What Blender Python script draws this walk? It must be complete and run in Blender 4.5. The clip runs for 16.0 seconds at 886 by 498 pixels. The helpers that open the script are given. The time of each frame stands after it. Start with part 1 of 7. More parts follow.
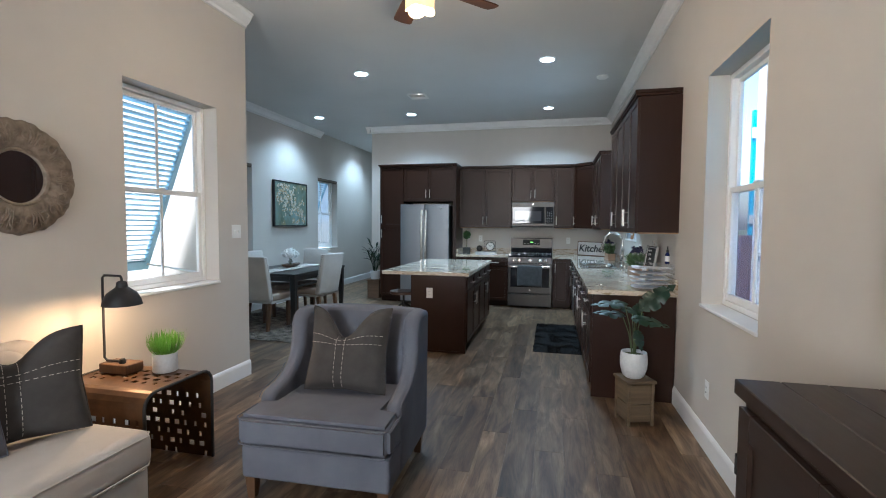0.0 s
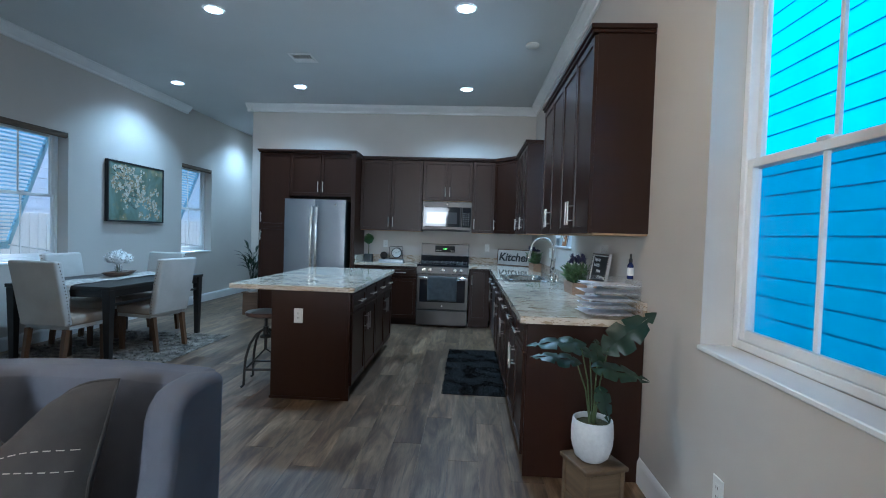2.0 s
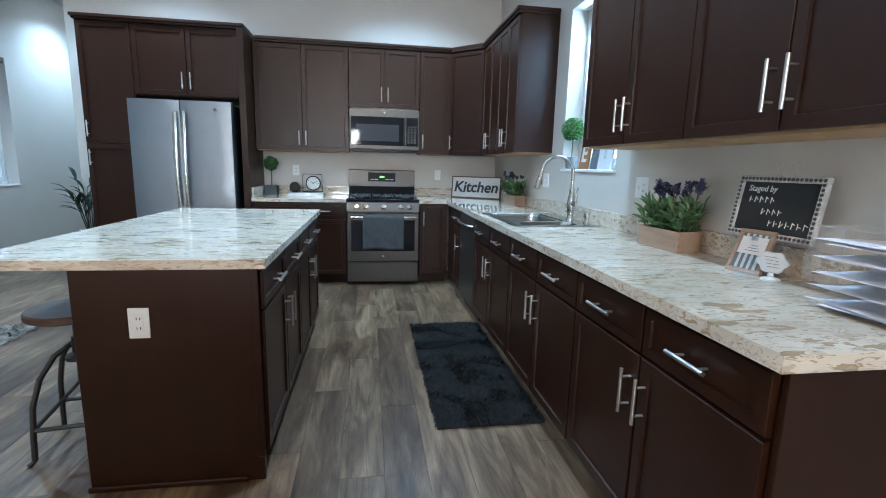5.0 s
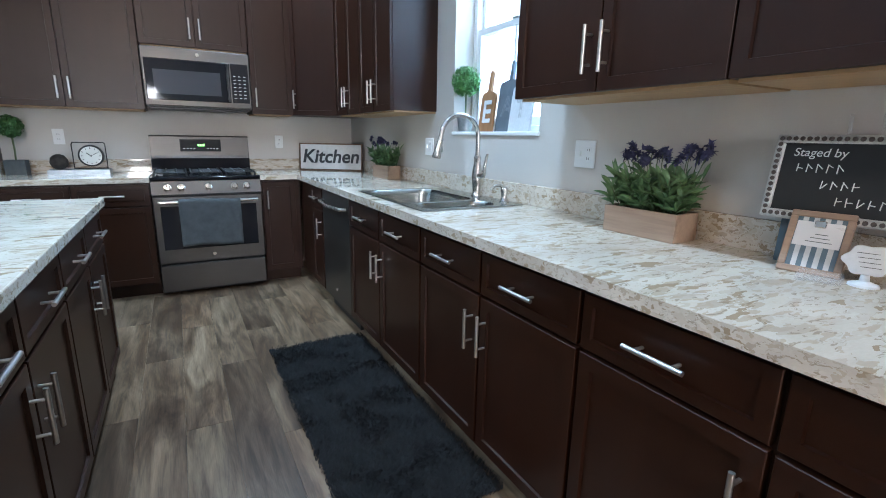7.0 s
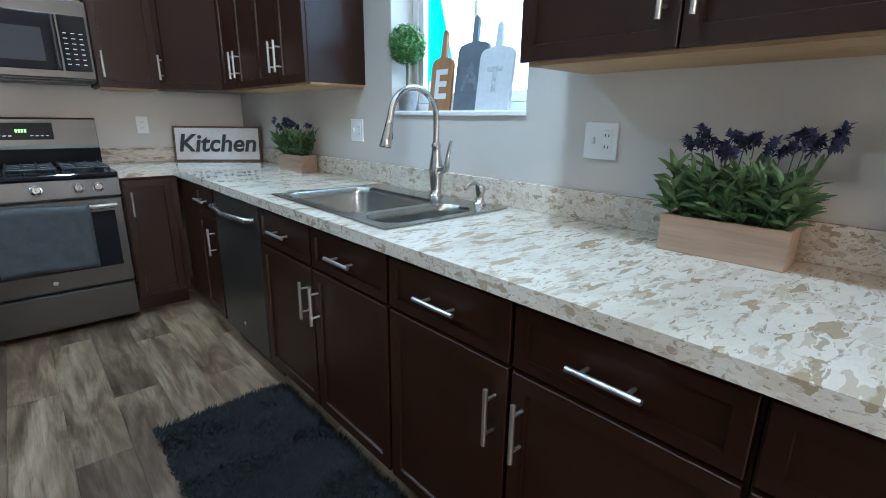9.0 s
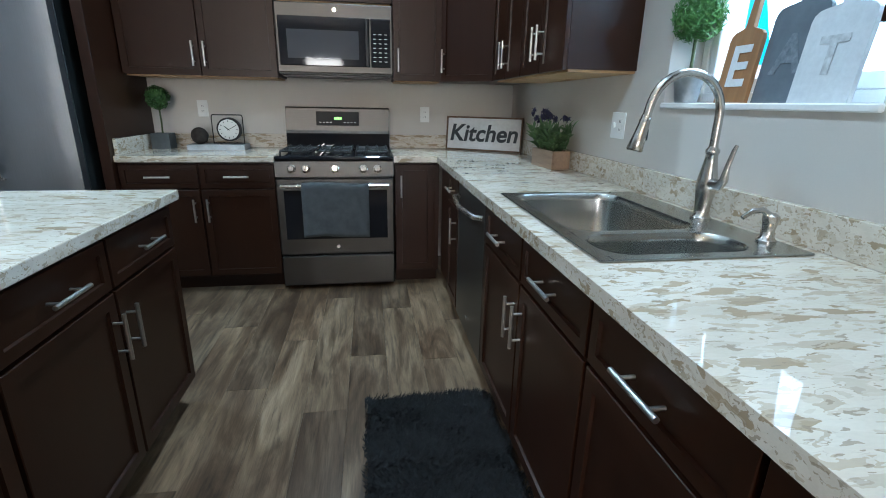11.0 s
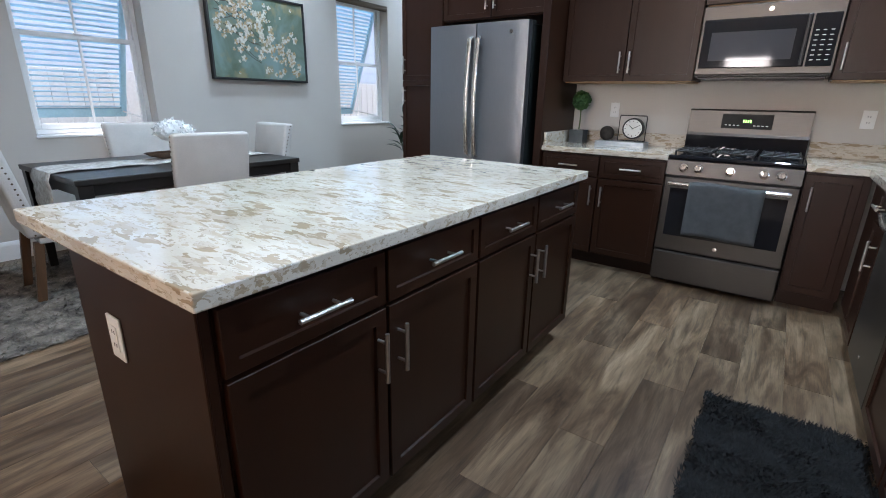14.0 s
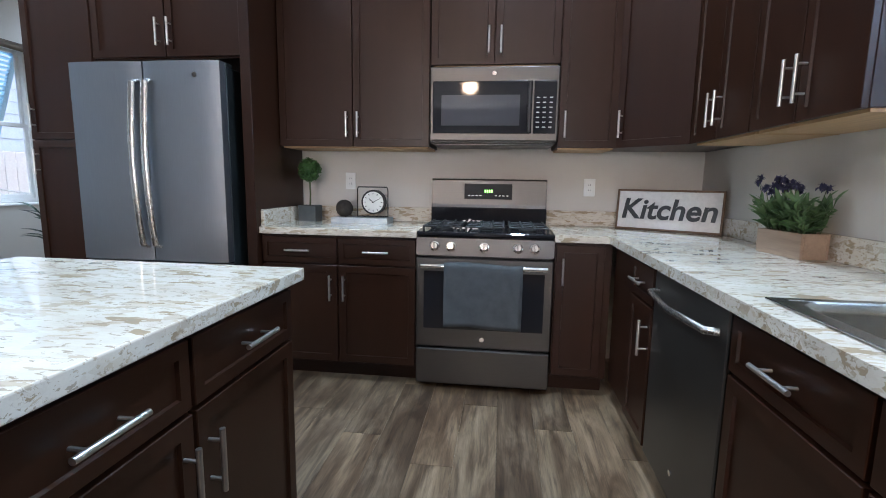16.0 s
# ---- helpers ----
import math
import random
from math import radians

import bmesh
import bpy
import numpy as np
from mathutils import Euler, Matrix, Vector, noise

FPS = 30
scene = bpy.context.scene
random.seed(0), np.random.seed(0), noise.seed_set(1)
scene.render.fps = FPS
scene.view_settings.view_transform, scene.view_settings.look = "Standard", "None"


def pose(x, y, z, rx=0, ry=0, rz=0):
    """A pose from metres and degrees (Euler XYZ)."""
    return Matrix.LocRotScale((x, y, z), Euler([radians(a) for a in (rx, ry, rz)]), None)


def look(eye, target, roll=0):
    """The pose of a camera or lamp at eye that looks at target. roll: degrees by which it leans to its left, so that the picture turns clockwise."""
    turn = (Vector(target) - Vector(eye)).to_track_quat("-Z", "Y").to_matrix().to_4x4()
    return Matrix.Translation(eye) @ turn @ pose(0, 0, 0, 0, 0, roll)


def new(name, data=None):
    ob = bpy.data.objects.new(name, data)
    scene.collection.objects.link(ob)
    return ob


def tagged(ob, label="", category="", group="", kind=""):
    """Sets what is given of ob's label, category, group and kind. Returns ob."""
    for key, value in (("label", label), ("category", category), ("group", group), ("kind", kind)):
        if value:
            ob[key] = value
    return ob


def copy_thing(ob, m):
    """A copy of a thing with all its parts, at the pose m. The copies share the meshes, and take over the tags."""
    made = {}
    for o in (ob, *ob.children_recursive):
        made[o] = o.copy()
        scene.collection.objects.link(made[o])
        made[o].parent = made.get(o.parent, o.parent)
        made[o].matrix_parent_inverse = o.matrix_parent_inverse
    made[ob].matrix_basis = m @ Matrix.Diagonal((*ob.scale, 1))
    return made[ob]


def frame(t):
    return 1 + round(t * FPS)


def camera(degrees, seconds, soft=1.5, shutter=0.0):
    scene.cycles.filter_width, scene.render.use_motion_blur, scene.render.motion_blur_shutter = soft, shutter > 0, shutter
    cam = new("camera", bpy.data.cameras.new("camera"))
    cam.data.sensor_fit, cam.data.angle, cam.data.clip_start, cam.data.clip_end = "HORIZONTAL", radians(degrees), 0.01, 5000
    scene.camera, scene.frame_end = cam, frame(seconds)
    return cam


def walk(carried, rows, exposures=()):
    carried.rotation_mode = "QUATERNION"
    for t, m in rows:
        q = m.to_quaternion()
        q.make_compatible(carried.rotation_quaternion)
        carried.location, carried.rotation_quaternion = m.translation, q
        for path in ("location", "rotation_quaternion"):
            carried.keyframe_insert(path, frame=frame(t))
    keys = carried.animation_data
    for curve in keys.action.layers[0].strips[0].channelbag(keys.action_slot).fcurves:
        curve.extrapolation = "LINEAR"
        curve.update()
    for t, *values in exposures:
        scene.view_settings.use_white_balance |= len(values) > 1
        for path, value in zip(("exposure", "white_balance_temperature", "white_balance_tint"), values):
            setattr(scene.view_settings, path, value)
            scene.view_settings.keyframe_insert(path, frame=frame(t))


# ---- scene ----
cam = camera(86.9, 16.0, 1.0)
PATH = [
    (0, (0.051, 0.077, 1.45), (-0.402, 2.023, 1.346), 0.4),
    (0.5, (0.059, 0.37, 1.445), (-0.241, 2.345, 1.333), 0.9),
    (1, (0.018, 0.727, 1.424), (-0.153, 2.717, 1.323), 1.3),
    (1.5, (0.027, 1.113, 1.387), (-0.088, 3.109, 1.314), 1.7),
    (2, (0.051, 1.525, 1.359), (-0.058, 3.521, 1.298), 1.8),
    (2.5, (0.003, 1.901, 1.33), (-0.083, 3.898, 1.257), 1.6),
    (3, (-0.023, 2.221, 1.294), (-0.08, 4.217, 1.191), 0.7),
    (3.5, (-0.059, 2.529, 1.277), (-0.093, 4.522, 1.11), 0.5),
    (6, (-0.621, 3.896, 1.254), (0.003, 5.748, 0.83), 1.4),
    (6.5, (-0.577, 4.115, 1.239), (0.193, 5.905, 0.787), 0.9),
    (7, (-0.497, 4.318, 1.239), (0.456, 6.014, 0.775), 1.1),
    (7.5, (-0.495, 4.531, 1.239), (0.676, 6.075, 0.743), 1.1),
    (8, (-0.48, 4.683, 1.24), (0.91, 6.024, 0.721), 0.8),
    (10.5, (-0.138, 5.334, 1.253), (0.522, 7.127, 0.664), 0.9),
    (11, (-0.09, 5.205, 1.258), (0.209, 7.091, 0.663), 1.1),
    (11.5, (-0.066, 4.984, 1.242), (-0.058, 6.895, 0.654), 1.6),
    (12, (-0.031, 4.841, 1.25), (-0.371, 6.712, 0.63), 1.0),
    (12.5, (-0.014, 4.747, 1.256), (-0.714, 6.514, 0.634), 0.8),
    (13, (-0.02, 4.705, 1.259), (-0.972, 6.353, 0.646), 0.7),
    (13.5, (-0.03, 4.727, 1.251), (-1.162, 6.261, 0.647), 0.6),
    (14, (-0.054, 4.818, 1.244), (-1.161, 6.369, 0.636), 1.1),
    (14.5, (-0.125, 4.974, 1.258), (-1.018, 6.673, 0.698), 1.8),
    (15, (-0.154, 5.164, 1.225), (-0.754, 7.02, 0.781), 1.7),
    (15.5, (-0.174, 5.46, 1.2), (-0.575, 7.395, 0.89), 1.3),
    (16, (-0.228, 5.779, 1.188), (-0.47, 7.744, 0.907), 0.9),
]
EXPOSURES = [(0.0, 1.68, 5500, 10), (0.7, 1.68, 5450, 9), (1.5, 1.53, 5100, 6), (2.7, 1.58, 4720, 6), (3.5, 1.86, 5080, 6), (6.0, 2.3, 5350, 12), (8.0, 2.26, 5500, 14), (10.4, 1.84, 5600, 9), (11.2, 1.95, 5780, 11), (12.5, 2.08, 6050, 20), (14.5, 2.06, 6080, 20), (16.0, 2.25, 5900, 20)]
walk(cam, [(t, look(eye, target, roll)) for t, eye, target, roll in PATH], EXPOSURES)

# ---- world, sun, lamps ----
world = bpy.data.worlds.new("world")
scene.world = world
world.use_nodes = True
wn = world.node_tree.nodes
sky = wn.new("ShaderNodeTexSky")
sky.sky_type, sky.sun_disc = "NISHITA", False
sky.sun_elevation, sky.sun_rotation = radians(56), radians(221)
sky.air_density, sky.dust_density = 1.0, 2.5
wn["Background"].inputs[1].default_value = 0.15
world.node_tree.links.new(sky.outputs[0], wn["Background"].inputs[0])
sun = new("sun", bpy.data.lights.new("sun", "SUN"))
sun.data.energy, sun.data.angle, sun.data.color = 3.5, radians(12), (1.0, 0.95, 0.88)
sun.matrix_world = look((-7, -8, 16), (0, 0, 0))


def lamp(name, kind, place, energy, colour, size=0.1, target=None, spot=None):
    ob = new(name, bpy.data.lights.new(name, kind))
    ob.data.energy, ob.data.color = energy, colour
    if kind == "AREA":
        ob.data.size = size
    else:
        ob.data.shadow_soft_size = size
    if spot:
        ob.data.spot_size, ob.data.spot_blend = radians(spot), 0.7
    ob.matrix_world = look(place, target) if target else Matrix.Translation(place)
    return ob


CEIL = 3.38
DOWNLIGHTS = [(-4.11, 7.95), (-2.38, 5.80), (-2.39, 8.05), (-0.04, 5.755), (-0.045, 8.06), (-4.15, 10.9)]
for lx, ly in DOWNLIGHTS:
    lamp("downlight_lamp", "SPOT", (lx, ly, CEIL - 0.03), 44, (0.64, 0.87, 1.0), 0.06, (lx, ly + 0.001, 0), 135)
lamp("fan_lamp", "POINT", (-0.83, 3.14, 2.83), 20, (1.0, 0.72, 0.45), 0.12)
lamp("table_lamp_bulb", "POINT", (-2.405, 2.31, 0.975), 6.0, (1.0, 0.62, 0.30), 0.03)


def window_glow(place, target, w, h, energy, colour=(0.66, 0.86, 1.0)):
    ob = lamp("daylight", "AREA", place, energy, colour, w, target)
    ob.data.shape, ob.data.size, ob.data.size_y = "RECTANGLE", w, h
    return ob


WARM_DAY = (1.0, 0.93, 0.82)
window_glow((1.30, 6.55, 1.9), (0, 6.55, 1.5), 0.75, 1.15, 4.8)
window_glow((-1.35, -3.28, 1.65), (-1.2, 0, 1.3), 1.0, 1.6, 53, WARM_DAY)

# ---- materials ----
def tree(name):
    m = bpy.data.materials.new(name)
    m.use_nodes = True
    return m, m.node_tree.nodes, m.node_tree.links, m.node_tree.nodes["Principled BSDF"]


def coords(n, l, scale=(1, 1, 1), kind="Object", rot=(0, 0, 0)):
    mp = n.new("ShaderNodeMapping")
    mp.inputs["Scale"].default_value, mp.inputs["Rotation"].default_value = scale, rot
    if kind == "World":
        l.new(n.new("ShaderNodeNewGeometry").outputs["Position"], mp.inputs["Vector"])
    else:
        l.new(n.new("ShaderNodeTexCoord").outputs[kind], mp.inputs["Vector"])
    return mp.outputs["Vector"]


def noise_tex(n, l, vec, scale, detail=4.0, rough=0.55, distort=0.0):
    t = n.new("ShaderNodeTexNoise")
    t.inputs["Scale"].default_value, t.inputs["Detail"].default_value = scale, detail
    t.inputs["Roughness"].default_value, t.inputs["Distortion"].default_value = rough, distort
    l.new(vec, t.inputs["Vector"])
    return t.outputs["Fac"]


def ramp(n, l, fac, stops):
    r = n.new("ShaderNodeValToRGB")
    while len(r.color_ramp.elements) < len(stops):
        r.color_ramp.elements.new(0.5)
    for e, (p, c) in zip(r.color_ramp.elements, stops):
        e.position, e.color = p, (*c, 1)
    l.new(fac, r.inputs["Fac"])
    return r.outputs["Color"]


def blend(n, l, fac, a, b, mode="MIX"):
    x = n.new("ShaderNodeMix")
    x.data_type, x.blend_type = "RGBA", mode
    for i, v in ((0, fac), (6, a), (7, b)):
        if isinstance(v, (int, float)):
            x.inputs[i].default_value = v
        elif isinstance(v, tuple):
            x.inputs[i].default_value = (*v, 1)
        else:
            l.new(v, x.inputs[i])
    return x.outputs[2]


def bump(n, l, bsdf, fac, strength, dist=0.002):
    b = n.new("ShaderNodeBump")
    b.inputs["Strength"].default_value, b.inputs["Distance"].default_value = strength, dist
    l.new(fac, b.inputs["Height"])
    l.new(b.outputs["Normal"], bsdf.inputs["Normal"])


def rough_var(n, l, bsdf, fac, lo, hi):
    m = n.new("ShaderNodeMapRange")
    m.inputs["To Min"].default_value, m.inputs["To Max"].default_value = lo, hi
    l.new(fac, m.inputs["Value"])
    l.new(m.outputs["Result"], bsdf.inputs["Roughness"])


def surface(name, a, b, scale=6.0, rough=0.5, metal=0.0, grain=60.0, relief=0.1, dist=0.001, stretch=(1, 1, 1), kind="Object", spread=0.12, coat=0.0):
    """A two-tone surface: large stains between a and b, fine grain and relief."""
    m, n, l, p = tree(name)
    v = coords(n, l, stretch, kind)
    big, fine = noise_tex(n, l, v, scale, 3), noise_tex(n, l, v, grain, 3, 0.6)
    c = ramp(n, l, big, [(0.3, a), (0.7, b)])
    g = ramp(n, l, fine, [(0.3, (1 - spread,) * 3), (0.7, (1.0, 1.0, 1.0))])
    l.new(blend(n, l, 1.0, c, g, "MULTIPLY"), p.inputs["Base Color"])
    rough_var(n, l, p, fine, max(0.02, rough - 0.07), min(1, rough + 0.07))
    p.inputs["Metallic"].default_value = metal
    if coat:
        p.inputs["Coat Weight"].default_value, p.inputs["Coat Roughness"].default_value = coat, 0.15
    if relief:
        bump(n, l, p, fine, relief, dist)
    return m


def plain(name, c, rough=0.5, metal=0.0, emit=None, strength=0.0):
    m, n, l, p = tree(name)
    p.inputs["Base Color"].default_value, p.inputs["Roughness"].default_value = (*c, 1), rough
    p.inputs["Metallic"].default_value = metal
    if emit:
        p.inputs["Emission Color"].default_value, p.inputs["Emission Strength"].default_value = (*emit, 1), strength
    return m


def glass_mat(name, tint=(1, 1, 1), rough=0.0):
    m, n, l, p = tree(name)
    p.inputs["Base Color"].default_value = (*tint, 1)
    p.inputs["Transmission Weight"].default_value, p.inputs["Roughness"].default_value, p.inputs["IOR"].default_value = 1.0, rough, 1.1
    return m


def wood(name, dark, light, axis="Z", rough=0.35, scale=1.0, coat=0.0, random_tone=0.0, streak=(0.3, 0.75), across=1.0, pore=0.72):
    """Straight-grained wood along one axis of the piece."""
    m, n, l, p = tree(name)
    st = {"X": (0.6, 9, 9), "Y": (9, 0.6, 9), "Z": (9, 9, 0.6)}[axis]
    v = coords(n, l, tuple(scale * s * (across if s > 1 else 1 + 0.35 * (across - 1)) for s in st))
    if random_tone:
        oi = n.new("ShaderNodeObjectInfo")
        mul = n.new("ShaderNodeVectorMath")
        mul.operation = "ADD"
        sc = n.new("ShaderNodeMath")
        sc.operation = "MULTIPLY"
        sc.inputs[1].default_value = 37.0
        l.new(oi.outputs["Random"], sc.inputs[0])
        l.new(v, mul.inputs[0])
        l.new(sc.outputs[0], mul.inputs[1])
        v = mul.outputs[0]
    big = noise_tex(n, l, v, 0.9, 5, 0.6, 0.8)
    fine = noise_tex(n, l, v, 7.0, 4, 0.7)
    c = ramp(n, l, big, [(streak[0], dark), (streak[1], light)])
    g = ramp(n, l, fine, [(0.25, (pore, pore, pore)), (0.7, (1.0, 1.0, 1.0))])
    out = blend(n, l, 1.0, c, g, "MULTIPLY")
    if random_tone:
        r = ramp(n, l, oi.outputs["Random"], [(0.0, (1 - random_tone,) * 3), (1.0, (1 + random_tone * 0.4, 1 + random_tone * 0.36, 1 + random_tone * 0.3))])
        out = blend(n, l, 1.0, out, r, "MULTIPLY")
    l.new(out, p.inputs["Base Color"])
    even = min(1.0, (1 - pore) / 0.28)
    rough_var(n, l, p, fine, rough - 0.06 * even, rough + 0.08 * even)
    if coat:
        p.inputs["Coat Weight"].default_value, p.inputs["Coat Roughness"].default_value = coat, 0.12
    if even > 0.3:
        bump(n, l, p, fine, 0.12 * even, 0.0006)
    return m


def quartz_mat():
    """Cream quartz with tan and grey-brown flakes a few centimetres long."""
    m, n, l, p = tree("quartz")
    v = coords(n, l, (1.0, 2.7, 4.2), "World", (0, 0, radians(32)))
    wob = n.new("ShaderNodeTexNoise")
    wob.inputs["Scale"].default_value, wob.inputs["Detail"].default_value = 13.0, 3.0
    l.new(v, wob.inputs["Vector"])
    sh = n.new("ShaderNodeVectorMath")
    sh.operation = "MULTIPLY_ADD"
    sh.inputs[1].default_value = (0.17, 0.17, 0.17)
    l.new(wob.outputs["Color"], sh.inputs[0])
    l.new(v, sh.inputs[2])

    def flakes(scale):
        t = n.new("ShaderNodeTexVoronoi")
        t.inputs["Scale"].default_value = scale
        l.new(sh.outputs[0], t.inputs["Vector"])
        sp = n.new("ShaderNodeSeparateColor")
        l.new(t.outputs["Color"], sp.inputs[0])
        e = n.new("ShaderNodeTexVoronoi")
        e.feature = "DISTANCE_TO_EDGE"
        e.inputs["Scale"].default_value = scale
        l.new(sh.outputs[0], e.inputs["Vector"])
        return sp.outputs[0], e.outputs["Distance"], sp.outputs[1]

    soft = noise_tex(n, l, v, 2.2, 3)
    grain = noise_tex(n, l, v, 90.0, 3, 0.6)
    base = ramp(n, l, soft, [(0.3, (0.56, 0.50, 0.42)), (0.7, (0.70, 0.65, 0.565))])
    big, edge, other = flakes(15.0)
    tone = ramp(n, l, big, [(0.0, (1.0, 0.99, 0.97)), (0.50, (0.95, 0.93, 0.90)), (0.60, (0.84, 0.79, 0.72)), (0.66, (1.0, 0.98, 0.95)), (0.80, (0.93, 0.90, 0.86)), (0.84, (0.60, 0.51, 0.40)), (0.92, (0.55, 0.46, 0.35)), (0.95, (0.98, 0.96, 0.93))])
    c = blend(n, l, 1.0, base, tone, "MULTIPLY")
    line = ramp(n, l, edge, [(0.0, (1, 1, 1)), (0.05, (0, 0, 0))])
    some = ramp(n, l, other, [(0.66, (0, 0, 0)), (0.74, (0.75, 0.75, 0.75))])
    patchy = ramp(n, l, noise_tex(n, l, v, 11.0, 2), [(0.48, (0, 0, 0)), (0.56, (1, 1, 1))])
    line = blend(n, l, 1.0, blend(n, l, 1.0, line, some, "MULTIPLY"), patchy, "MULTIPLY")
    c = blend(n, l, line, c, (0.27, 0.205, 0.135))
    mid, edge3, other3 = flakes(27.0)
    leafy = ramp(n, l, mid, [(0.86, (0, 0, 0)), (0.88, (0.8, 0.8, 0.8))])
    c = blend(n, l, leafy, c, (0.47, 0.385, 0.28))
    small, edge2, other2 = flakes(52.0)
    chip = ramp(n, l, small, [(0.925, (0, 0, 0)), (0.94, (0.75, 0.75, 0.75))])
    c = blend(n, l, chip, c, (0.30, 0.235, 0.165))
    g = ramp(n, l, grain, [(0.3, (0.94, 0.94, 0.94)), (0.7, (1.0, 1.0, 1.0))])
    l.new(blend(n, l, 1.0, c, g, "MULTIPLY"), p.inputs["Base Color"])
    rough_var(n, l, p, grain, 0.02, 0.045)
    return m


def floor_mat():
    """Wood-look planks: blotchy brown and grey streaks, every plank of its own tone."""
    m, n, l, p = tree("floor_plank_wood")
    oi = n.new("ShaderNodeObjectInfo")
    off = n.new("ShaderNodeVectorMath")
    off.operation = "MULTIPLY_ADD"
    off.inputs[1].default_value = (41.0, 73.0, 0.0)
    l.new(oi.outputs["Random"], off.inputs[0])
    l.new(n.new("ShaderNodeTexCoord").outputs["Object"], off.inputs[2])

    def layer(scale, detail, rough, distort):
        mp = n.new("ShaderNodeMapping")
        mp.inputs["Scale"].default_value = scale
        l.new(off.outputs[0], mp.inputs["Vector"])
        return noise_tex(n, l, mp.outputs["Vector"], 1.0, detail, rough, distort)

    cloud = layer((9, 1.7, 1), 5, 0.60, 0.8)
    streak = layer((34, 2.6, 1), 4, 0.58, 0.6)
    pore = layer((230, 8, 1), 3, 0.6, 0.0)
    c = ramp(n, l, cloud, [(0.32, (0.055, 0.032, 0.018)), (0.44, (0.110, 0.070, 0.041)), (0.54, (0.164, 0.112, 0.069)), (0.68, (0.252, 0.183, 0.119))])
    s1 = ramp(n, l, streak, [(0.34, (0.58, 0.55, 0.53)), (0.47, (0.95, 0.94, 0.93)), (0.66, (1.12, 1.11, 1.10))])
    c = blend(n, l, 1.0, c, s1, "MULTIPLY")
    s2 = ramp(n, l, pore, [(0.30, (0.74, 0.73, 0.72)), (0.55, (1.03, 1.03, 1.03))])
    c = blend(n, l, 1.0, c, s2, "MULTIPLY")
    tone = ramp(n, l, oi.outputs["Random"], [(0.0, (0.58, 0.52, 0.48)), (0.3, (0.80, 0.80, 0.79)), (0.55, (1.04, 0.97, 0.90)), (0.8, (1.05, 1.07, 1.05)), (1.0, (1.34, 1.28, 1.20))])
    l.new(blend(n, l, 1.0, c, tone, "MULTIPLY"), p.inputs["Base Color"])
    rough_var(n, l, p, streak, 0.33, 0.50)
    p.inputs["Specular IOR Level"].default_value = 0.40
    bump(n, l, p, pore, 0.15, 0.0006)
    return m


def film_mat(name, share, c, rough):
    """A thin sheet that lets part of the light straight through."""
    m, n, l, p = tree(name)
    p.inputs["Base Color"].default_value, p.inputs["Roughness"].default_value = (*c, 1), rough
    tr_ = n.new("ShaderNodeBsdfTransparent")
    mx = n.new("ShaderNodeMixShader")
    mx.inputs[0].default_value = share
    l.new(tr_.outputs[0], mx.inputs[1])
    l.new(p.outputs[0], mx.inputs[2])
    l.new(mx.outputs[0], n["Material Output"].inputs["Surface"])
    return m


def brushed(name, c, rough=0.3, axis=(1, 40, 40), metal=1.0):
    m, n, l, p = tree(name)
    f = noise_tex(n, l, coords(n, l, axis), 9.0, 3, 0.6)
    l.new(ramp(n, l, f, [(0.2, tuple(0.85 * x for x in c)), (0.8, c)]), p.inputs["Base Color"])
    p.inputs["Metallic"].default_value = metal
    rough_var(n, l, p, f, rough - 0.05, rough + 0.06)
    return m


WALL = surface("wall_paint", (0.515, 0.478, 0.434), (0.555, 0.518, 0.470), 1.2, 0.75, 0, 220, 0.12, 0.0006, (1, 1, 1), "World", 0.03)
CEILING = surface("ceiling_paint", (0.60, 0.61, 0.61), (0.64, 0.65, 0.65), 1.0, 0.85, 0, 180, 0.15, 0.001, (1, 1, 1), "World", 0.03)
TRIM = surface("white_trim_paint", (0.74, 0.74, 0.73), (0.80, 0.80, 0.79), 3, 0.4, 0, 90, 0.03, 0.0005, (1, 1, 1), "World", 0.03)
ESPRESSO = wood("espresso_wood", (0.0185, 0.0061, 0.0025), (0.0270, 0.0090, 0.0038), "Z", 0.36, 1.0, streak=(0.22, 0.85), pore=0.97)
ESPRESSO_H = wood("espresso_wood_across", (0.0185, 0.0061, 0.0025), (0.0270, 0.0090, 0.0038), "X", 0.36, 1.0, streak=(0.22, 0.85), pore=0.97)
PLY = wood("maple_plywood", (0.42, 0.26, 0.12), (0.58, 0.38, 0.20), "X", 0.55)
for m_ in (ESPRESSO, ESPRESSO_H):
    m_.node_tree.nodes["Principled BSDF"].inputs["Specular IOR Level"].default_value = 0.30
QUARTZ = quartz_mat()
SLATE = brushed("slate_steel", (0.115, 0.108, 0.101), 0.40)
SLATE_V = brushed("slate_steel_upright", (0.27, 0.285, 0.31), 0.46, (40, 40, 1))
SLATE_DW = brushed("slate_steel_dishwasher", (0.165, 0.155, 0.142), 0.40, (40, 40, 1))
NICKEL = brushed("brushed_nickel", (0.74, 0.71, 0.67), 0.34, (30, 30, 2))
STEEL = brushed("sink_steel", (0.44, 0.45, 0.43), 0.24, (1, 1, 1))
CHROME = plain("polished_steel", (0.78, 0.78, 0.78), 0.12, 1.0)
BLACK_GLASS = plain("black_glass", (0.012, 0.012, 0.014), 0.05)
BLACK_GLASS.node_tree.nodes["Principled BSDF"].inputs["Specular IOR Level"].default_value = 0.3
BLACK = surface("black_enamel", (0.010, 0.010, 0.011), (0.018, 0.018, 0.019), 8, 0.35, 0, 90, 0.05)
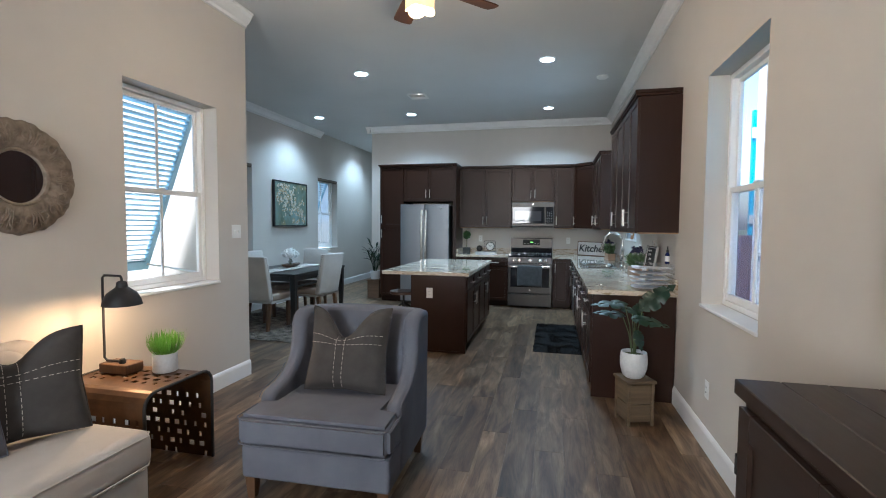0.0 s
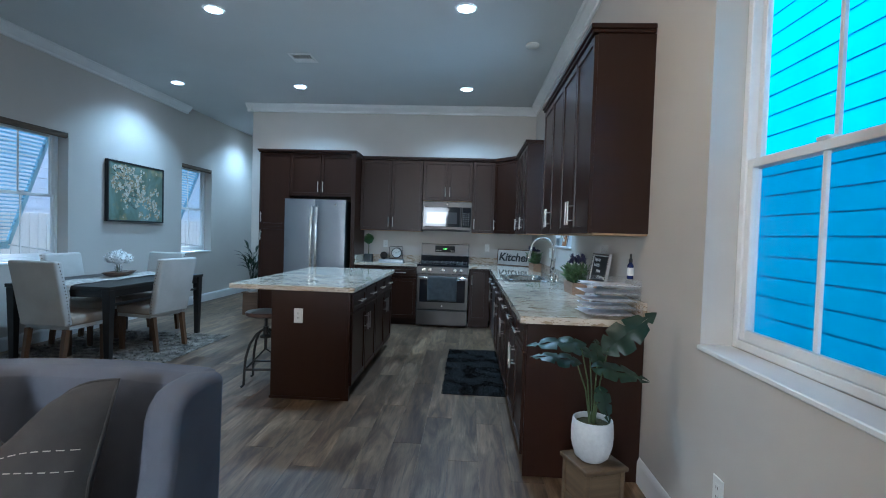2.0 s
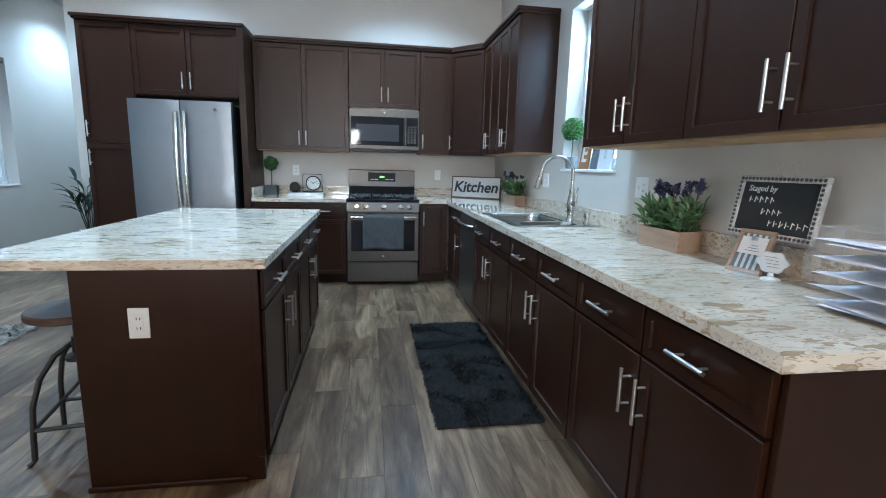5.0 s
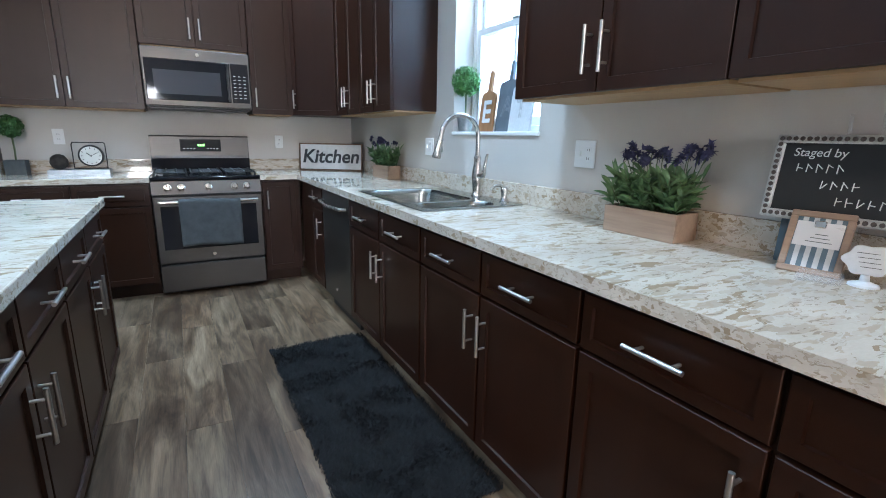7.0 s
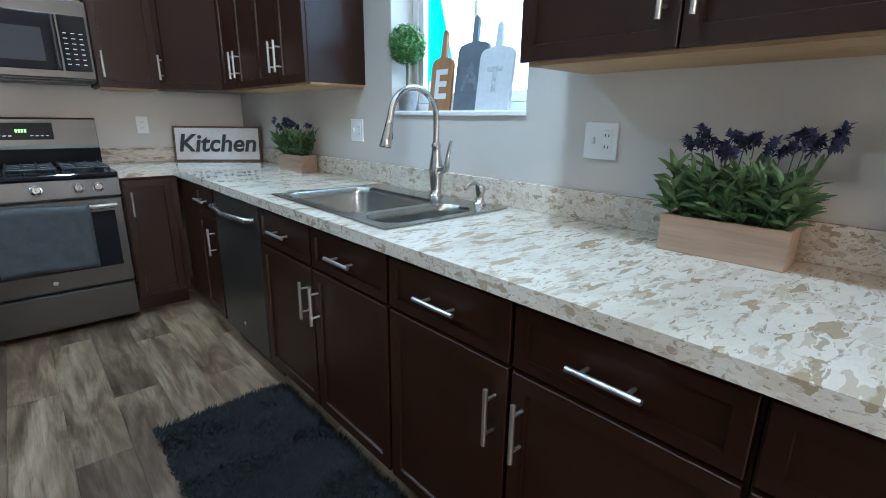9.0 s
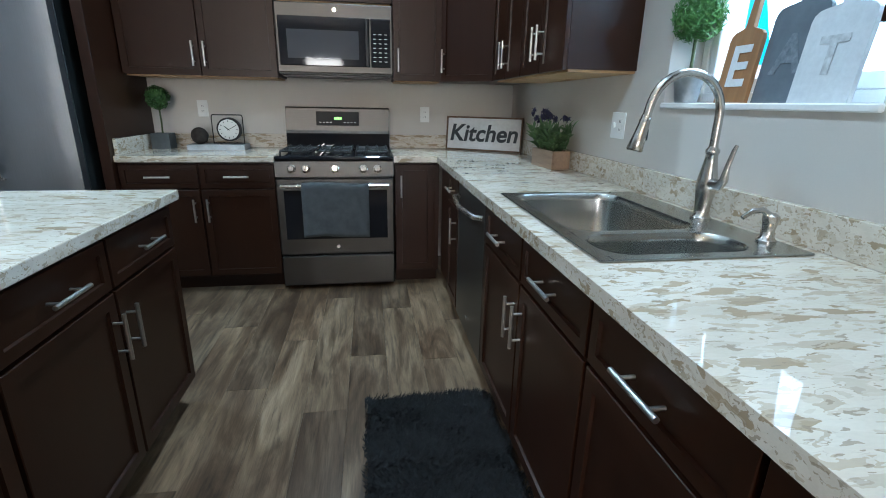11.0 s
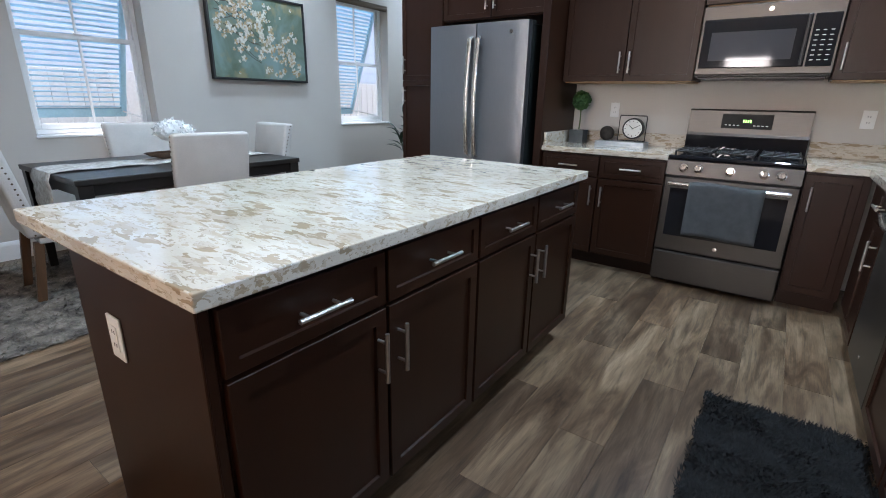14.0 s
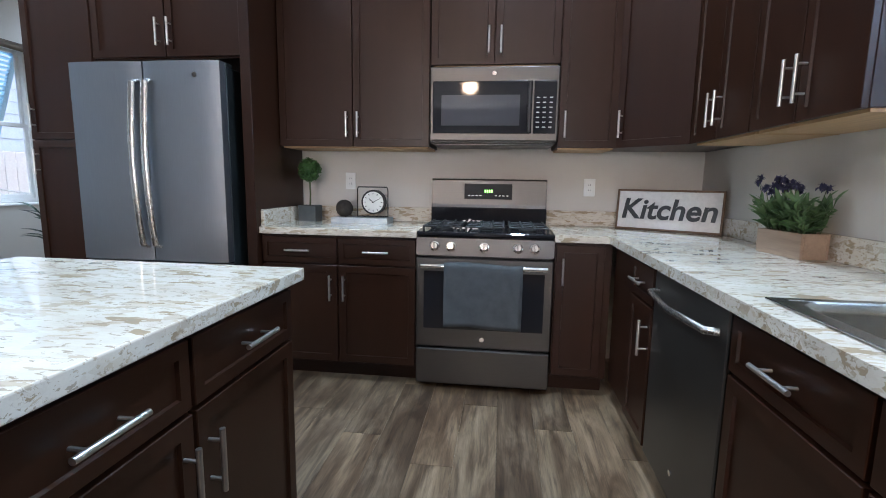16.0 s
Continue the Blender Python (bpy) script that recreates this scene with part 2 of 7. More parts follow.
BLACK_SIDE = surface("black_appliance_side", (0.008, 0.010, 0.010), (0.014, 0.017, 0.017), 4, 0.4, 0, 200, 0.2)
IRON = surface("black_iron", (0.010, 0.0095, 0.009), (0.020, 0.018, 0.016), 10, 0.55, 0.1, 120, 0.2)
GLASS = glass_mat("window_glass")
PLASTIC = plain("white_plastic", (0.74, 0.74, 0.72), 0.35)
DARK_SLOT = plain("dark_slot", (0.02, 0.02, 0.02), 0.6)
CLOTH_DARK = surface("charcoal_towel", (0.045, 0.050, 0.052), (0.065, 0.070, 0.072), 20, 0.95, 0, 400, 0.6, 0.002)
FLOOR_PLANK = floor_mat()
SCREEN_MESH = film_mat("insect_screen_mesh", 0.40, (0.03, 0.06, 0.30), 0.6)
FLOOR_JOINT = plain("floor_joint", (0.05, 0.04, 0.032), 0.8)
LIGHT_DISC = plain("lamp_lens", (0.9, 0.9, 0.9), 0.4, 0, (0.86, 0.95, 1.0), 14.0)


# ---- builders ----
def mesh_of(bm, material, smooth=False):
    me = bpy.data.meshes.new("mesh")
    bm.normal_update()
    bm.to_mesh(me)
    bm.free()
    mats = material if isinstance(material, (list, tuple)) else [material]
    for m in mats:
        me.materials.append(m)
    if smooth:
        me.polygons.foreach_set("use_smooth", [True] * len(me.polygons))
        me.set_sharp_from_angle(angle=radians(40))
    return me


def part(name, bm, material, parent=None, label="", m=None, smooth=False):
    """Links a bmesh (or a finished mesh) as one object under a thing or a part."""
    ob = new(name, mesh_of(bm, material, smooth) if isinstance(bm, bmesh.types.BMesh) else bm)
    if parent is not None:
        ob.parent = parent
    if m is not None:
        ob.matrix_basis = m
    if label:
        ob["label"] = label
    return ob


def thing(name, m, label, category, group="", kind=""):
    ob = new(name)
    ob.empty_display_size = 0.1
    ob.matrix_basis = m
    return tagged(ob, label, category, group, kind)


def box(bm, x0, y0, z0, x1, y1, z1, bevel=0.0, seg=1, mat=0):
    got = bmesh.ops.create_cube(bm, size=1.0)
    vs = got["verts"]
    for v in vs:
        v.co = Vector((x0 + (v.co.x + 0.5) * (x1 - x0), y0 + (v.co.y + 0.5) * (y1 - y0), z0 + (v.co.z + 0.5) * (z1 - z0)))
    fs = list({f for v in vs for f in v.link_faces})
    for f in fs:
        f.material_index = mat
    if bevel:
        es = list({e for v in vs for e in v.link_edges})
        bmesh.ops.bevel(bm, geom=es, offset=bevel, segments=seg, profile=0.5, affect="EDGES", clamp_overlap=True)
    return bm


def boxes(*rows, bevel=0.0, seg=1):
    bm = bmesh.new()
    for r in rows:
        box(bm, *r, bevel=bevel, seg=seg)
    return bm


def lathe(profile, n=24, cap=True):
    """A turned shape from (radius, z) pairs."""
    bm = bmesh.new()
    rings = [[bm.verts.new((r * math.cos(2 * math.pi * k / n), r * math.sin(2 * math.pi * k / n), z)) for k in range(n)] for r, z in profile]
    for a, b in zip(rings, rings[1:]):
        for k in range(n):
            bm.faces.new((a[k], a[(k + 1) % n], b[(k + 1) % n], b[k]))
    if cap:
        if profile[0][0] > 1e-4:
            bm.faces.new(rings[0][::-1])
        if profile[-1][0] > 1e-4:
            bm.faces.new(rings[-1])
    bmesh.ops.remove_doubles(bm, verts=bm.verts, dist=1e-5)
    return bm


def tube(points, radius, n=10, bm=None, flat=1.0):
    """A rod swept along points; radius may be a list."""
    bm = bm or bmesh.new()
    pts = [Vector(p) for p in points]
    rad = radius if isinstance(radius, (list, tuple)) else [radius] * len(pts)
    rings, side = [], None
    for i, p in enumerate(pts):
        d = (pts[min(i + 1, len(pts) - 1)] - pts[max(i - 1, 0)]).normalized()
        if side is None:
            side = d.orthogonal().normalized()
        side = (side - d * side.dot(d)).normalized()
        up = d.cross(side)
        rings.append([bm.verts.new(p + rad[i] * (math.cos(2 * math.pi * k / n) * side + flat * math.sin(2 * math.pi * k / n) * up)) for k in range(n)])
    for a, b in zip(rings, rings[1:]):
        for k in range(n):
            bm.faces.new((a[k], a[(k + 1) % n], b[(k + 1) % n], b[k]))
    bm.faces.new(rings[0][::-1])
    bm.faces.new(rings[-1])
    return bm


def extrude_profile(pts, x0, x1, axis="X"):
    """A profile in the plane across one axis, drawn out along it."""
    bm = bmesh.new()
    def place(a, b, t):
        return {"X": (t, a, b), "Y": (a, t, b), "Z": (a, b, t)}[axis]
    lo, hi = ([bm.verts.new(place(a, b, t)) for a, b in pts] for t in (x0, x1))
    k = len(pts)
    for i in range(k):
        bm.faces.new((lo[i], lo[(i + 1) % k], hi[(i + 1) % k], hi[i]))
    bm.faces.new(lo[::-1])
    bm.faces.new(hi)
    bmesh.ops.recalc_face_normals(bm, faces=bm.faces)
    return bm


def arc(cx, cz, r, a0, a1, n):
    return [(cx + r * math.cos(radians(a0 + (a1 - a0) * i / n)), cz + r * math.sin(radians(a0 + (a1 - a0) * i / n))) for i in range(n + 1)]


def structure(name, bm, material, label, category, smooth=False):
    return tagged(part(name, bm, material, None, "", None, smooth), label, category, "", "structure")


def text_part(words, size, parent, m, material, label="", shear=0.0, depth=0.001, name="lettering", offset=0.0):
    cu = bpy.data.curves.new("text", "FONT")
    cu.body, cu.size, cu.shear, cu.extrude, cu.offset = words, size, shear, depth, offset
    cu.align_x, cu.align_y = "CENTER", "CENTER"
    cu.materials.append(material)
    ob = new(name, cu)
    ob.parent, ob.matrix_basis = parent, m
    if label:
        ob["label"] = label
    return ob


# ---- structure ----
XR, XL, XD, YB, YF, YN, YE = 1.05, -2.76, -4.765, 9.0, -3.2, 3.98, 13.0
T = 0.205


def wall_with_holes(name, axis, at, thick, a0, a1, holes, label, z1=CEIL):
    """A wall in the plane axis = at, from a0 to a1; holes are (a0, a1, z0, z1)."""
    bm = bmesh.new()
    cuts = sorted({a0, a1, *[h[0] for h in holes], *[h[1] for h in holes]})
    for u, v in zip(cuts, cuts[1:]):
        spans, z = [], 0.0
        for h in sorted((h for h in holes if h[0] <= u and h[1] >= v), key=lambda h: h[2]):
            spans.append((z, h[2]))
            z = h[3]
        spans.append((z, z1))
        for lo, hi in spans:
            if hi - lo > 1e-4:
                if axis == "x":
                    box(bm, min(at, at + thick), u, lo, max(at, at + thick), v, hi)
                else:
                    box(bm, u, min(at, at + thick), lo, v, max(at, at + thick), hi)
    bmesh.ops.remove_doubles(bm, verts=bm.verts, dist=1e-5)
    return structure(name, bm, WALL, label, "wall")


WIN_R, WIN_K = (2.66, 3.565, 0.925, 2.45), (6.14, 6.965, 1.275, 2.45)
WIN_L, WIN_A, WIN_2 = (2.68, 3.58, 0.95, 2.43), (5.99, 6.895, 0.92, 2.43), (9.11, 10.02, 0.93, 2.42)
WIN_F = (-1.85, -0.85, 0.85, 2.45)
wall_with_holes("wall_east", "x", XR, T, YF, YB + T, [WIN_R, WIN_K], "beige painted wall with two windows, beside the kitchen counter")
wall_with_holes("wall_north", "y", YB, T, -3.51, XR, [], "pale painted wall behind the kitchen cabinets")
wall_with_holes("wall_hall", "x", -3.51, T, YB + T, YE, [], "pale painted wall of the passage")
wall_with_holes("wall_dining", "x", XD, -T, YN - T, YE, [WIN_A, WIN_2], "grey-beige painted wall of the dining area")
wall_with_holes("wall_return", "y", YN, -T, XD, XL - T, [], "painted wall at the dining corner")
wall_with_holes("wall_living", "x", XL, -T, YF, YN, [WIN_L], "warm beige painted wall of the living room")
wall_with_holes("wall_south", "y", YF, -T, XL - T, XR + T, [WIN_F], "painted wall at the front of the living room")
wall_with_holes("wall_end", "y", YE, T, XD - T, -3.51 + T, [], "painted wall at the end of the passage")
structure("ceiling", boxes((XL - T, YF - T, CEIL, XR + T, YN - T, CEIL + 0.15), (XD - T, YN - T, CEIL, XR + T, YE + T, CEIL + 0.15)), CEILING, "smooth pale painted ceiling", "ceiling")
structure("subfloor", boxes((XL - T, YF - T, -0.12, XR + T, YN - T, -0.006), (XD - T, YN - T, -0.12, XR + T, YE + T, -0.006)), FLOOR_JOINT, "dark underlay beneath the floor planks", "floor")

CROWN = [(0, 0), (0.095, 0), (0.095, -0.012), (0.082, -0.02), (0.07, -0.045), (0.04, -0.075), (0.022, -0.09), (0.018, -0.115), (0, -0.12)]
BASE = [(0, 0), (0.016, 0), (0.016, 0.115), (0.012, 0.13), (0.006, 0.142), (0, 0.145)]


def run(name, profile, axis, at, sign, a0, a1, z, label, category):
    pts = [(at + sign * (p[0] + 0.001), z + p[1]) for p in profile]
    return structure(name, extrude_profile(pts, a0, a1, "Y" if axis == "x" else "X"), TRIM, label, category)


run("trim_crown", CROWN, "y", YB, -1, -3.6, XR, CEIL - 0.002, "white crown moulding along the kitchen wall", "crown moulding")
run("trim_crown_east", CROWN, "x", XR, -1, YF, YB - 0.1, CEIL - 0.002, "white crown moulding above the windows", "crown moulding")
run("trim_crown_dining", CROWN, "x", XD, 1, YN, 9.24, CEIL - 0.002, "white crown moulding of the dining wall", "crown moulding")
run("trim_crown_living", CROWN, "x", XL, 1, YF, YN, CEIL - 0.002, "white crown moulding of the living room", "crown moulding")
run("trim_crown_return", CROWN, "y", YN, 1, XD, XL, CEIL - 0.002, "white crown moulding at the dining corner", "crown moulding")
run("trim_crown_end", CROWN, "x", -3.51, -1, YB - 0.1, YB + 0.6, CEIL - 0.002, "white crown moulding at the wall's end", "crown moulding")
run("baseboard_east", BASE, "x", XR, -1, YF, 4.23, 0.0, "white baseboard along the wall", "baseboard")
run("baseboard_dining", BASE, "x", XD, 1, YN, YE, 0.0, "white baseboard of the dining wall", "baseboard")
run("baseboard_living", BASE, "x", XL, 1, YF, YN, 0.0, "white baseboard of the living room", "baseboard")
run("baseboard_return", BASE, "y", YN, 1, XD, XL, 0.0, "white baseboard at the dining corner", "baseboard")
run("baseboard_hall", BASE, "y", YB, -1, -3.51, -3.1, 0.0, "white baseboard beside the pantry cabinet", "baseboard")
run("baseboard_hall_side", BASE, "x", -3.51, -1, YB, YE, 0.0, "white baseboard of the passage", "baseboard")

FRAME_W = 0.045


def window(name, side, wall_x, hole, label, mullions=True, screen=False):
    """A double-hung window in a wall that faces along x; side +1: outdoors lies at greater x."""
    y0, y1, z0, z1 = hole
    w = thing(name, pose(wall_x, y0, z0), label, "window", "", "structure")
    wd, ht = y1 - y0, z1 - z0
    s = side
    def bx(x0, a0, b0, x1, a1, b1, bevel=0.004):
        return boxes((min(s * x0, s * x1), a0, b0, max(s * x0, s * x1), a1, b1), bevel=bevel)
    def ring(x0, x1, a0, a1, b0, b1, f, fb=None):
        fb = fb or f
        bm = bmesh.new()
        lo, hi = min(s * x0, s * x1), max(s * x0, s * x1)
        for r in ((a0, b0, a0 + f, b1), (a1 - f, b0, a1, b1), (a0 + f, b0, a1 - f, b0 + fb), (a0 + f, b1 - f, a1 - f, b1)):
            box(bm, lo, r[0], r[1], hi, r[2], r[3], bevel=0.003)
        return bm
    part("window_frame", ring(0.130, 0.200, 0.002, wd - 0.002, 0.002, ht - 0.002, 0.035), TRIM, w)
    part("window_sill", bx(-0.012, -0.006, -0.020, 0.130, wd + 0.006, 0.001), TRIM, w)
    half = ht * 0.5
    up = part("upper_sash", ring(0.167, 0.193, 0.038, wd - 0.038, half - 0.018, ht - 0.038, 0.03), TRIM, w)
    low = part("lower_sash", ring(0.137, 0.163, 0.038, wd - 0.038, 0.038, half + 0.018, 0.036, 0.045), TRIM, w)
    for sash, xx, b0, b1 in ((up, 0.180, half + 0.012, ht - 0.068), (low, 0.150, 0.083, half - 0.018)):
        g = part("pane", bx(xx - 0.002, 0.068, b0, xx + 0.002, wd - 0.068, b1, 0), GLASS, sash)
        g.visible_shadow = False
        if mullions:
            part("muntin", bx(xx - 0.008, wd / 2 - 0.009, b0, xx + 0.008, wd / 2 + 0.009, b1, 0.002), TRIM, sash)
    part("sash_lock", bx(0.130, wd / 2 - 0.03, half + 0.018, 0.160, wd / 2 + 0.03, half + 0.03, 0.003), PLASTIC, low)
    if screen:
        part("insect_screen", bx(0.196, 0.038, 0.038, 0.198, wd - 0.038, half, 0), SCREEN_MESH, w, "dark fine insect screen")
    return w


window("window_1", 1, XR, WIN_R, "white double-hung window with a deep drywall reveal", True, True)
window("window_2", 1, XR, WIN_K, "white double-hung window above the kitchen sink")
window("window_3", -1, XL, WIN_L, "white double-hung window beside the side table")
window("window_4", -1, XD, WIN_A, "white double-hung window behind the dining table")
window("window_5", -1, XD, WIN_2, "white double-hung window at the passage")
fw = thing("window_6", pose(WIN_F[0], YF, WIN_F[2]), "white front window of the living room", "window", "", "structure")
for i in range(2):
    part("window_frame", boxes((0.94 * i, -0.12, 0, 0.94 * i + 0.06, -0.05, 1.6), bevel=0.004), TRIM, fw)
part("window_rail", boxes((0.06, -0.115, 0.77, 0.94, -0.055, 0.83), bevel=0.004), TRIM, fw)
g = part("pane", boxes((0.0, -0.088, 0.0, 1.0, -0.084, 1.6)), GLASS, fw)
g.visible_shadow = False


# ---- kitchen ----
def bar_handle(length):
    bm = tube([(-length / 2, -0.034, 0), (length / 2, -0.034, 0)], 0.0065, 10)
    for s in (-1, 1):
        tube([(s * length * 0.31, 0, 0), (s * length * 0.31, -0.034, 0)], 0.0045, 8, bm)
    return mesh_of(bm, NICKEL, True)


HANDLE = bar_handle(0.15)
HANDLE_SHORT = bar_handle(0.15)


def shaker(w, h, t=0.02, rail=0.058):
    """A framed door with a sunk panel, from (0, 0) to (w, h); its face looks to -y."""
    bm = bmesh.new()
    r = min(rail, w * 0.28, h * 0.3)
    box(bm, 0, -t, 0, w, 0, h)
    front = min(bm.faces, key=lambda f_: f_.calc_center_median().y)
    outer = list(front.edges)
    bmesh.ops.inset_individual(bm, faces=[front], thickness=r, depth=0.0)
    inner = min((f_ for f_ in bm.faces if abs(f_.calc_center_median().y + t) < 1e-5 and abs(f_.calc_center_median().x - w / 2) < 1e-4 and abs(f_.calc_center_median().z - h / 2) < 1e-4), key=lambda f_: f_.calc_area())
    bmesh.ops.inset_individual(bm, faces=[inner], thickness=0.003, depth=-0.009)
    rim = [e for e in bm.edges if all(abs(v.co.y + t) < 1e-5 for v in e.verts) and (all(abs(v.co.x) < 1e-5 for v in e.verts) or all(abs(v.co.x - w) < 1e-5 for v in e.verts) or all(abs(v.co.z) < 1e-5 for v in e.verts) or all(abs(v.co.z - h) < 1e-5 for v in e.verts))]
    bmesh.ops.bevel(bm, geom=rim, offset=0.002, segments=1, affect="EDGES")
    return bm


def door(parent, x0, z0, w, h, handle=None, at=None, name="door", flat=False, hmesh=None):
    """A cabinet front; handle is 'v' or 'h', at its place on the front."""
    d = part(name, boxes((0, -0.02, 0, w, 0, h), bevel=0.002) if flat else shaker(w, h), ESPRESSO_H if name == "drawer" else ESPRESSO, parent, m=pose(x0, 0, z0))
    if handle:
        part("handle", hmesh or HANDLE, None, d, "brushed nickel bar handle", pose(at[0], -0.02, at[1], 0, 90 if handle == "v" else 0, 0))
    return d


G = 0.003


def base_unit(m, w, label, cols=2, depth=0.60, top=0.875, pair=True, group="base cabinets", name="base_cabinet", hinge=None, body_top=None):
    c = thing(name, m, label, "cabinet", group)
    part("body", boxes((0, 0, 0.10, w, depth, body_top or top), bevel=0.001), ESPRESSO, c)
    part("toe_kick", boxes((0.0, 0.07, 0.0, w, 0.09, 0.1)), ESPRESSO_H, c)
    cw = w / cols
    for k in range(cols):
        x0, fw = k * cw + 0.006, cw - 0.012
        door(c, x0, top - 0.165, fw, 0.15, "h", (fw / 2, 0.075), "drawer", False, HANDLE_SHORT if fw < 0.35 else HANDLE)
        dh = top - 0.165 - 0.012 - 0.115
        left = (k % 2 == 1) if hinge is None else hinge
        door(c, x0, 0.115, fw, dh, "v", ((0.035 if left else fw - 0.035), dh - 0.13))
    return c


def wall_unit(m, w, h, label, doors=2, depth=0.33, low=1.39, name="wall_cabinet", short=False, handle_right=True, edge=True):
    c = thing(name, m, label, "cabinet", "wall cabinets")
    part("body", boxes((0, 0, 0.015, w, depth, h), bevel=0.001), ESPRESSO, c)
    part("underside", boxes((0.012, 0.012, 0.004, w - 0.012, depth - 0.004, 0.0148)), PLY, c, "bare pale plywood underside")
    dw = w / doors
    for k in range(doors):
        fw = dw - 0.006
        at = (fw - 0.032 if (k == 0 and doors > 1) or (doors == 1 and handle_right) else 0.032, 0.035 + 0.095)
        door(c, k * dw + 0.003, 0.012, fw, h - 0.02, "v", at, hmesh=HANDLE_SHORT if short else HANDLE)
    return c


TOPZ, LOW = 2.475, 1.39
YU, YBASE, XU, XBASE = 8.665, 8.395, 0.735, 0.40
# back wall
base_unit(pose(-1.635, YBASE, 0), 0.935, "dark espresso base cabinet with drawers, beside the range")
b = thing("base_cabinet", pose(0.075, YBASE, 0), "narrow dark espresso base cabinet beside the range", "cabinet", "base cabinets")
part("body", boxes((0, 0, 0.10, 0.305, 0.6, 0.875), bevel=0.001), ESPRESSO, b)
part("toe_kick", boxes((0, 0.07, 0, 0.30, 0.09, 0.1)), ESPRESSO_H, b)
door(b, 0.006, 0.115, 0.26, 0.745, "v", (0.035, 0.60))
wall_unit(pose(-1.63, YU, LOW), 0.955, TOPZ - LOW, "dark espresso wall cabinet with two tall doors", 2)
wall_unit(pose(-0.672, YU, 1.865), 0.755, TOPZ - 1.865, "short dark espresso wall cabinet above the microwave", 2)
wall_unit(pose(0.085, YU, LOW), 0.335, TOPZ - LOW, "narrow dark espresso wall cabinet", 1, handle_right=False)
# diagonal corner unit
cc = thing("corner_wall_cabinet", pose(0, 0, LOW), "dark espresso diagonal corner wall cabinet", "cabinet", "wall cabinets")
hh = TOPZ - LOW
part("body", extrude_profile([(0.424, 8.668), (0.732, 8.36), (XR - 0.004, 8.36), (XR - 0.004, YB - 0.004), (0.424, YB - 0.004)], 0.015, hh, "Z"), ESPRESSO, cc)
dd = part("door", shaker(0.42, hh - 0.02), ESPRESSO, cc, m=pose(0.428, 8.662, 0.012, 0, 0, -45))
part("handle", HANDLE, None, dd, "brushed nickel bar handle", pose(0.035, -0.02, 0.13, 0, 90, 0))
# right wall uppers: x of the unit runs towards the living room
wall_unit(pose(XU, 8.358, LOW, 0, 0, -90), 0.58, TOPZ - LOW, "dark espresso wall cabinet with two narrow doors", 2)
wall_unit(pose(XU, 7.776, LOW, 0, 0, -90), 0.58, TOPZ - LOW, "dark espresso wall cabinet beside the sink window", 2)
wall_unit(pose(XU, 5.91, LOW - 0.008, 0, 0, -90), 0.858, TOPZ + 0.038 - LOW, "dark espresso wall cabinet beside the sink window", 2)
wall_unit(pose(XU, 5.052, LOW - 0.008, 0, 0, -90), 0.852, TOPZ + 0.038 - LOW, "dark espresso wall cabinet above the counter's end", 2)


def top_moulding(name, rows, label):
    t = thing(name, pose(0, 0, 0), label, "moulding")
    for r in rows:
        bm = bmesh.new()
        x0, y0, x1, y1, z, fx, fy = r
        box(bm, x0 - fx, y0 - fy, z, x1, y1, z + 0.028, bevel=0.004)
        box(bm, x0 - fx * 0.5, y0 - fy * 0.5, z - 0.02, x1, y1, z, bevel=0.003)
        part("strip", bm, ESPRESSO_H, t)
    return t


top_moulding("cabinet_moulding", [(-1.6, YU - 0.02, 0.42, YB - 0.004, TOPZ + 0.022, 0.0, 0.025)], "dark moulding along the tops of the wall cabinets")
top_moulding("cabinet_moulding", [(XU - 0.02, 7.196, XR - 0.004, 8.36, TOPZ + 0.022, 0.025, 0.02)], "dark moulding along the tops of the wall cabinets")
top_moulding("cabinet_moulding", [(XU - 0.02, 4.2, XR - 0.004, 5.91, TOPZ + 0.052, 0.025, 0.02)], "dark moulding along the tops of the wall cabinets")
t = thing("cabinet_moulding", pose(0, 0, 0), "dark moulding on the corner cabinet", "moulding")
part("strip", extrude_profile([(0.422, 8.62), (0.71, 8.33), (0.71, 8.362), (XR - 0.004, 8.362), (XR - 0.004, YB - 0.004), (0.422, YB - 0.004)], TOPZ + 0.003, TOPZ + 0.05, "Z"), ESPRESSO_H, t)
# tall pantry and fridge surround
p = thing("pantry_cabinet", pose(-3.10, YBASE, 0), "tall narrow dark espresso pantry cabinet", "cabinet")
part("body", boxes((0, 0, 0.10, 0.46, 0.6, TOPZ + 0.03), bevel=0.001), ESPRESSO, p)
part("toe_kick", boxes((0, 0.07, 0, 0.46, 0.09, 0.1)), ESPRESSO_H, p)
door(p, 0.004, 0.115, 0.45, 1.29, "v", (0.035, 1.16))
door(p, 0.004, 1.412, 0.45, TOPZ - 1.39, "v", (0.035, 0.13))
c = thing("fridge_cabinet", pose(-2.637, YBASE, 1.87), "dark espresso cabinet above the refrigerator", "cabinet")
part("body", boxes((0, 0, 0, 0.94, 0.6, TOPZ + 0.03 - 1.87), bevel=0.001), ESPRESSO, c)
for k in range(2):
    door(c, 0.47 * k + 0.004, 0.01, 0.462, TOPZ - 1.87, "v", (0.43 if k == 0 else 0.032, 0.13))
c = thing("fridge_side_panel", pose(-1.695, 8.30, 0), "tall dark espresso panel beside the refrigerator", "panel")
part("panel", boxes((0, 0.03, 0.0, 0.06, 0.695, TOPZ + 0.03), bevel=0.002), ESPRESSO, c)
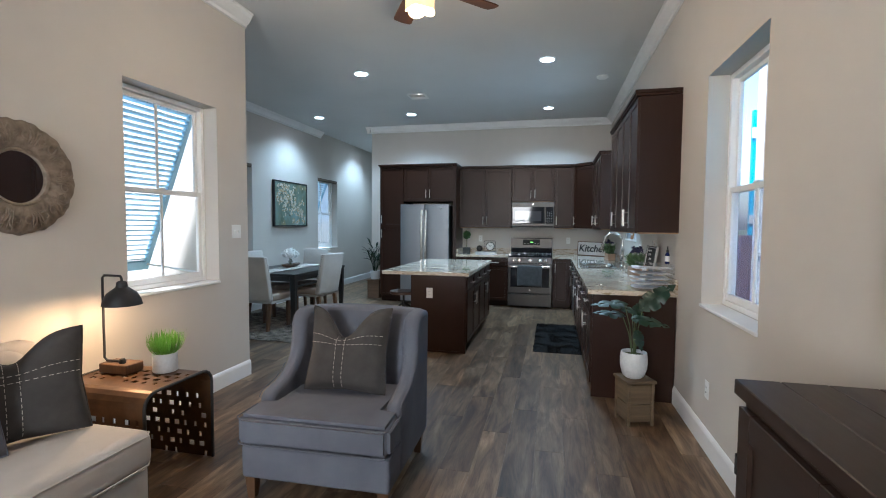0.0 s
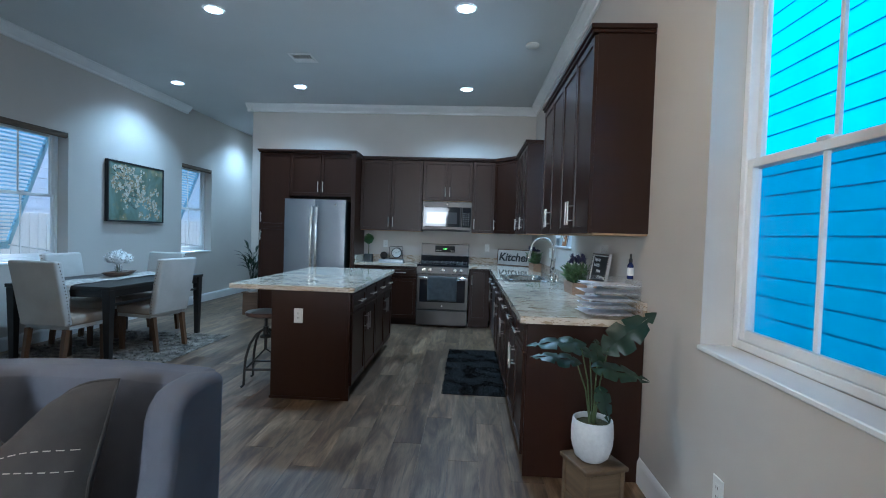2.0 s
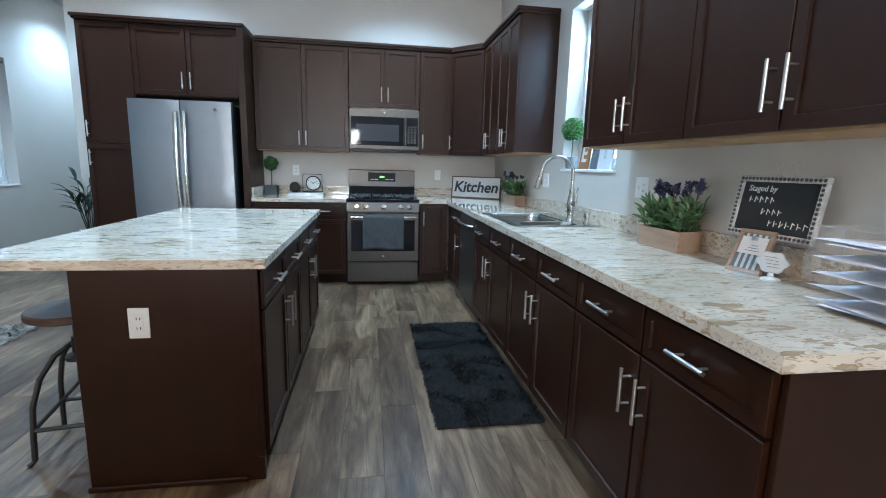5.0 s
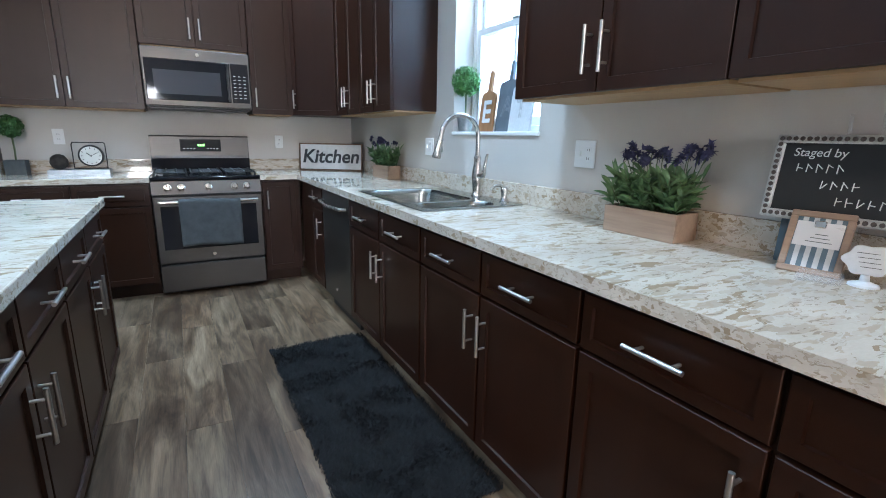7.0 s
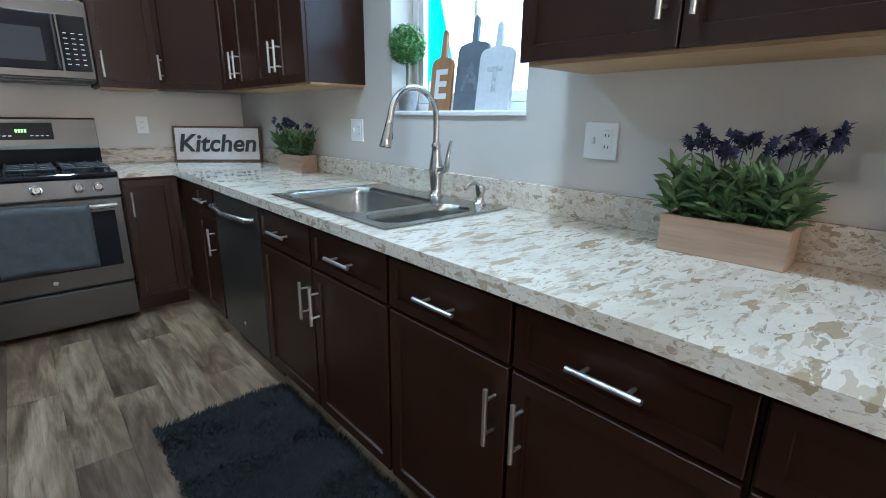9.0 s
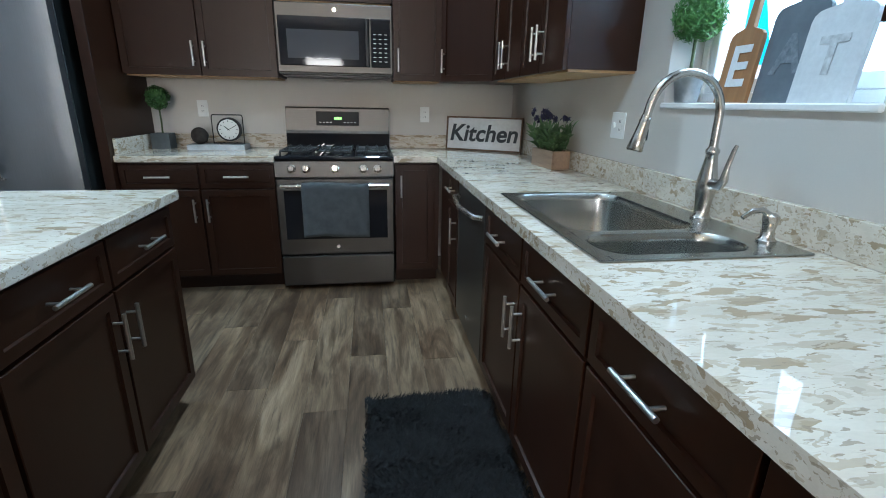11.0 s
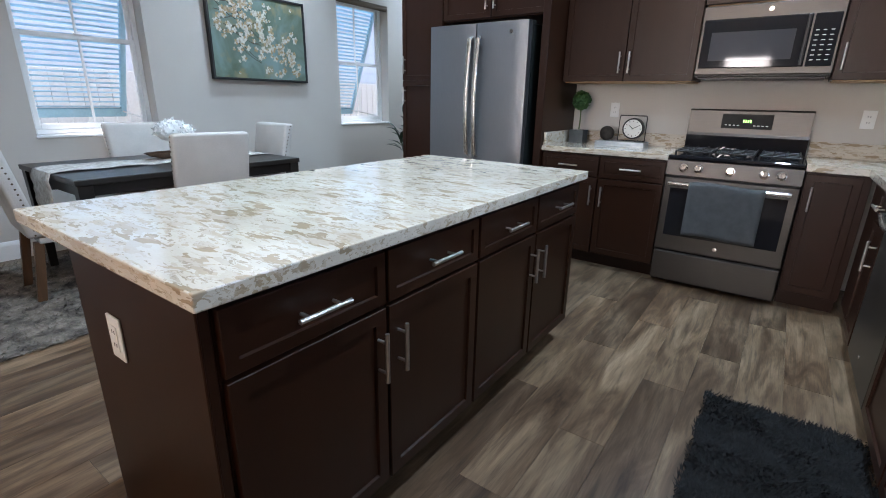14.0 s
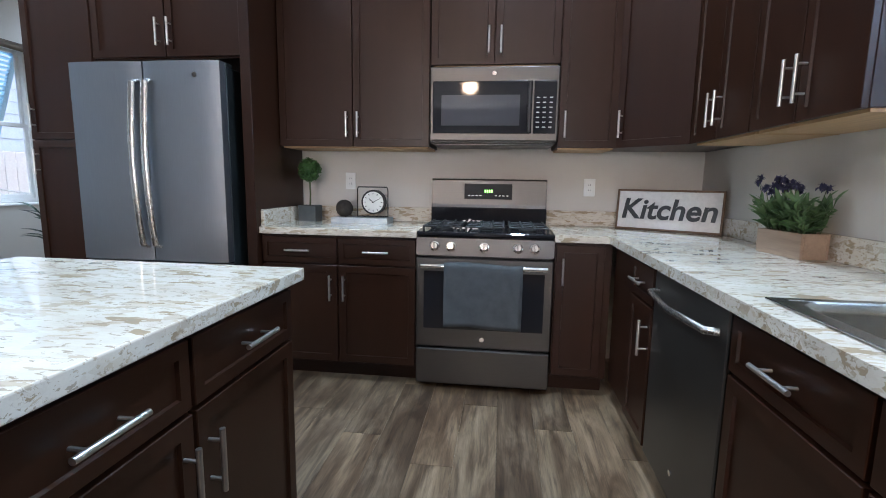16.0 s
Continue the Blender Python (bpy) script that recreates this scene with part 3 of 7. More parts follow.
top_moulding("cabinet_moulding", [(-3.10, YBASE - 0.02, -1.632, YB - 0.004, TOPZ + 0.052, 0.025, 0.03)], "dark moulding above the pantry and refrigerator")

# right wall base run
DR = XR - XBASE - 0.006
base_unit(pose(XBASE, 7.05, 0, 0, 0, -90), 0.968, "dark espresso sink base cabinet", depth=DR, body_top=0.68)
base_unit(pose(XBASE, 6.08, 0, 0, 0, -90), 0.938, "dark espresso base cabinet with drawers and doors", depth=DR)
base_unit(pose(XBASE, 5.14, 0, 0, 0, -90), 0.95, "dark espresso base cabinet at the counter's end", depth=DR)
base_unit(pose(XBASE, 8.0, 0, 0, 0, -90), 0.32, "dark espresso corner base cabinet beside the dishwasher", 1, depth=DR, hinge=False)
c = thing("corner_filler", pose(XBASE, 8.39, 0, 0, 0, -90), "dark espresso filler panel in the kitchen corner", "panel")
part("panel", boxes((0.0, 0.0, 0.1, 0.388, 0.02, 0.875)), ESPRESSO, c)
part("toe_kick", boxes((0.0, 0.07, 0.0, 0.388, 0.09, 0.1)), ESPRESSO_H, c)
c = thing("end_panel", pose(XBASE, 4.189, 0), "dark espresso end panel of the counter", "panel")
part("panel", boxes((-0.004, -0.018, 0.0, DR, 0, 0.875), bevel=0.002), ESPRESSO, c)

# counters
CT0, CT1 = 0.8765, 0.916
def slab(bm, x0, y0, x1, y1):
    box(bm, x0, y0, CT0, x1, y1, CT1, bevel=0.003, seg=2)
SX0, SX1, SY0, SY1 = 0.42, 0.985, 6.145, 6.99
w = thing("countertop", pose(0, 0, 0), "cream and brown flecked polished quartz countertop with sink cut-out", "countertop")
bm = bmesh.new()
XC = 0.355
for r in ((XC, 4.155, XR - 0.002, SY0 + 0.02), (XC, SY0 + 0.02, SX0 + 0.02, SY1 - 0.02), (SX1 - 0.02, SY0 + 0.02, XR - 0.002, SY1 - 0.02), (XC, SY1 - 0.02, XR - 0.002, YB - 0.002), (0.067, 8.355, XC, YB - 0.002)):
    box(bm, r[0], r[1], CT0, r[2], r[3], CT1)
bmesh.ops.remove_doubles(bm, verts=bm.verts, dist=1e-4)
part("slab", bm, QUARTZ, w)
part("backsplash", boxes((XR - 0.024, 4.155, CT1, XR - 0.002, YB - 0.024, CT1 + 0.10), bevel=0.002), QUARTZ, w)
part("backsplash", boxes((0.069, YB - 0.024, CT1, XR - 0.024, YB - 0.002, CT1 + 0.10), bevel=0.002), QUARTZ, w)
w = thing("countertop", pose(0, 0, 0), "cream and brown flecked polished quartz countertop beside the range", "countertop")
part("slab", boxes((-1.634, 8.355, CT0, -0.697, YB - 0.002, CT1), bevel=0.003, seg=2), QUARTZ, w)
part("backsplash", boxes((-1.611, YB - 0.024, CT1, -0.697, YB - 0.002, CT1 + 0.10), bevel=0.002), QUARTZ, w)
part("backsplash", boxes((-1.633, 8.38, CT1, -1.611, YB - 0.002, CT1 + 0.10), bevel=0.002), QUARTZ, w)

# island
IX = -0.878
isl = (pose(IX, 5.215, 0, 0, 0, 90), pose(IX, 6.165, 0, 0, 0, 90))
for m in isl[::-1]:
    island = base_unit(m, 0.948, "dark espresso island cabinet with drawers and doors", depth=0.615, group="island cabinets", name="island_cabinet")
to_unit = isl[0].inverted()
part("end_panel", boxes((-1.515, 5.19, 0.0, IX + 0.004, 5.213, 0.875), bevel=0.002), ESPRESSO, island, m=to_unit)
part("corner_trim", boxes((IX - 0.02, 5.184, 0.105, IX + 0.008, 5.19, 0.875), bevel=0.002), ESPRESSO, island, m=to_unit)
part("base_strip", boxes((-1.523, 5.178, 0.0, IX - 0.06, 5.19, 0.022), bevel=0.004), ESPRESSO_H, island, m=to_unit)
part("back_panel", boxes((-1.515, 5.213, 0.0, -1.494, 7.115, 0.875), bevel=0.002), ESPRESSO, island, m=to_unit)
w = thing("island_countertop", pose(0, 0, 0), "cream and brown flecked polished quartz island top", "countertop")
part("slab", boxes((-1.86, 5.17, CT0, -0.838, 7.165, CT1), bevel=0.004, seg=2), QUARTZ, w)

# ---- refrigerator ----
FRIDGE_BAR = brushed("fridge_handle_steel", (0.66, 0.64, 0.61), 0.26, (40, 40, 1))
f = thing("refrigerator", pose(-2.645, 8.20, 0), "slate grey french-door refrigerator with steel handles", "refrigerator")
part("body", boxes((0.012, 0.075, 0.02, 0.898, 0.78, 1.80), bevel=0.006), BLACK_SIDE, f)
def curved_door(x0, x1, z0, z1):
    n = 10
    pts = [(x0, 0.068)] + [(x0 + (x1 - x0) * i / n, 0.012 * (2 * i / n - 1) ** 4) for i in range(n + 1)] + [(x1, 0.068)]
    return extrude_profile(pts, z0, z1, "Z")
for k in range(2):
    d = part("door", curved_door(0.005 + 0.4515 * k, 0.4485 + 0.4515 * k, 0.72, 1.815), SLATE_V, f, smooth=True)
    hx = 0.4485 - 0.034 if k == 0 else 0.4565 + 0.034
    pts = [(hx, 0.004, 0.80)] + [(hx, -0.030 - 0.034 * math.sin(math.pi * i / 14), 0.815 + 0.885 * i / 14) for i in range(15)] + [(hx, 0.004, 1.715)]
    bm = tube([(x_, y_, z_) for x_, y_, z_ in pts], 0.011, 14)
    for v_ in bm.verts:
        v_.co.x = hx + (v_.co.x - hx) * 1.9
    part("handle", bm, FRIDGE_BAR, d, "polished steel door handle", smooth=True)
d = part("freezer_drawer", curved_door(0.005, 0.90, 0.06, 0.71), SLATE_V, f, smooth=True)
part("handle", tube([(0.08, 0.0, 0.64), (0.10, -0.04, 0.64), (0.44, -0.052, 0.64), (0.78, -0.04, 0.64), (0.80, 0.0, 0.64)], 0.013), CHROME, d, smooth=True)
part("badge", tube([(0.765, -0.003, 1.74), (0.765, 0.006, 1.74)], 0.014, 16), CHROME, f, "round steel badge")
part("hinge_cover", boxes((0.02, 0.09, 1.80, 0.12, 0.16, 1.822), bevel=0.004), BLACK_SIDE, f)
part("hinge_cover", boxes((0.79, 0.09, 1.80, 0.89, 0.16, 1.822), bevel=0.004), BLACK_SIDE, f)

# ---- range ----
DISPLAY = plain("matt_display", (0.010, 0.010, 0.011), 0.4)
DISPLAY.node_tree.nodes["Principled BSDF"].inputs["Specular IOR Level"].default_value = 0.15
r = thing("gas_range", pose(-0.692, 8.335, 0), "slate grey freestanding gas range with knobs and a towel", "range")
RW = 0.755
part("body", boxes((0.004, 0.035, 0.02, RW - 0.004, 0.64, 0.895), bevel=0.002), BLACK_SIDE, r)
part("storage_drawer", boxes((0.0, 0.0, 0.035, RW, 0.03, 0.245), bevel=0.006), SLATE, r)
od = part("oven_door", boxes((0.0, -0.012, 0.262, RW, 0.03, 0.775), bevel=0.006), SLATE, r)
part("window", boxes((0.045, -0.016, 0.37, RW - 0.045, -0.0125, 0.70), bevel=0.002), BLACK_GLASS, od, "black glass oven window")
part("handle", tube([(0.035, -0.06, 0.735), (RW - 0.035, -0.06, 0.735)], 0.0145, 12), CHROME, od, smooth=True)
for hx in (0.06, RW - 0.06):
    part("handle_mount", tube([(hx, -0.012, 0.735), (hx, -0.06, 0.735)], 0.012, 8), CHROME, od)
part("badge", tube([(RW / 2, -0.017, 0.315), (RW / 2, -0.008, 0.315)], 0.013, 16), CHROME, od, "round steel badge")
cp = part("control_panel", extrude_profile([(-0.02, 0.79), (0.005, 0.885), (0.05, 0.90), (0.05, 0.785)], 0.0, RW, "X"), SLATE, r)
knob = mesh_of(lathe([(0.0, 0.034), (0.017, 0.034), (0.019, 0.030), (0.021, 0.008), (0.027, 0.006), (0.027, 0.0)][::-1], 18), CHROME, True)
for kx in (0.105, 0.195, 0.378, 0.56, 0.65):
    k = part("knob", knob, None, cp, "turned steel knob", pose(kx, -0.011, 0.838, 76, 0, 0))
    part("pointer", boxes((-0.004, -0.018, 0.034, 0.004, 0.018, 0.042), bevel=0.002), CHROME, k)
part("cooktop", boxes((0.0, 0.0, 0.893, RW, 0.516, 0.918), bevel=0.006), BLACK_GLASS, r)
for gx in (0.02, 0.262, 0.505):
    bm = bmesh.new()
    gw = 0.23
    for q in range(4):
        tube([(gx + 0.01 + q * (gw - 0.02) / 3, 0.06, 0.943), (gx + 0.01 + q * (gw - 0.02) / 3, 0.53, 0.943)], 0.006, 6, bm)
    for yy in (0.06, 0.18, 0.295, 0.41, 0.53):
        tube([(gx + 0.01, yy, 0.943), (gx + gw - 0.01, yy, 0.943)], 0.006, 6, bm)
    for qx in (gx + 0.01, gx + gw - 0.01):
        for yy in (0.06, 0.53):
            tube([(qx, yy, 0.917), (qx, yy, 0.943)], 0.007, 6, bm)
    part("grate", bm, IRON, r, "cast iron grate")
for bx_, by_ in ((0.135, 0.16), (0.135, 0.44), (0.378, 0.30), (0.62, 0.16), (0.62, 0.44)):
    part("burner", lathe([(0.05, 0.917), (0.05, 0.926), (0.035, 0.932), (0.0, 0.933)], 20), IRON, r, m=pose(bx_, by_, 0), smooth=True)
bg = part("backguard", extrude_profile([(0.525, 0.90), (0.525, 1.02), (0.535, 1.05), (0.545, 1.205), (0.56, 1.215), (0.64, 1.215), (0.64, 0.90)], 0.003, RW - 0.003, "X"), SLATE, r)
part("black_band", boxes((0.004, 0.517, 0.92, RW - 0.004, 0.5245, 1.03), bevel=0.002), BLACK_GLASS, bg)
part("display", boxes((0.22, 0.533, 1.085, 0.53, 0.5365, 1.185), bevel=0.002), DISPLAY, bg, "black display with green digits", m=pose(0, 0.002, 0))
GREEN = plain("green_digits", (0.05, 0.3, 0.05), 0.5, 0, (0.25, 0.8, 0.12), 1.2)
for i in range(4):
    part("digit", boxes((0.352 + 0.014 * i, 0.5335, 1.128, 0.361 + 0.014 * i, 0.5345, 1.146)), GREEN, bg)
for s_ in (-1, 1):
    for i in range(4):
        part("label_bar", boxes((0.375 + s_ * (0.05 + 0.025 * i) - 0.007, 0.5335, 1.106, 0.375 + s_ * (0.05 + 0.025 * i) + 0.007, 0.5345, 1.110)), PLASTIC, bg)

# towel over the oven handle
tw = bmesh.new()
nx, nz = 16, 24
prof = [(-0.083, 0.40 + 0.335 * i / 14) for i in range(15)] + [(-0.06 + 0.021 * math.cos(a), 0.735 + 0.021 * math.sin(a)) for a in (2.6, 2.0, 1.3, 0.6)] + [(-0.036, 0.735 - 0.2 * i / 6) for i in range(7)]
grid = [[tw.verts.new((0.165 + 0.425 * i / nx, y_ - 0.004 * math.sin(i * 0.9) * (1 if y_ < -0.06 else 0.3) * (1 - (z_ - 0.4) / 0.4), z_ + 0.006 * math.sin(i * 0.35))) for i in range(nx + 1)] for y_, z_ in prof]
for a, b_ in zip(grid, grid[1:]):
    for i in range(nx):
        tw.faces.new((a[i], a[i + 1], b_[i + 1], b_[i]))
t = tagged(part("towel", tw, CLOTH_DARK, None, "", pose(-0.692, 8.335, 0), True), "charcoal grey dish towel hung over the oven handle", "towel")
sol = t.modifiers.new("thick", "SOLIDIFY")
sol.thickness = 0.005

# ---- microwave ----
mw = thing("microwave", pose(-0.671, 8.63, 1.425), "slate grey over-the-range microwave with black glass door", "microwave")
part("body", boxes((0.002, 0.02, 0.0, 0.752, 0.368, 0.437), bevel=0.004), BLACK_SIDE, mw)
part("front", boxes((0.0, 0.0, 0.012, 0.754, 0.024, 0.437), bevel=0.006), SLATE, mw)
d = part("door", boxes((0.018, -0.008, 0.055, 0.60, 0.0, 0.355), bevel=0.004), BLACK_GLASS, mw, "black glass door")
part("window", boxes((0.07, -0.0095, 0.10, 0.53, -0.0083, 0.275)), plain("mesh_window", (0.05, 0.05, 0.055), 0.04), d, "grey mesh window")
part("handle", boxes((0.575, -0.040, 0.06, 0.592, -0.026, 0.35), bevel=0.005), BLACK, d)
for zz in (0.075, 0.335):
    part("handle_mount", boxes((0.577, -0.027, zz - 0.01, 0.590, -0.008, zz + 0.01)), BLACK, d)
kp = part("keypad", boxes((0.61, -0.006, 0.055, 0.738, 0.0, 0.355), bevel=0.003), BLACK_GLASS, mw, "black glass keypad with pale marks")
for i in range(7):
    for j in range(3):
        part("label_bar", boxes((0.625 + 0.037 * j, -0.007, 0.09 + 0.028 * i, 0.625 + 0.037 * j + 0.018, -0.0062, 0.094 + 0.028 * i)), PLASTIC, kp)
part("badge", tube([(0.378, -0.004, 0.398), (0.378, 0.004, 0.398)], 0.013, 16), CHROME, mw, "round steel badge")
part("vent", boxes((0.02, 0.03, -0.012, 0.73, 0.33, 0.0), bevel=0.003), BLACK, mw)

# ---- dishwasher ----
dw = thing("dishwasher", pose(XBASE - 0.018, 7.672, 0, 0, 0, -90), "slate grey dishwasher with a bowed bar handle", "dishwasher")
part("body", boxes((0.004, 0.02, 0.09, 0.606, 0.60, 0.868)), BLACK_SIDE, dw)
d = part("door", boxes((0.003, 0.0, 0.105, 0.607, 0.018, 0.868), bevel=0.005), SLATE_DW, dw)
part("handle", tube([(0.05, 0.0, 0.79), (0.065, -0.035, 0.79), (0.305, -0.055, 0.785), (0.545, -0.035, 0.79), (0.56, 0.0, 0.79)], 0.012, 10), FRIDGE_BAR, d, "steel bar handle", smooth=True)
part("badge", tube([(0.305, -0.003, 0.20), (0.305, 0.004, 0.20)], 0.011, 16), CHROME, d)
part("toe_kick", boxes((0.004, 0.06, 0.0, 0.606, 0.08, 0.09)), BLACK, dw)


# ---- sink and tap ----
TAP = brushed("satin_tap_nickel", (0.58, 0.555, 0.52), 0.22, (30, 30, 2))
sk = thing("sink", pose(SX0, SY0, CT1), "double-bowl stainless steel drop-in sink", "sink")
SW, SL = SX1 - SX0, SY1 - SY0


def bowl(x0, y0, x1, y1, depth, r=0.05, n=6):
    bm = bmesh.new()
    def loop(inset, z, rad):
        a0, b0, a1, b1 = x0 + inset, y0 + inset, x1 - inset, y1 - inset
        out = []
        for cx, cy, s0 in ((a1 - rad, b1 - rad, 0), (a0 + rad, b1 - rad, 90), (a0 + rad, b0 + rad, 180), (a1 - rad, b0 + rad, 270)):
            out += [bm.verts.new((px, py, z)) for px, py in arc(cx, cy, rad, s0, s0 + 90, n)]
        return out
    rings = [loop(0, 0.0068, 0.004), loop(0.004, 0.0066, 0.075), loop(0.009, -0.001, 0.075), loop(0.011, -0.02, 0.073), loop(0.02, -depth + 0.03, 0.068), loop(0.035, -depth + 0.006, 0.058), loop(0.065, -depth, 0.028)]
    for a, b in zip(rings, rings[1:]):
        for k in range(len(a)):
            bm.faces.new((a[k], b[k], b[(k + 1) % len(a)], a[(k + 1) % len(a)]))
    bm.faces.new(rings[-1])
    return bm


DIV = 0.235
for y0, y1 in ((0.03, DIV - 0.012), (DIV + 0.012, SL - 0.03)):
    b = part("bowl", bowl(0.035, y0, SW - 0.11, y1, 0.19), STEEL, sk, smooth=True)
    part("drain", lathe([(0.042, -0.192), (0.042, -0.186), (0.03, -0.187), (0.0, -0.189)], 20), CHROME, b, m=pose(SW / 2 - 0.04, (y0 + y1) / 2, 0.0))
rim = bmesh.new()
for r in ((0, 0, 0.036, SL), (SW - 0.111, 0, SW, SL), (0.036, 0, SW - 0.111, 0.031), (0.036, SL - 0.031, SW - 0.111, SL), (0.036, DIV - 0.013, SW - 0.111, DIV + 0.013)):
    box(rim, r[0], r[1], 0.001, r[2], r[3], 0.007, bevel=0.002)
part("rim", rim, STEEL, sk)
fc = thing("faucet", pose(0.945, 6.515, CT1 + 0.007), "brushed nickel gooseneck pull-down kitchen faucet", "faucet")
part("base", lathe([(0.03, 0), (0.03, 0.006), (0.024, 0.012), (0.022, 0.03), (0.026, 0.07), (0.03, 0.10), (0.028, 0.13), (0.02, 0.175), (0.017, 0.20), (0.0205, 0.206), (0.0205, 0.214), (0.014, 0.222), (0.0135, 0.225)], 20), TAP, fc, smooth=True)
neck = [(0, 0, 0.22), (0, 0, 0.318)] + [(-0.115 + 0.115 * math.cos(radians(a)), 0.0, 0.318 + 0.115 * math.sin(radians(a))) for a in range(12, 176, 12)] + [(-0.235, 0, 0.305)]
part("neck", tube(neck, 0.0125, 14), TAP, fc, smooth=True)
sp = part("spray_head", tube([(-0.234, 0, 0.312), (-0.240, 0, 0.285), (-0.250, 0, 0.245), (-0.258, 0, 0.215), (-0.259, 0, 0.21)], [0.014, 0.016, 0.020, 0.024, 0.021], 14), TAP, fc, smooth=True)
part("ring", lathe([(0.0165, 0.0), (0.0185, 0.003), (0.0165, 0.006)], 16, False), TAP, sp, m=pose(-0.236, 0, 0.298, 0, -14, 0), smooth=True)
part("button", boxes((-0.235, -0.008, 0.24, -0.224, 0.008, 0.275), bevel=0.003), BLACK, sp)
lv = part("lever", tube([(0, -0.02, 0.115), (0.0, -0.055, 0.115), (0.002, -0.066, 0.13), (0.004, -0.068, 0.17), (0.008, -0.078, 0.22), (0.01, -0.083, 0.235)], [0.018, 0.016, 0.013, 0.008, 0.007, 0.005], 12), TAP, fc, smooth=True)
sd = thing("soap_dispenser", pose(0.945, 6.255, CT1 + 0.007), "brushed nickel soap dispenser on the sink rim", "dispenser")
part("base", lathe([(0.024, 0), (0.024, 0.005), (0.018, 0.012), (0.015, 0.03), (0.018, 0.05), (0.02, 0.06), (0.02, 0.07), (0.012, 0.076), (0.0, 0.077)], 18), TAP, sd, smooth=True)
part("spout", tube([(0, 0, 0.068), (-0.03, 0, 0.085), (-0.06, 0.0, 0.083), (-0.085, 0, 0.066)], [0.009, 0.008, 0.007, 0.006], 10), TAP, sd, smooth=True)

# ---- plates on walls ----
def plate(m, label, category, gangs=1, kind="outlet", group="outlets"):
    """Faces local -y."""
    w = 0.072 + 0.046 * (gangs - 1)
    t = thing("wall_outlet" if kind == "outlet" else "light_switch", m, label, category, group)
    part("plate", boxes((-w / 2, -0.006, -0.058, w / 2, 0.0, 0.058), bevel=0.002), PLASTIC, t)
    for g_ in range(gangs):
        cx = (g_ - (gangs - 1) / 2) * 0.046
        if gangs == 2 and g_ == 0:
            part("toggle", boxes((cx - 0.005, -0.016, -0.01, cx + 0.005, -0.006, 0.012), bevel=0.002), PLASTIC, t)
            continue
        ins = part("insert", boxes((cx - 0.017, -0.008, -0.034, cx + 0.017, -0.0062, 0.034), bevel=0.001), PLASTIC, t)
        for zz in (-0.018, 0.018):
            for xx in (-0.006, 0.006):
                part("slot", boxes((cx + xx - 0.0012, -0.0088, zz - 0.005, cx + xx + 0.0012, -0.0081, zz + 0.005)), DARK_SLOT, ins)
    return t


plate(pose(0.345, YB - 0.001, 1.17), "white duplex outlet on the kitchen wall", "outlet")
plate(pose(-1.285, YB - 0.001, 1.19), "white duplex outlet beside the fridge cabinet", "outlet")
plate(pose(XR - 0.001, 5.825, 1.18, 0, 0, -90), "white double outlet and switch plate above the counter", "outlet", 2)
plate(pose(XR - 0.001, 7.285, 1.175, 0, 0, -90), "white outlet and switch plate beside the sink window", "outlet", 2)
plate(pose(XR - 0.001, 3.365, 0.395, 0, 0, -90), "white wall outlet low beneath the window", "outlet")
plate(pose(-1.292, 5.1895, 0.675), "white duplex outlet on the island's end panel", "outlet")
sw = thing("light_switch", pose(XL + 0.001, 3.81, 1.375, 0, 0, 90), "white double light switch beside the window", "switch")
part("plate", boxes((-0.062, -0.006, -0.06, 0.062, 0, 0.06), bevel=0.002), PLASTIC, sw)
for xx in (-0.024, 0.024):
    part("toggle", boxes((xx - 0.005, -0.016, -0.01, xx + 0.005, -0.006, 0.012), bevel=0.002), PLASTIC, sw)

# ---- ceiling ----
def downlight(x, y, first=[None]):
    t = thing("downlight", pose(x, y, CEIL), "round white recessed ceiling light, switched on", "ceiling light", "recessed ceiling lights")
    part("trim_ring", lathe([(0.095, -0.001), (0.094, -0.007), (0.078, -0.010), (0.072, -0.004)], 28, False), TRIM, t, smooth=True)
    part("lens", lathe([(0.0, -0.004), (0.073, -0.004), (0.073, -0.002)][::-1], 28), LIGHT_DISC, t, "glowing white lens")


for lx, ly in DOWNLIGHTS:
    downlight(lx, ly)
v = thing("ceiling_vent", pose(-1.955, 6.97, CEIL) @ Matrix.Scale(0.82, 4), "white rectangular ceiling air vent with slats", "vent")
part("frame", boxes((-0.17, -0.17, -0.010, -0.13, 0.17, -0.001), (0.13, -0.17, -0.010, 0.17, 0.17, -0.001), (-0.13, -0.17, -0.010, 0.13, -0.13, -0.001), (-0.13, 0.13, -0.010, 0.13, 0.17, -0.001), bevel=0.002), TRIM, v)
part("backing", boxes((-0.13, -0.13, -0.003, 0.13, 0.13, -0.001)), DARK_SLOT, v)
slat = mesh_of(boxes((-0.128, -0.012, -0.001, 0.128, 0.012, 0.001)), TRIM)
for i in range(9):
    part("slat", slat, None, v, m=pose(0, -0.115 + 0.0288 * i, -0.009, 35 if i < 5 else -35, 0, 0))
sm = thing("smoke_detector", pose(0.65, 6.53, CEIL), "small round white smoke detector on the ceiling", "smoke detector")
part("body", lathe([(0.07, -0.001), (0.07, -0.02), (0.05, -0.032), (0.0, -0.034)], 24), PLASTIC, sm, smooth=True)
WALNUT = wood("fan_blade_wood", (0.045, 0.018, 0.008), (0.10, 0.042, 0.018), "X", 0.4)
SHADE = plain("frosted_glass_shade", (0.55, 0.40, 0.22), 0.5, 0, (1.0, 0.58, 0.22), 0.55)
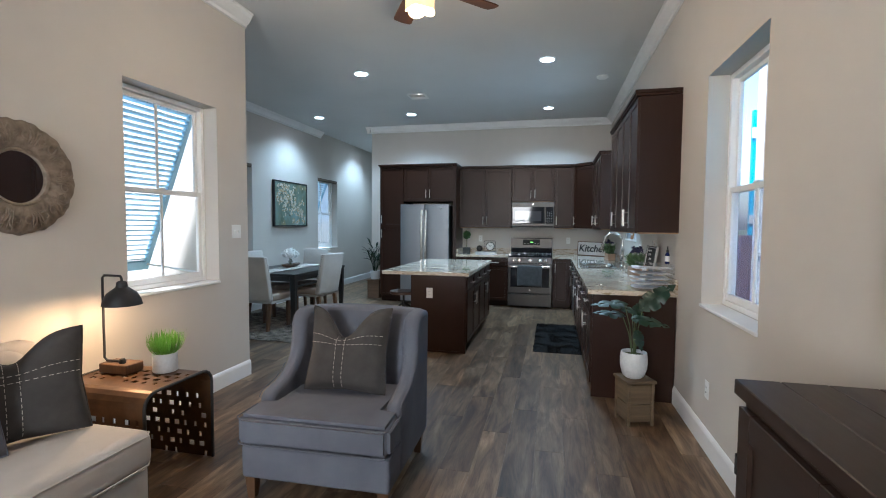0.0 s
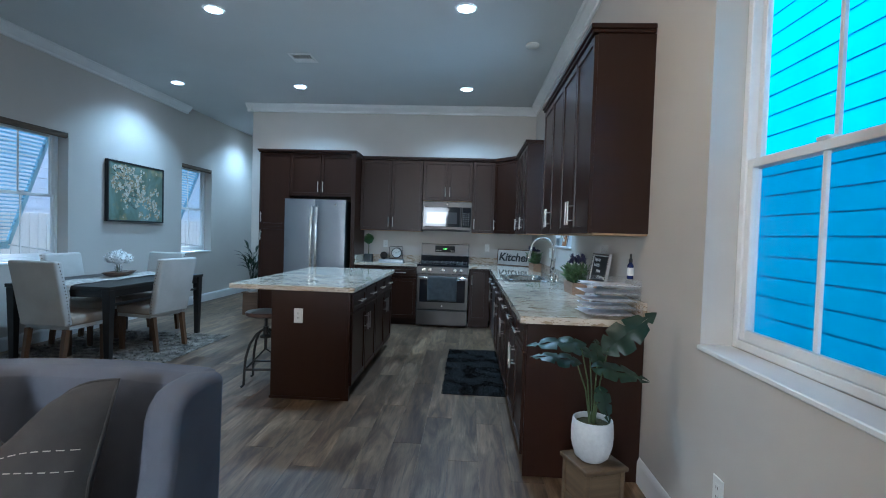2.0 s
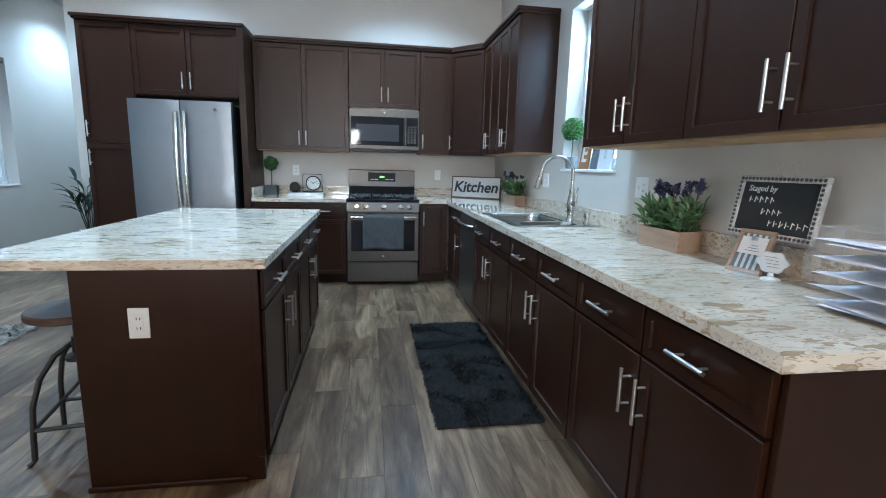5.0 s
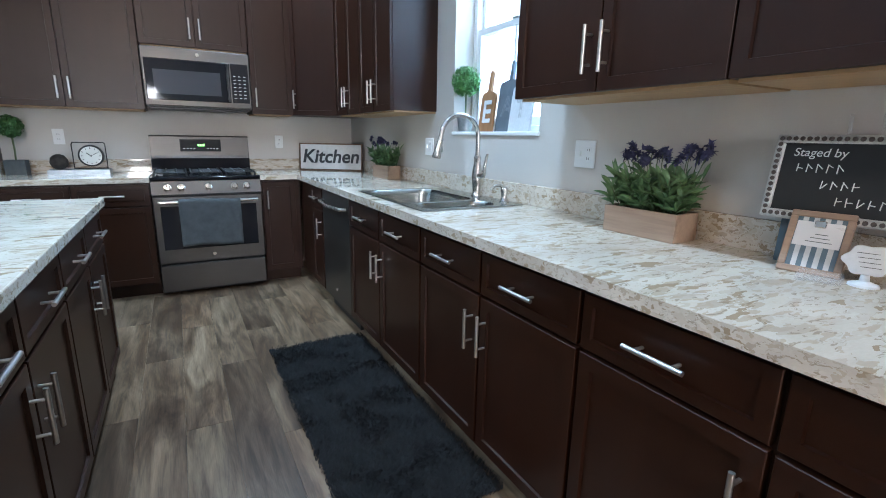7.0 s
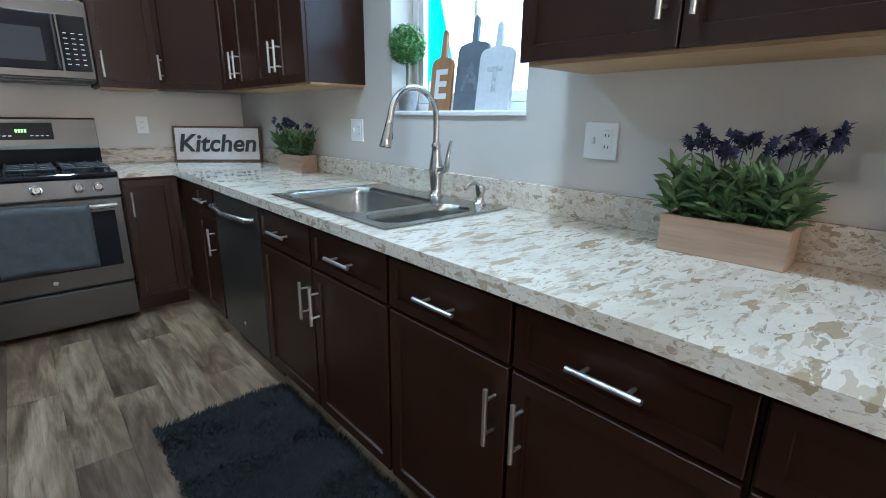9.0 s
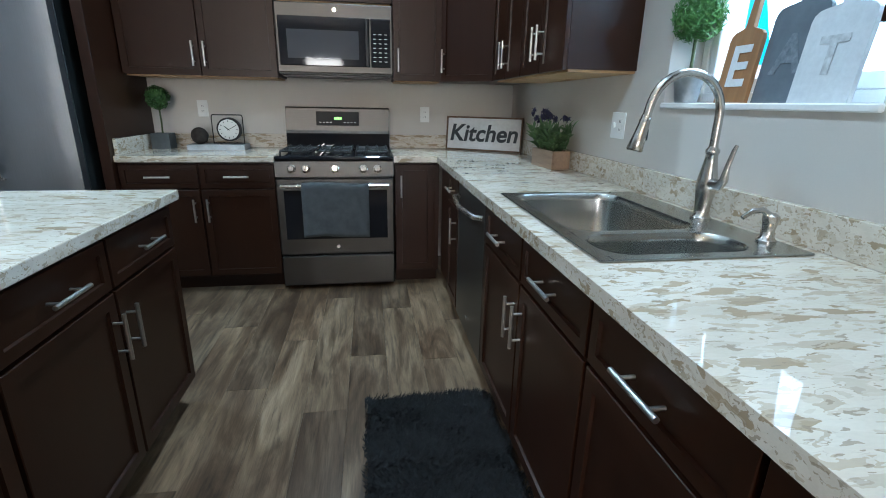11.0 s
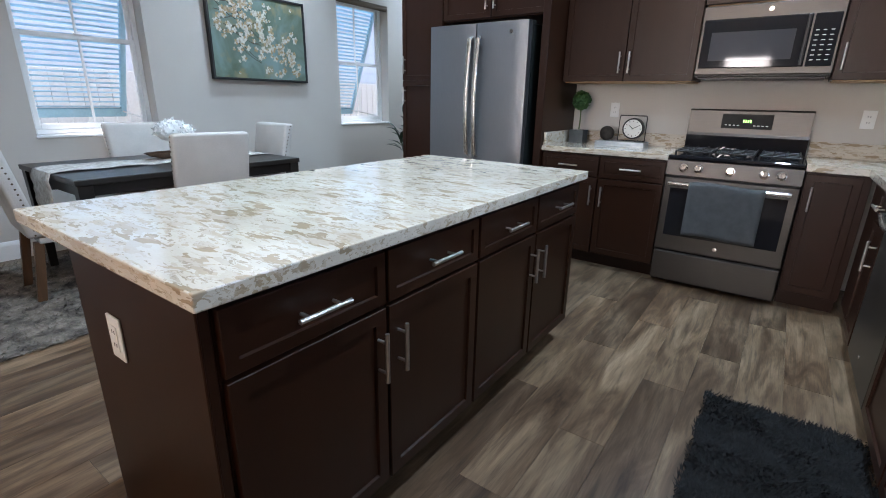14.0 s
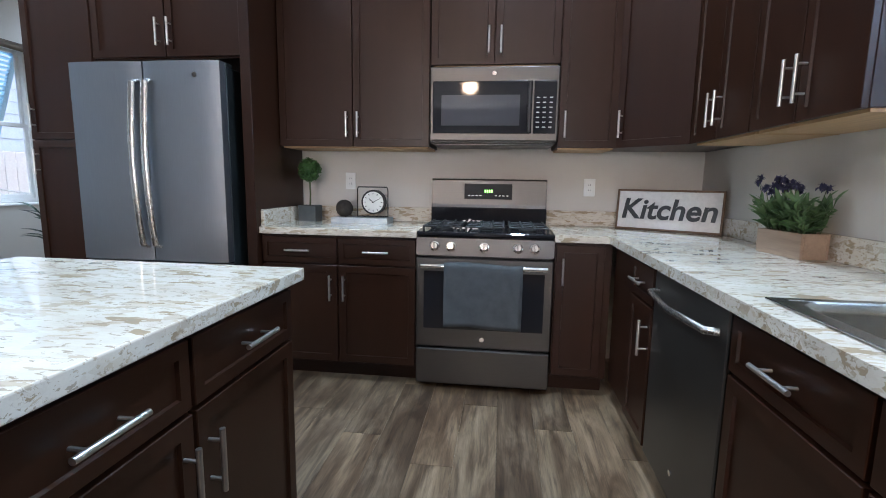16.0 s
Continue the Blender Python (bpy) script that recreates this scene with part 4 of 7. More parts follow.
BRONZE = surface("dark_bronze", (0.03, 0.02, 0.014), (0.05, 0.034, 0.022), 8, 0.4, 0.7)
FX, FY, FZ = -0.83, 3.14, 3.02
fan = thing("ceiling_fan", pose(FX, FY, FZ), "bronze ceiling fan with wooden blades and a lit lamp cluster", "ceiling fan")
part("rod", tube([(0, 0, 0.14), (0, 0, CEIL - FZ - 0.05)], 0.013, 12), BRONZE, fan, smooth=True)
part("canopy", lathe([(0.02, CEIL - FZ - 0.08), (0.06, CEIL - FZ - 0.03), (0.07, CEIL - FZ - 0.001)], 20), BRONZE, fan, smooth=True)
part("motor", lathe([(0.0, -0.02), (0.07, -0.02), (0.11, 0.01), (0.12, 0.06), (0.09, 0.12), (0.02, 0.15)], 24), BRONZE, fan, smooth=True)
for k in range(5):
    a = 47 + 72 * k
    pts = [(0.19, -0.05), (0.30, -0.062), (0.60, -0.072), (0.63, -0.060), (0.64, 0.0), (0.63, 0.060), (0.60, 0.072), (0.30, 0.062), (0.19, 0.05)]
    bl = part("blade", extrude_profile(pts, -0.004, 0.004, "Z"), WALNUT, fan, "dark walnut blade", pose(0, 0, 0.03, 0, 0, a) @ pose(0, 0, 0, 10, 0, 0))
    part("bracket", boxes((0.09, -0.018, -0.006, 0.24, 0.018, 0.006), bevel=0.003), BRONZE, bl)
part("light_hub", lathe([(0.0, -0.09), (0.04, -0.085), (0.05, -0.05), (0.045, -0.02)], 18), BRONZE, fan, smooth=True)
bell = mesh_of(lathe([(0.022, 0.0), (0.03, -0.02), (0.05, -0.06), (0.062, -0.085)], 18, False), SHADE, True)
for k in range(4):
    a = 40 + 90 * k
    part("lamp_shade", bell, None, fan, "glowing frosted glass bell shade", pose(0.085 * math.cos(radians(a)), 0.085 * math.sin(radians(a)), -0.06, 0, 0, a) @ pose(0, 0, 0, 0, 28, 0))

# ---- greenery ----
LEAF = surface("leaf_green", (0.030, 0.085, 0.022), (0.060, 0.15, 0.035), 9, 0.5, 0, 80, 0.1)
LEAF_HERB = surface("herb_leaf", (0.055, 0.115, 0.045), (0.15, 0.25, 0.10), 14, 0.45, 0, 80, 0.1)
LEAF_LIGHT = surface("bright_leaf", (0.10, 0.26, 0.025), (0.20, 0.42, 0.05), 12, 0.5, 0, 80, 0.1)
LEAF_FINE = surface("fine_leaf", (0.055, 0.16, 0.035), (0.11, 0.27, 0.065), 12, 0.55, 0, 80, 0.1)
MONSTERA = surface("monstera_green", (0.004, 0.018, 0.008), (0.010, 0.036, 0.014), 7, 0.40, 0, 60, 0.1)
STEM = surface("plant_stem", (0.05, 0.085, 0.03), (0.10, 0.13, 0.05), 14, 0.6)
PURPLE = surface("lavender_bloom", (0.030, 0.028, 0.075), (0.085, 0.080, 0.17), 30, 0.9)
SOIL = surface("moss_soil", (0.05, 0.055, 0.02), (0.09, 0.085, 0.03), 30, 0.95, 0, 120, 0.8, 0.006)
WHITE_POT = surface("white_ceramic", (0.62, 0.64, 0.66), (0.70, 0.71, 0.72), 6, 0.45, 0, 60, 0.1)
GREY_POT = surface("grey_cement", (0.055, 0.065, 0.07), (0.09, 0.105, 0.11), 12, 0.7, 0, 90, 0.4)
PALE_WOOD = wood("pale_planter_wood", (0.30, 0.20, 0.135), (0.44, 0.31, 0.22), "X", 0.65)


def leaf(bm, root, tip, width, normal, fold=0.15, n=4):
    root, tip = Vector(root), Vector(tip)
    d = tip - root
    side = d.cross(Vector(normal)).normalized()
    up = side.cross(d).normalized()
    rows = []
    for i in range(n + 1):
        f_ = i / n
        w = width * math.sin(math.pi * min(0.97, 0.08 + 0.9 * f_)) ** 0.8
        mid = root + d * f_ + up * (math.sin(math.pi * f_) * d.length * 0.12)
        rows.append([bm.verts.new(mid - side * w / 2 + up * w * fold), bm.verts.new(mid), bm.verts.new(mid + side * w / 2 + up * w * fold)])
    for a, b in zip(rows, rows[1:]):
        for k in range(2):
            bm.faces.new((a[k], a[k + 1], b[k + 1], b[k]))


def sphere_dir(r):
    z = r.uniform(-1, 1)
    a = r.uniform(0, 2 * math.pi)
    q = math.sqrt(1 - z * z)
    return Vector((q * math.cos(a), q * math.sin(a), z))


def topiary(m, label, pot_r, pot_h, stem_h, ball_r, pot_mat, seed, square=False, leafmat=None, airy=False):
    r = random.Random(seed)
    t = thing("topiary", m, label, "plant", "topiary plants")
    if square:
        p = part("pot", extrude_profile([(-pot_r, -pot_r), (pot_r, -pot_r), (pot_r, pot_r), (-pot_r, pot_r)], 0, pot_h, "Z"), pot_mat, t)
    else:
        p = part("pot", lathe([(pot_r * 0.75, 0), (pot_r, pot_h), (pot_r * 0.9, pot_h), (pot_r * 0.85, pot_h - 0.012)], 24, False), pot_mat, t, smooth=True)
    part("soil", lathe([(0, pot_h - 0.006), (pot_r * 0.88, pot_h - 0.01)][::-1], 18, False), SOIL, p)
    part("stem", tube([(0, 0, pot_h - 0.01), (0.003, 0.002, pot_h + stem_h * 0.5), (0, 0, pot_h + stem_h + ball_r)], 0.006, 8), STEM, t)
    bm = bmesh.new()
    c = Vector((0, 0, pot_h + stem_h + ball_r))
    for i in range(620 if not airy else 1500):
        d = sphere_dir(r)
        rad = ball_r * (r.uniform(0.72, 1.0) if not airy else r.uniform(0.45, 1.06))
        root = c + d * rad * 0.86
        tip = c + (d + 0.5 * sphere_dir(r)).normalized() * rad * 1.02
        leaf(bm, root, tip, 0.011 if not airy else 0.0065, sphere_dir(r), 0.1, 2)
    if not airy:
        bmesh.ops.create_icosphere(bm, subdivisions=2, radius=ball_r * 0.8, matrix=Matrix.Translation(c))
    part("crown", bm, leafmat or LEAF, t)
    return t


topiary(pose(-1.53, 8.86, CT1), "small round boxwood topiary in a grey square pot", 0.060, 0.105, 0.155, 0.084, GREY_POT, 1, True)
STRIPE = surface("zinc_pot", (0.22, 0.24, 0.25), (0.36, 0.38, 0.38), 16, 0.4, 0.6)
topiary(pose(1.095, 6.90, WIN_K[2] + 0.0015), "small airy topiary in a zinc pot on the windowsill", 0.052, 0.09, 0.115, 0.092, STRIPE, 2, False, LEAF_FINE, True)


def lavender(m, label, l, w, h, seed, scale=1.0):
    r = random.Random(seed)
    t = thing("lavender_planter", m, label, "plant", "lavender planters")
    p = part("planter_box", boxes((-l / 2, -w / 2, 0, l / 2, -w / 2 + 0.012, h), (-l / 2, w / 2 - 0.012, 0, l / 2, w / 2, h), (-l / 2, -w / 2 + 0.012, 0, -l / 2 + 0.012, w / 2 - 0.012, h), (l / 2 - 0.012, -w / 2 + 0.012, 0, l / 2, w / 2 - 0.012, h), (-l / 2 + 0.012, -w / 2 + 0.012, 0, l / 2 - 0.012, w / 2 - 0.012, 0.01), bevel=0.002), PALE_WOOD, t, "pale wooden box")
    part("soil", boxes((-l / 2 + 0.012, -w / 2 + 0.012, h - 0.02, l / 2 - 0.012, w / 2 - 0.012, h - 0.012)), SOIL, p)
    bm, fl, st = bmesh.new(), bmesh.new(), bmesh.new()
    for i in range(int(90 * scale)):
        base = Vector((r.uniform(-l / 2 + 0.02, l / 2 - 0.02), r.uniform(-w / 2 + 0.02, w / 2 - 0.02), h - 0.015))
        lean = Vector((base.x / l * 0.8 + r.uniform(-0.25, 0.25), base.y / w * 0.35 + r.uniform(-0.25, 0.12), 1))
        hh_ = r.uniform(0.05, 0.13)
        top = base + lean * hh_
        tube([base, base + lean * hh_ * 0.5, top], 0.0016, 4, st)
        for j in range(10):
            f_ = r.uniform(0.15, 1.0)
            root = base + lean * hh_ * f_
            d = sphere_dir(r)
            d.z = d.z * 0.55 + 0.55
            if d.y > 0.3:
                d.y *= 0.4
            leaf(bm, root, root + d * r.uniform(0.045, 0.078), r.uniform(0.013, 0.019), (0.3, -0.6, 1), 0.12, 4)
    for i in range(int(16 * scale)):
        base = Vector((r.uniform(-l / 2 + 0.03, l / 2 - 0.03), r.uniform(-w / 2 + 0.03, w / 2 - 0.02), h))
        lean = Vector((base.x / l * 0.75 + r.uniform(-0.22, 0.22), r.uniform(-0.25, 0.08), 1))
        tip = base + lean * r.uniform(0.15, 0.205)
        droop = tip + Vector((r.uniform(-0.022, 0.022), r.uniform(-0.02, 0.01), r.uniform(0.0, 0.022)))
        tube([base, base.lerp(tip, 0.6), tip, droop], 0.0015, 4, st)
        for j in range(60):
            q = tip.lerp(droop, r.uniform(-0.6, 1.4)) + sphere_dir(r) * 0.005
            leaf(fl, q, q + (sphere_dir(r) + 0.3 * lean).normalized() * r.uniform(0.012, 0.022), 0.010, (0, 0.3, 1), 0.2, 2)
    tagged(part("foliage", bm, LEAF_HERB, t), kind="stuff")
    tagged(part("stalk_growth", st, STEM, t), kind="stuff")
    tagged(part("bloom_growth", fl, PURPLE, t, "faded purple lavender blooms"), kind="stuff")
    return t


lavender(pose(0.935, 5.39, CT1, 0, 0, -88), "lavender and green leaves in a pale wooden box on the counter", 0.285, 0.125, 0.095, 5)
lavender(pose(0.945, 7.83, CT1, 0, 0, -84), "small lavender planter in a pale wooden box beside the sink", 0.26, 0.11, 0.10, 6, 0.8)

# ---- signs and small things on the counters ----
WHITE_WOOD = surface("whitewashed_board", (0.58, 0.58, 0.57), (0.70, 0.70, 0.69), 5, 0.45, 0, 60, 0.1)
GUNMETAL = plain("gunmetal", (0.06, 0.065, 0.07), 0.35, 0.6)
INK = plain("black_ink", (0.015, 0.015, 0.015), 0.6)
RUSTIC = wood("rustic_frame_wood", (0.10, 0.055, 0.03), (0.20, 0.12, 0.07), "X", 0.65)
ks = thing("kitchen_sign", pose(0.505, 8.90, CT1, 0, 0, -32), "white framed kitchen sign with black script lettering", "sign")
part("board", boxes((0.008, -0.006, 0.012, 0.592, 0.004, 0.238)), WHITE_WOOD, ks, m=pose(0, 0, 0, -5, 0, 0))
for q in ((0, 0, 0.60, 0.012), (0, 0.238, 0.60, 0.25), (0, 0.012, 0.012, 0.238), (0.588, 0.012, 0.60, 0.238)):
    part("frame_bar", boxes((q[0], -0.014, q[1], q[2], 0.008, q[3]), bevel=0.002), RUSTIC, ks, m=pose(0, 0, 0, -5, 0, 0))
text_part("Kitchen", 0.172, ks, pose(0.3, -0.0075, 0.125, 85, 0, 0), GUNMETAL, "dark metal script lettering", 0.17, 0.0012, offset=0.0040)

CHALK = surface("chalkboard", (0.014, 0.015, 0.016), (0.024, 0.025, 0.026), 5, 0.8, 0, 60, 0.1)
CHALK_INK = plain("chalk", (0.72, 0.72, 0.70), 0.9)
SILVER = surface("distressed_silver_frame", (0.40, 0.39, 0.37), (0.62, 0.61, 0.58), 30, 0.5, 0.2, 120, 0.4)
DARK_BEAD = surface("dark_bead", (0.06, 0.045, 0.04), (0.11, 0.09, 0.08), 20, 0.5)
ACRYLIC = film_mat("clear_acrylic", 0.11, (0.75, 0.78, 0.82), 0.12)
cb = thing("chalkboard_sign", pose(0.95, 5.035, CT1 + 0.125, 0, 0, -87) @ pose(0, 0, 0, -9, 0, 0), "small chalkboard sign in a beaded silver frame on an easel", "sign")
CW, CH = 0.345, 0.225
part("board", boxes((0.02, -0.004, 0.02, CW - 0.02, 0.004, CH - 0.02)), CHALK, cb)
part("frame", boxes((0, -0.012, 0, CW, 0.008, 0.022), (0, -0.012, CH - 0.022, CW, 0.008, CH), (0, -0.012, 0.022, 0.022, 0.008, CH - 0.022), (CW - 0.022, -0.012, 0.022, CW, 0.008, CH - 0.022), bevel=0.003), SILVER, cb)
bead = mesh_of(lathe([(0.0065, 0.0), (0.005, 0.003), (0.0, 0.004)], 8), DARK_BEAD)
nb = 21
for i in range(nb):
    for zz in (0.011, CH - 0.011):
        part("bead", bead, None, cb, m=pose(0.012 + (CW - 0.024) * i / (nb - 1), -0.012, zz, 90, 0, 0))
for i in range(1, 13):
    for xx in (0.011, CW - 0.011):
        part("bead", bead, None, cb, m=pose(xx, -0.012, 0.011 + (CH - 0.022) * i / 13, 90, 0, 0))
text_part("Staged by", 0.031, cb, pose(0.105, -0.0052, 0.178, 90, 0, 0), CHALK_INK, "white chalk handwriting", 0.12, 0.0004)
rw = random.Random(17)
for zz, x0, n_ in ((0.138, 0.062, 5), (0.096, 0.125, 4), (0.056, 0.165, 7)):
    for i in range(n_):
        x = x0 + 0.0225 * i
        hz = 0.0105 + rw.uniform(-0.001, 0.001)
        bm = tube([(x, -0.0056, zz - hz), (x + rw.uniform(-0.001, 0.002), -0.0056, zz + hz)], 0.0013, 5)
        tube([(x, -0.0056, zz + rw.choice((-1, 0, 1)) * hz * 0.95), (x + 0.0125, -0.0056, zz + rw.uniform(-0.4, 0.4) * hz)], 0.0012, 5, bm)
        part("chalk_stroke", bm, CHALK_INK, cb)
es = thing("easel", pose(0.95, 5.035, CT1, 0, 0, -87), "clear acrylic easel behind the chalkboard", "easel")
part("upright", boxes((0.15, 0.03, 0.0, 0.153, 0.05, 0.40)), ACRYLIC, es)
part("upright", boxes((0.215, 0.03, 0.0, 0.218, 0.05, 0.40)), ACRYLIC, es)
part("ledge", boxes((0.14, -0.03, 0.115, 0.23, 0.05, 0.121)), ACRYLIC, es)
part("foot", boxes((0.12, -0.03, 0.0, 0.25, 0.06, 0.006)), ACRYLIC, es)

cf = thing("card_display", pose(0.87, 4.935, CT1, 0, 0, -80) @ pose(0, 0, 0, -22, 0, 0), "small wooden frame with a clipped card", "picture frame")
FW_, FH_ = 0.135, 0.165
for q in ((0, 0, FW_, 0.016), (0, FH_ - 0.016, FW_, FH_), (0, 0.016, 0.016, FH_ - 0.016), (FW_ - 0.016, 0.016, FW_, FH_ - 0.016)):
    part("frame_bar", boxes((q[0], -0.008, q[1], q[2], 0.008, q[3]), bevel=0.002), PALE_WOOD, cf)
GREYBLUE = surface("striped_card_pale", (0.55, 0.56, 0.56), (0.64, 0.65, 0.65), 10, 0.7)
SLATEBLUE = surface("striped_card_blue", (0.10, 0.15, 0.18), (0.15, 0.20, 0.24), 10, 0.7)
for i in range(9):
    part("stripe", boxes((0.016 + 0.0115 * i, -0.002, 0.016, 0.016 + 0.0115 * (i + 1), 0.002, FH_ - 0.016)), GREYBLUE if i % 2 else SLATEBLUE, cf)
PAPER = plain("white_paper", (0.74, 0.74, 0.74), 0.8)
part("card", boxes((0.018, -0.0045, 0.072, 0.117, -0.0025, 0.137)), PAPER, cf)
for i in range(3):
    part("print_bar", boxes((0.045 + 0.008 * i, -0.0053, 0.084 + 0.010 * i, 0.10 - 0.006 * i, -0.0047, 0.0856 + 0.010 * i)), GREY_POT, cf)
part("clip", boxes((0.055, -0.010, 0.122, 0.08, -0.003, 0.140), bevel=0.002), CHROME, cf)
pf = thing("picture_frame", pose(0.965, 4.99, CT1, 0, 0, -76) @ pose(0, 0, 0, -8, 0, 0), "small blue-grey frame leaning behind the card", "picture frame")
part("frame", boxes((0, 0, 0, 0.10, 0.01, 0.12), bevel=0.002), SLATEBLUE, pf)
ct = thing("cake_stand_tag", pose(0.89, 4.755, CT1, 0, 0, -68) @ Matrix.Scale(0.85, 4), "white cupcake-shaped card stand with small writing", "card holder")
bm = extrude_profile([(0.055 * (1 + 0.09 * math.cos(6 * radians(a))) * math.cos(radians(a)), 0.072 + 0.042 * (1 + 0.09 * math.cos(6 * radians(a))) * math.sin(radians(a))) for a in range(0, 360, 8)], -0.004, 0.004, "Y")
part("plaque", bm, WHITE_POT, ct)
part("foot", lathe([(0.036, 0), (0.034, 0.006), (0.012, 0.014), (0.010, 0.032)], 18), WHITE_POT, ct, smooth=True)
for i in range(4):
    part("writing_bar", boxes((-0.028 + 0.004 * i, -0.0052, 0.092 - 0.013 * i, 0.020 + 0.003 * i, -0.0042, 0.0934 - 0.013 * i)), INK, ct)
ch = thing("card_holder", pose(0.80, 4.86, CT1, 0, 0, -75), "small clear acrylic card holder", "card holder")
part("tray", boxes((0, 0, 0, 0.09, 0.045, 0.003), (0, 0, 0.003, 0.09, 0.003, 0.02), (0, 0.042, 0.003, 0.09, 0.045, 0.022)), ACRYLIC, ch)

# stacked paper trays
PAPERS = surface("loose_paper", (0.78, 0.78, 0.83), (0.84, 0.84, 0.87), 6, 0.8)
tr = thing("letter_trays", pose(0.70, 4.20, CT1), "stack of clear plastic letter trays holding white papers", "letter tray")
rr = random.Random(8)
for i in range(5):
    z = 0.006 + 0.042 * i
    dx = 0.012 * (i % 2)
    lt = part("tray", boxes((0.06 + dx, 0.02, z, 0.335, 0.30, z + 0.003), (0.332, 0.02, z + 0.003, 0.335, 0.30, z + 0.04), (0.06 + dx, 0.02, z + 0.003, 0.335, 0.0225, z + 0.02)), ACRYLIC, tr)
    for j in range(3):
        a = rr.uniform(-6, 6)
        w_ = 0.28
        bm = bmesh.new()
        n = 6
        g0 = [[bm.verts.new((-w_ + w_ * u / n, 0.21 * v_ / 2, 0.004 * math.sin(u * 0.9 + j + i) * (1 - u / n) + 0.0012 * j + 0.03 * (max(0, 2 - u) / n) ** 1.0 * (0.6 if j == 2 else 0.2))) for u in range(n + 1)] for v_ in range(3)]
        for p0, p1 in zip(g0, g0[1:]):
            for u in range(n):
                bm.faces.new((p0[u], p0[u + 1], p1[u + 1], p1[u]))
        part("paper", bm, PAPERS, lt, m=pose(0.325 - 0.012 * j, 0.035 + 0.01 * j, z + 0.005, 0, 0, a), smooth=True)
BLUE_GLASS = plain("cobalt_glass", (0.012, 0.02, 0.10), 0.12)
part("lid", boxes((0.06, 0.02, 0.2175, 0.335, 0.30, 0.2205)), ACRYLIC, tr)
bt = thing("bottle", pose(0.99, 4.285, CT1 + 0.221), "small cobalt blue dropper bottle with a pale label", "bottle")
part("body", lathe([(0.0, 0), (0.016, 0.0), (0.018, 0.003), (0.018, 0.075), (0.013, 0.087), (0.009, 0.091), (0.009, 0.097)], 20), BLUE_GLASS, bt, smooth=True)
part("cap", lathe([(0.0105, 0.096), (0.0105, 0.115), (0.006, 0.118), (0.005, 0.145), (0.0, 0.147)], 16), INK, bt, smooth=True)
part("label", lathe([(0.0186, 0.02), (0.0186, 0.066)], 20, False), PAPER, bt, smooth=True)
vd = thing("acrylic_stand", pose(0.97, 4.72, CT1, 0, 0, -80), "clear acrylic literature stand on the counter", "stand")
part("panel", boxes((0, 0, 0, 0.11, 0.003, 0.20)), ACRYLIC, vd)
part("foot", boxes((0, -0.06, 0, 0.11, 0, 0.003)), ACRYLIC, vd)

# clock, tray and dark ball by the fridge
CLOCK_FACE = plain("clock_face", (0.74, 0.74, 0.70), 0.5)
ck = thing("desk_clock", pose(-1.09, 8.86, CT1 + 0.035), "round white desk clock in a black wire frame", "clock")
bm = bmesh.new()
for q in (-0.105, 0.105):
    tube([(q, 0, 0), (q, 0, 0.185), (q * 0.93, 0, 0.2)], 0.004, 6, bm)
tube([(-0.098, 0, 0.2), (0.098, 0, 0.2)], 0.004, 6, bm)
tube([(-0.105, 0, 0.004), (0.105, 0, 0.004)], 0.004, 6, bm)
for xx in (-0.075, 0.075):
    tube([(xx * 0.6, -0.045, 0.004), (xx * 0.6, 0.045, 0.004)], 0.004, 6, bm)
part("wire_frame", bm, IRON, ck)
part("case", tube([(0.01, -0.022, 0.1), (0.01, 0.02, 0.1)], 0.082, 28), IRON, ck, smooth=True)
fcx = part("face", tube([(0.01, -0.0245, 0.1), (0.01, -0.0215, 0.1)], 0.070, 28), CLOCK_FACE, ck, "white dial with black ticks")
for i in range(12):
    a = radians(30 * i)
    part("tick", boxes((-0.002, -0.001, 0.052, 0.002, 0.001, 0.063)), INK, fcx, m=pose(0.01, -0.0255, 0.1, 0, math.degrees(a), 0))
part("clock_hand", boxes((-0.0025, -0.001, -0.008, 0.0025, 0.001, 0.036)), INK, fcx, m=pose(0.01, -0.027, 0.1, 0, -50, 0))
part("clock_hand", boxes((-0.0018, -0.001, -0.008, 0.0018, 0.001, 0.05)), INK, fcx, m=pose(0.01, -0.0285, 0.1, 0, 62, 0))
GALV = surface("galvanised_tray", (0.34, 0.38, 0.42), (0.48, 0.52, 0.55), 12, 0.4, 0.5, 60, 0.3)
ty = thing("galvanised_tray", pose(-1.155, 8.84, CT1), "galvanised metal tray under the clock", "tray")
part("base", boxes((-0.19, -0.085, 0.0, 0.19, 0.085, 0.004)), GALV, ty)
part("side", boxes((-0.19, -0.085, 0.004, 0.19, -0.081, 0.034), (-0.19, 0.081, 0.004, 0.19, 0.085, 0.034), (-0.19, -0.081, 0.004, -0.186, 0.081, 0.034), (0.186, -0.081, 0.004, 0.19, 0.081, 0.034)), GALV, ty)
for zz in (0.012, 0.024):
    part("rib", boxes((-0.191, -0.0875, zz, 0.191, -0.085, zz + 0.003)), GALV, ty)
part("liner", boxes((-0.186, -0.081, 0.031, 0.186, 0.081, 0.0345)), GALV, ty)
bl = thing("decor_ball", pose(-1.28, 8.84, CT1 + 0.0345), "dark woven decorative ball on the tray", "ornament")
bm = bmesh.new()
bmesh.ops.create_uvsphere(bm, u_segments=20, v_segments=14, radius=0.058, matrix=Matrix.Translation((0, 0, 0.056)))
for v_ in bm.verts:
    v_.co += (v_.co - Vector((0, 0, 0.056))) * 0.08 * noise.noise(v_.co * 70)
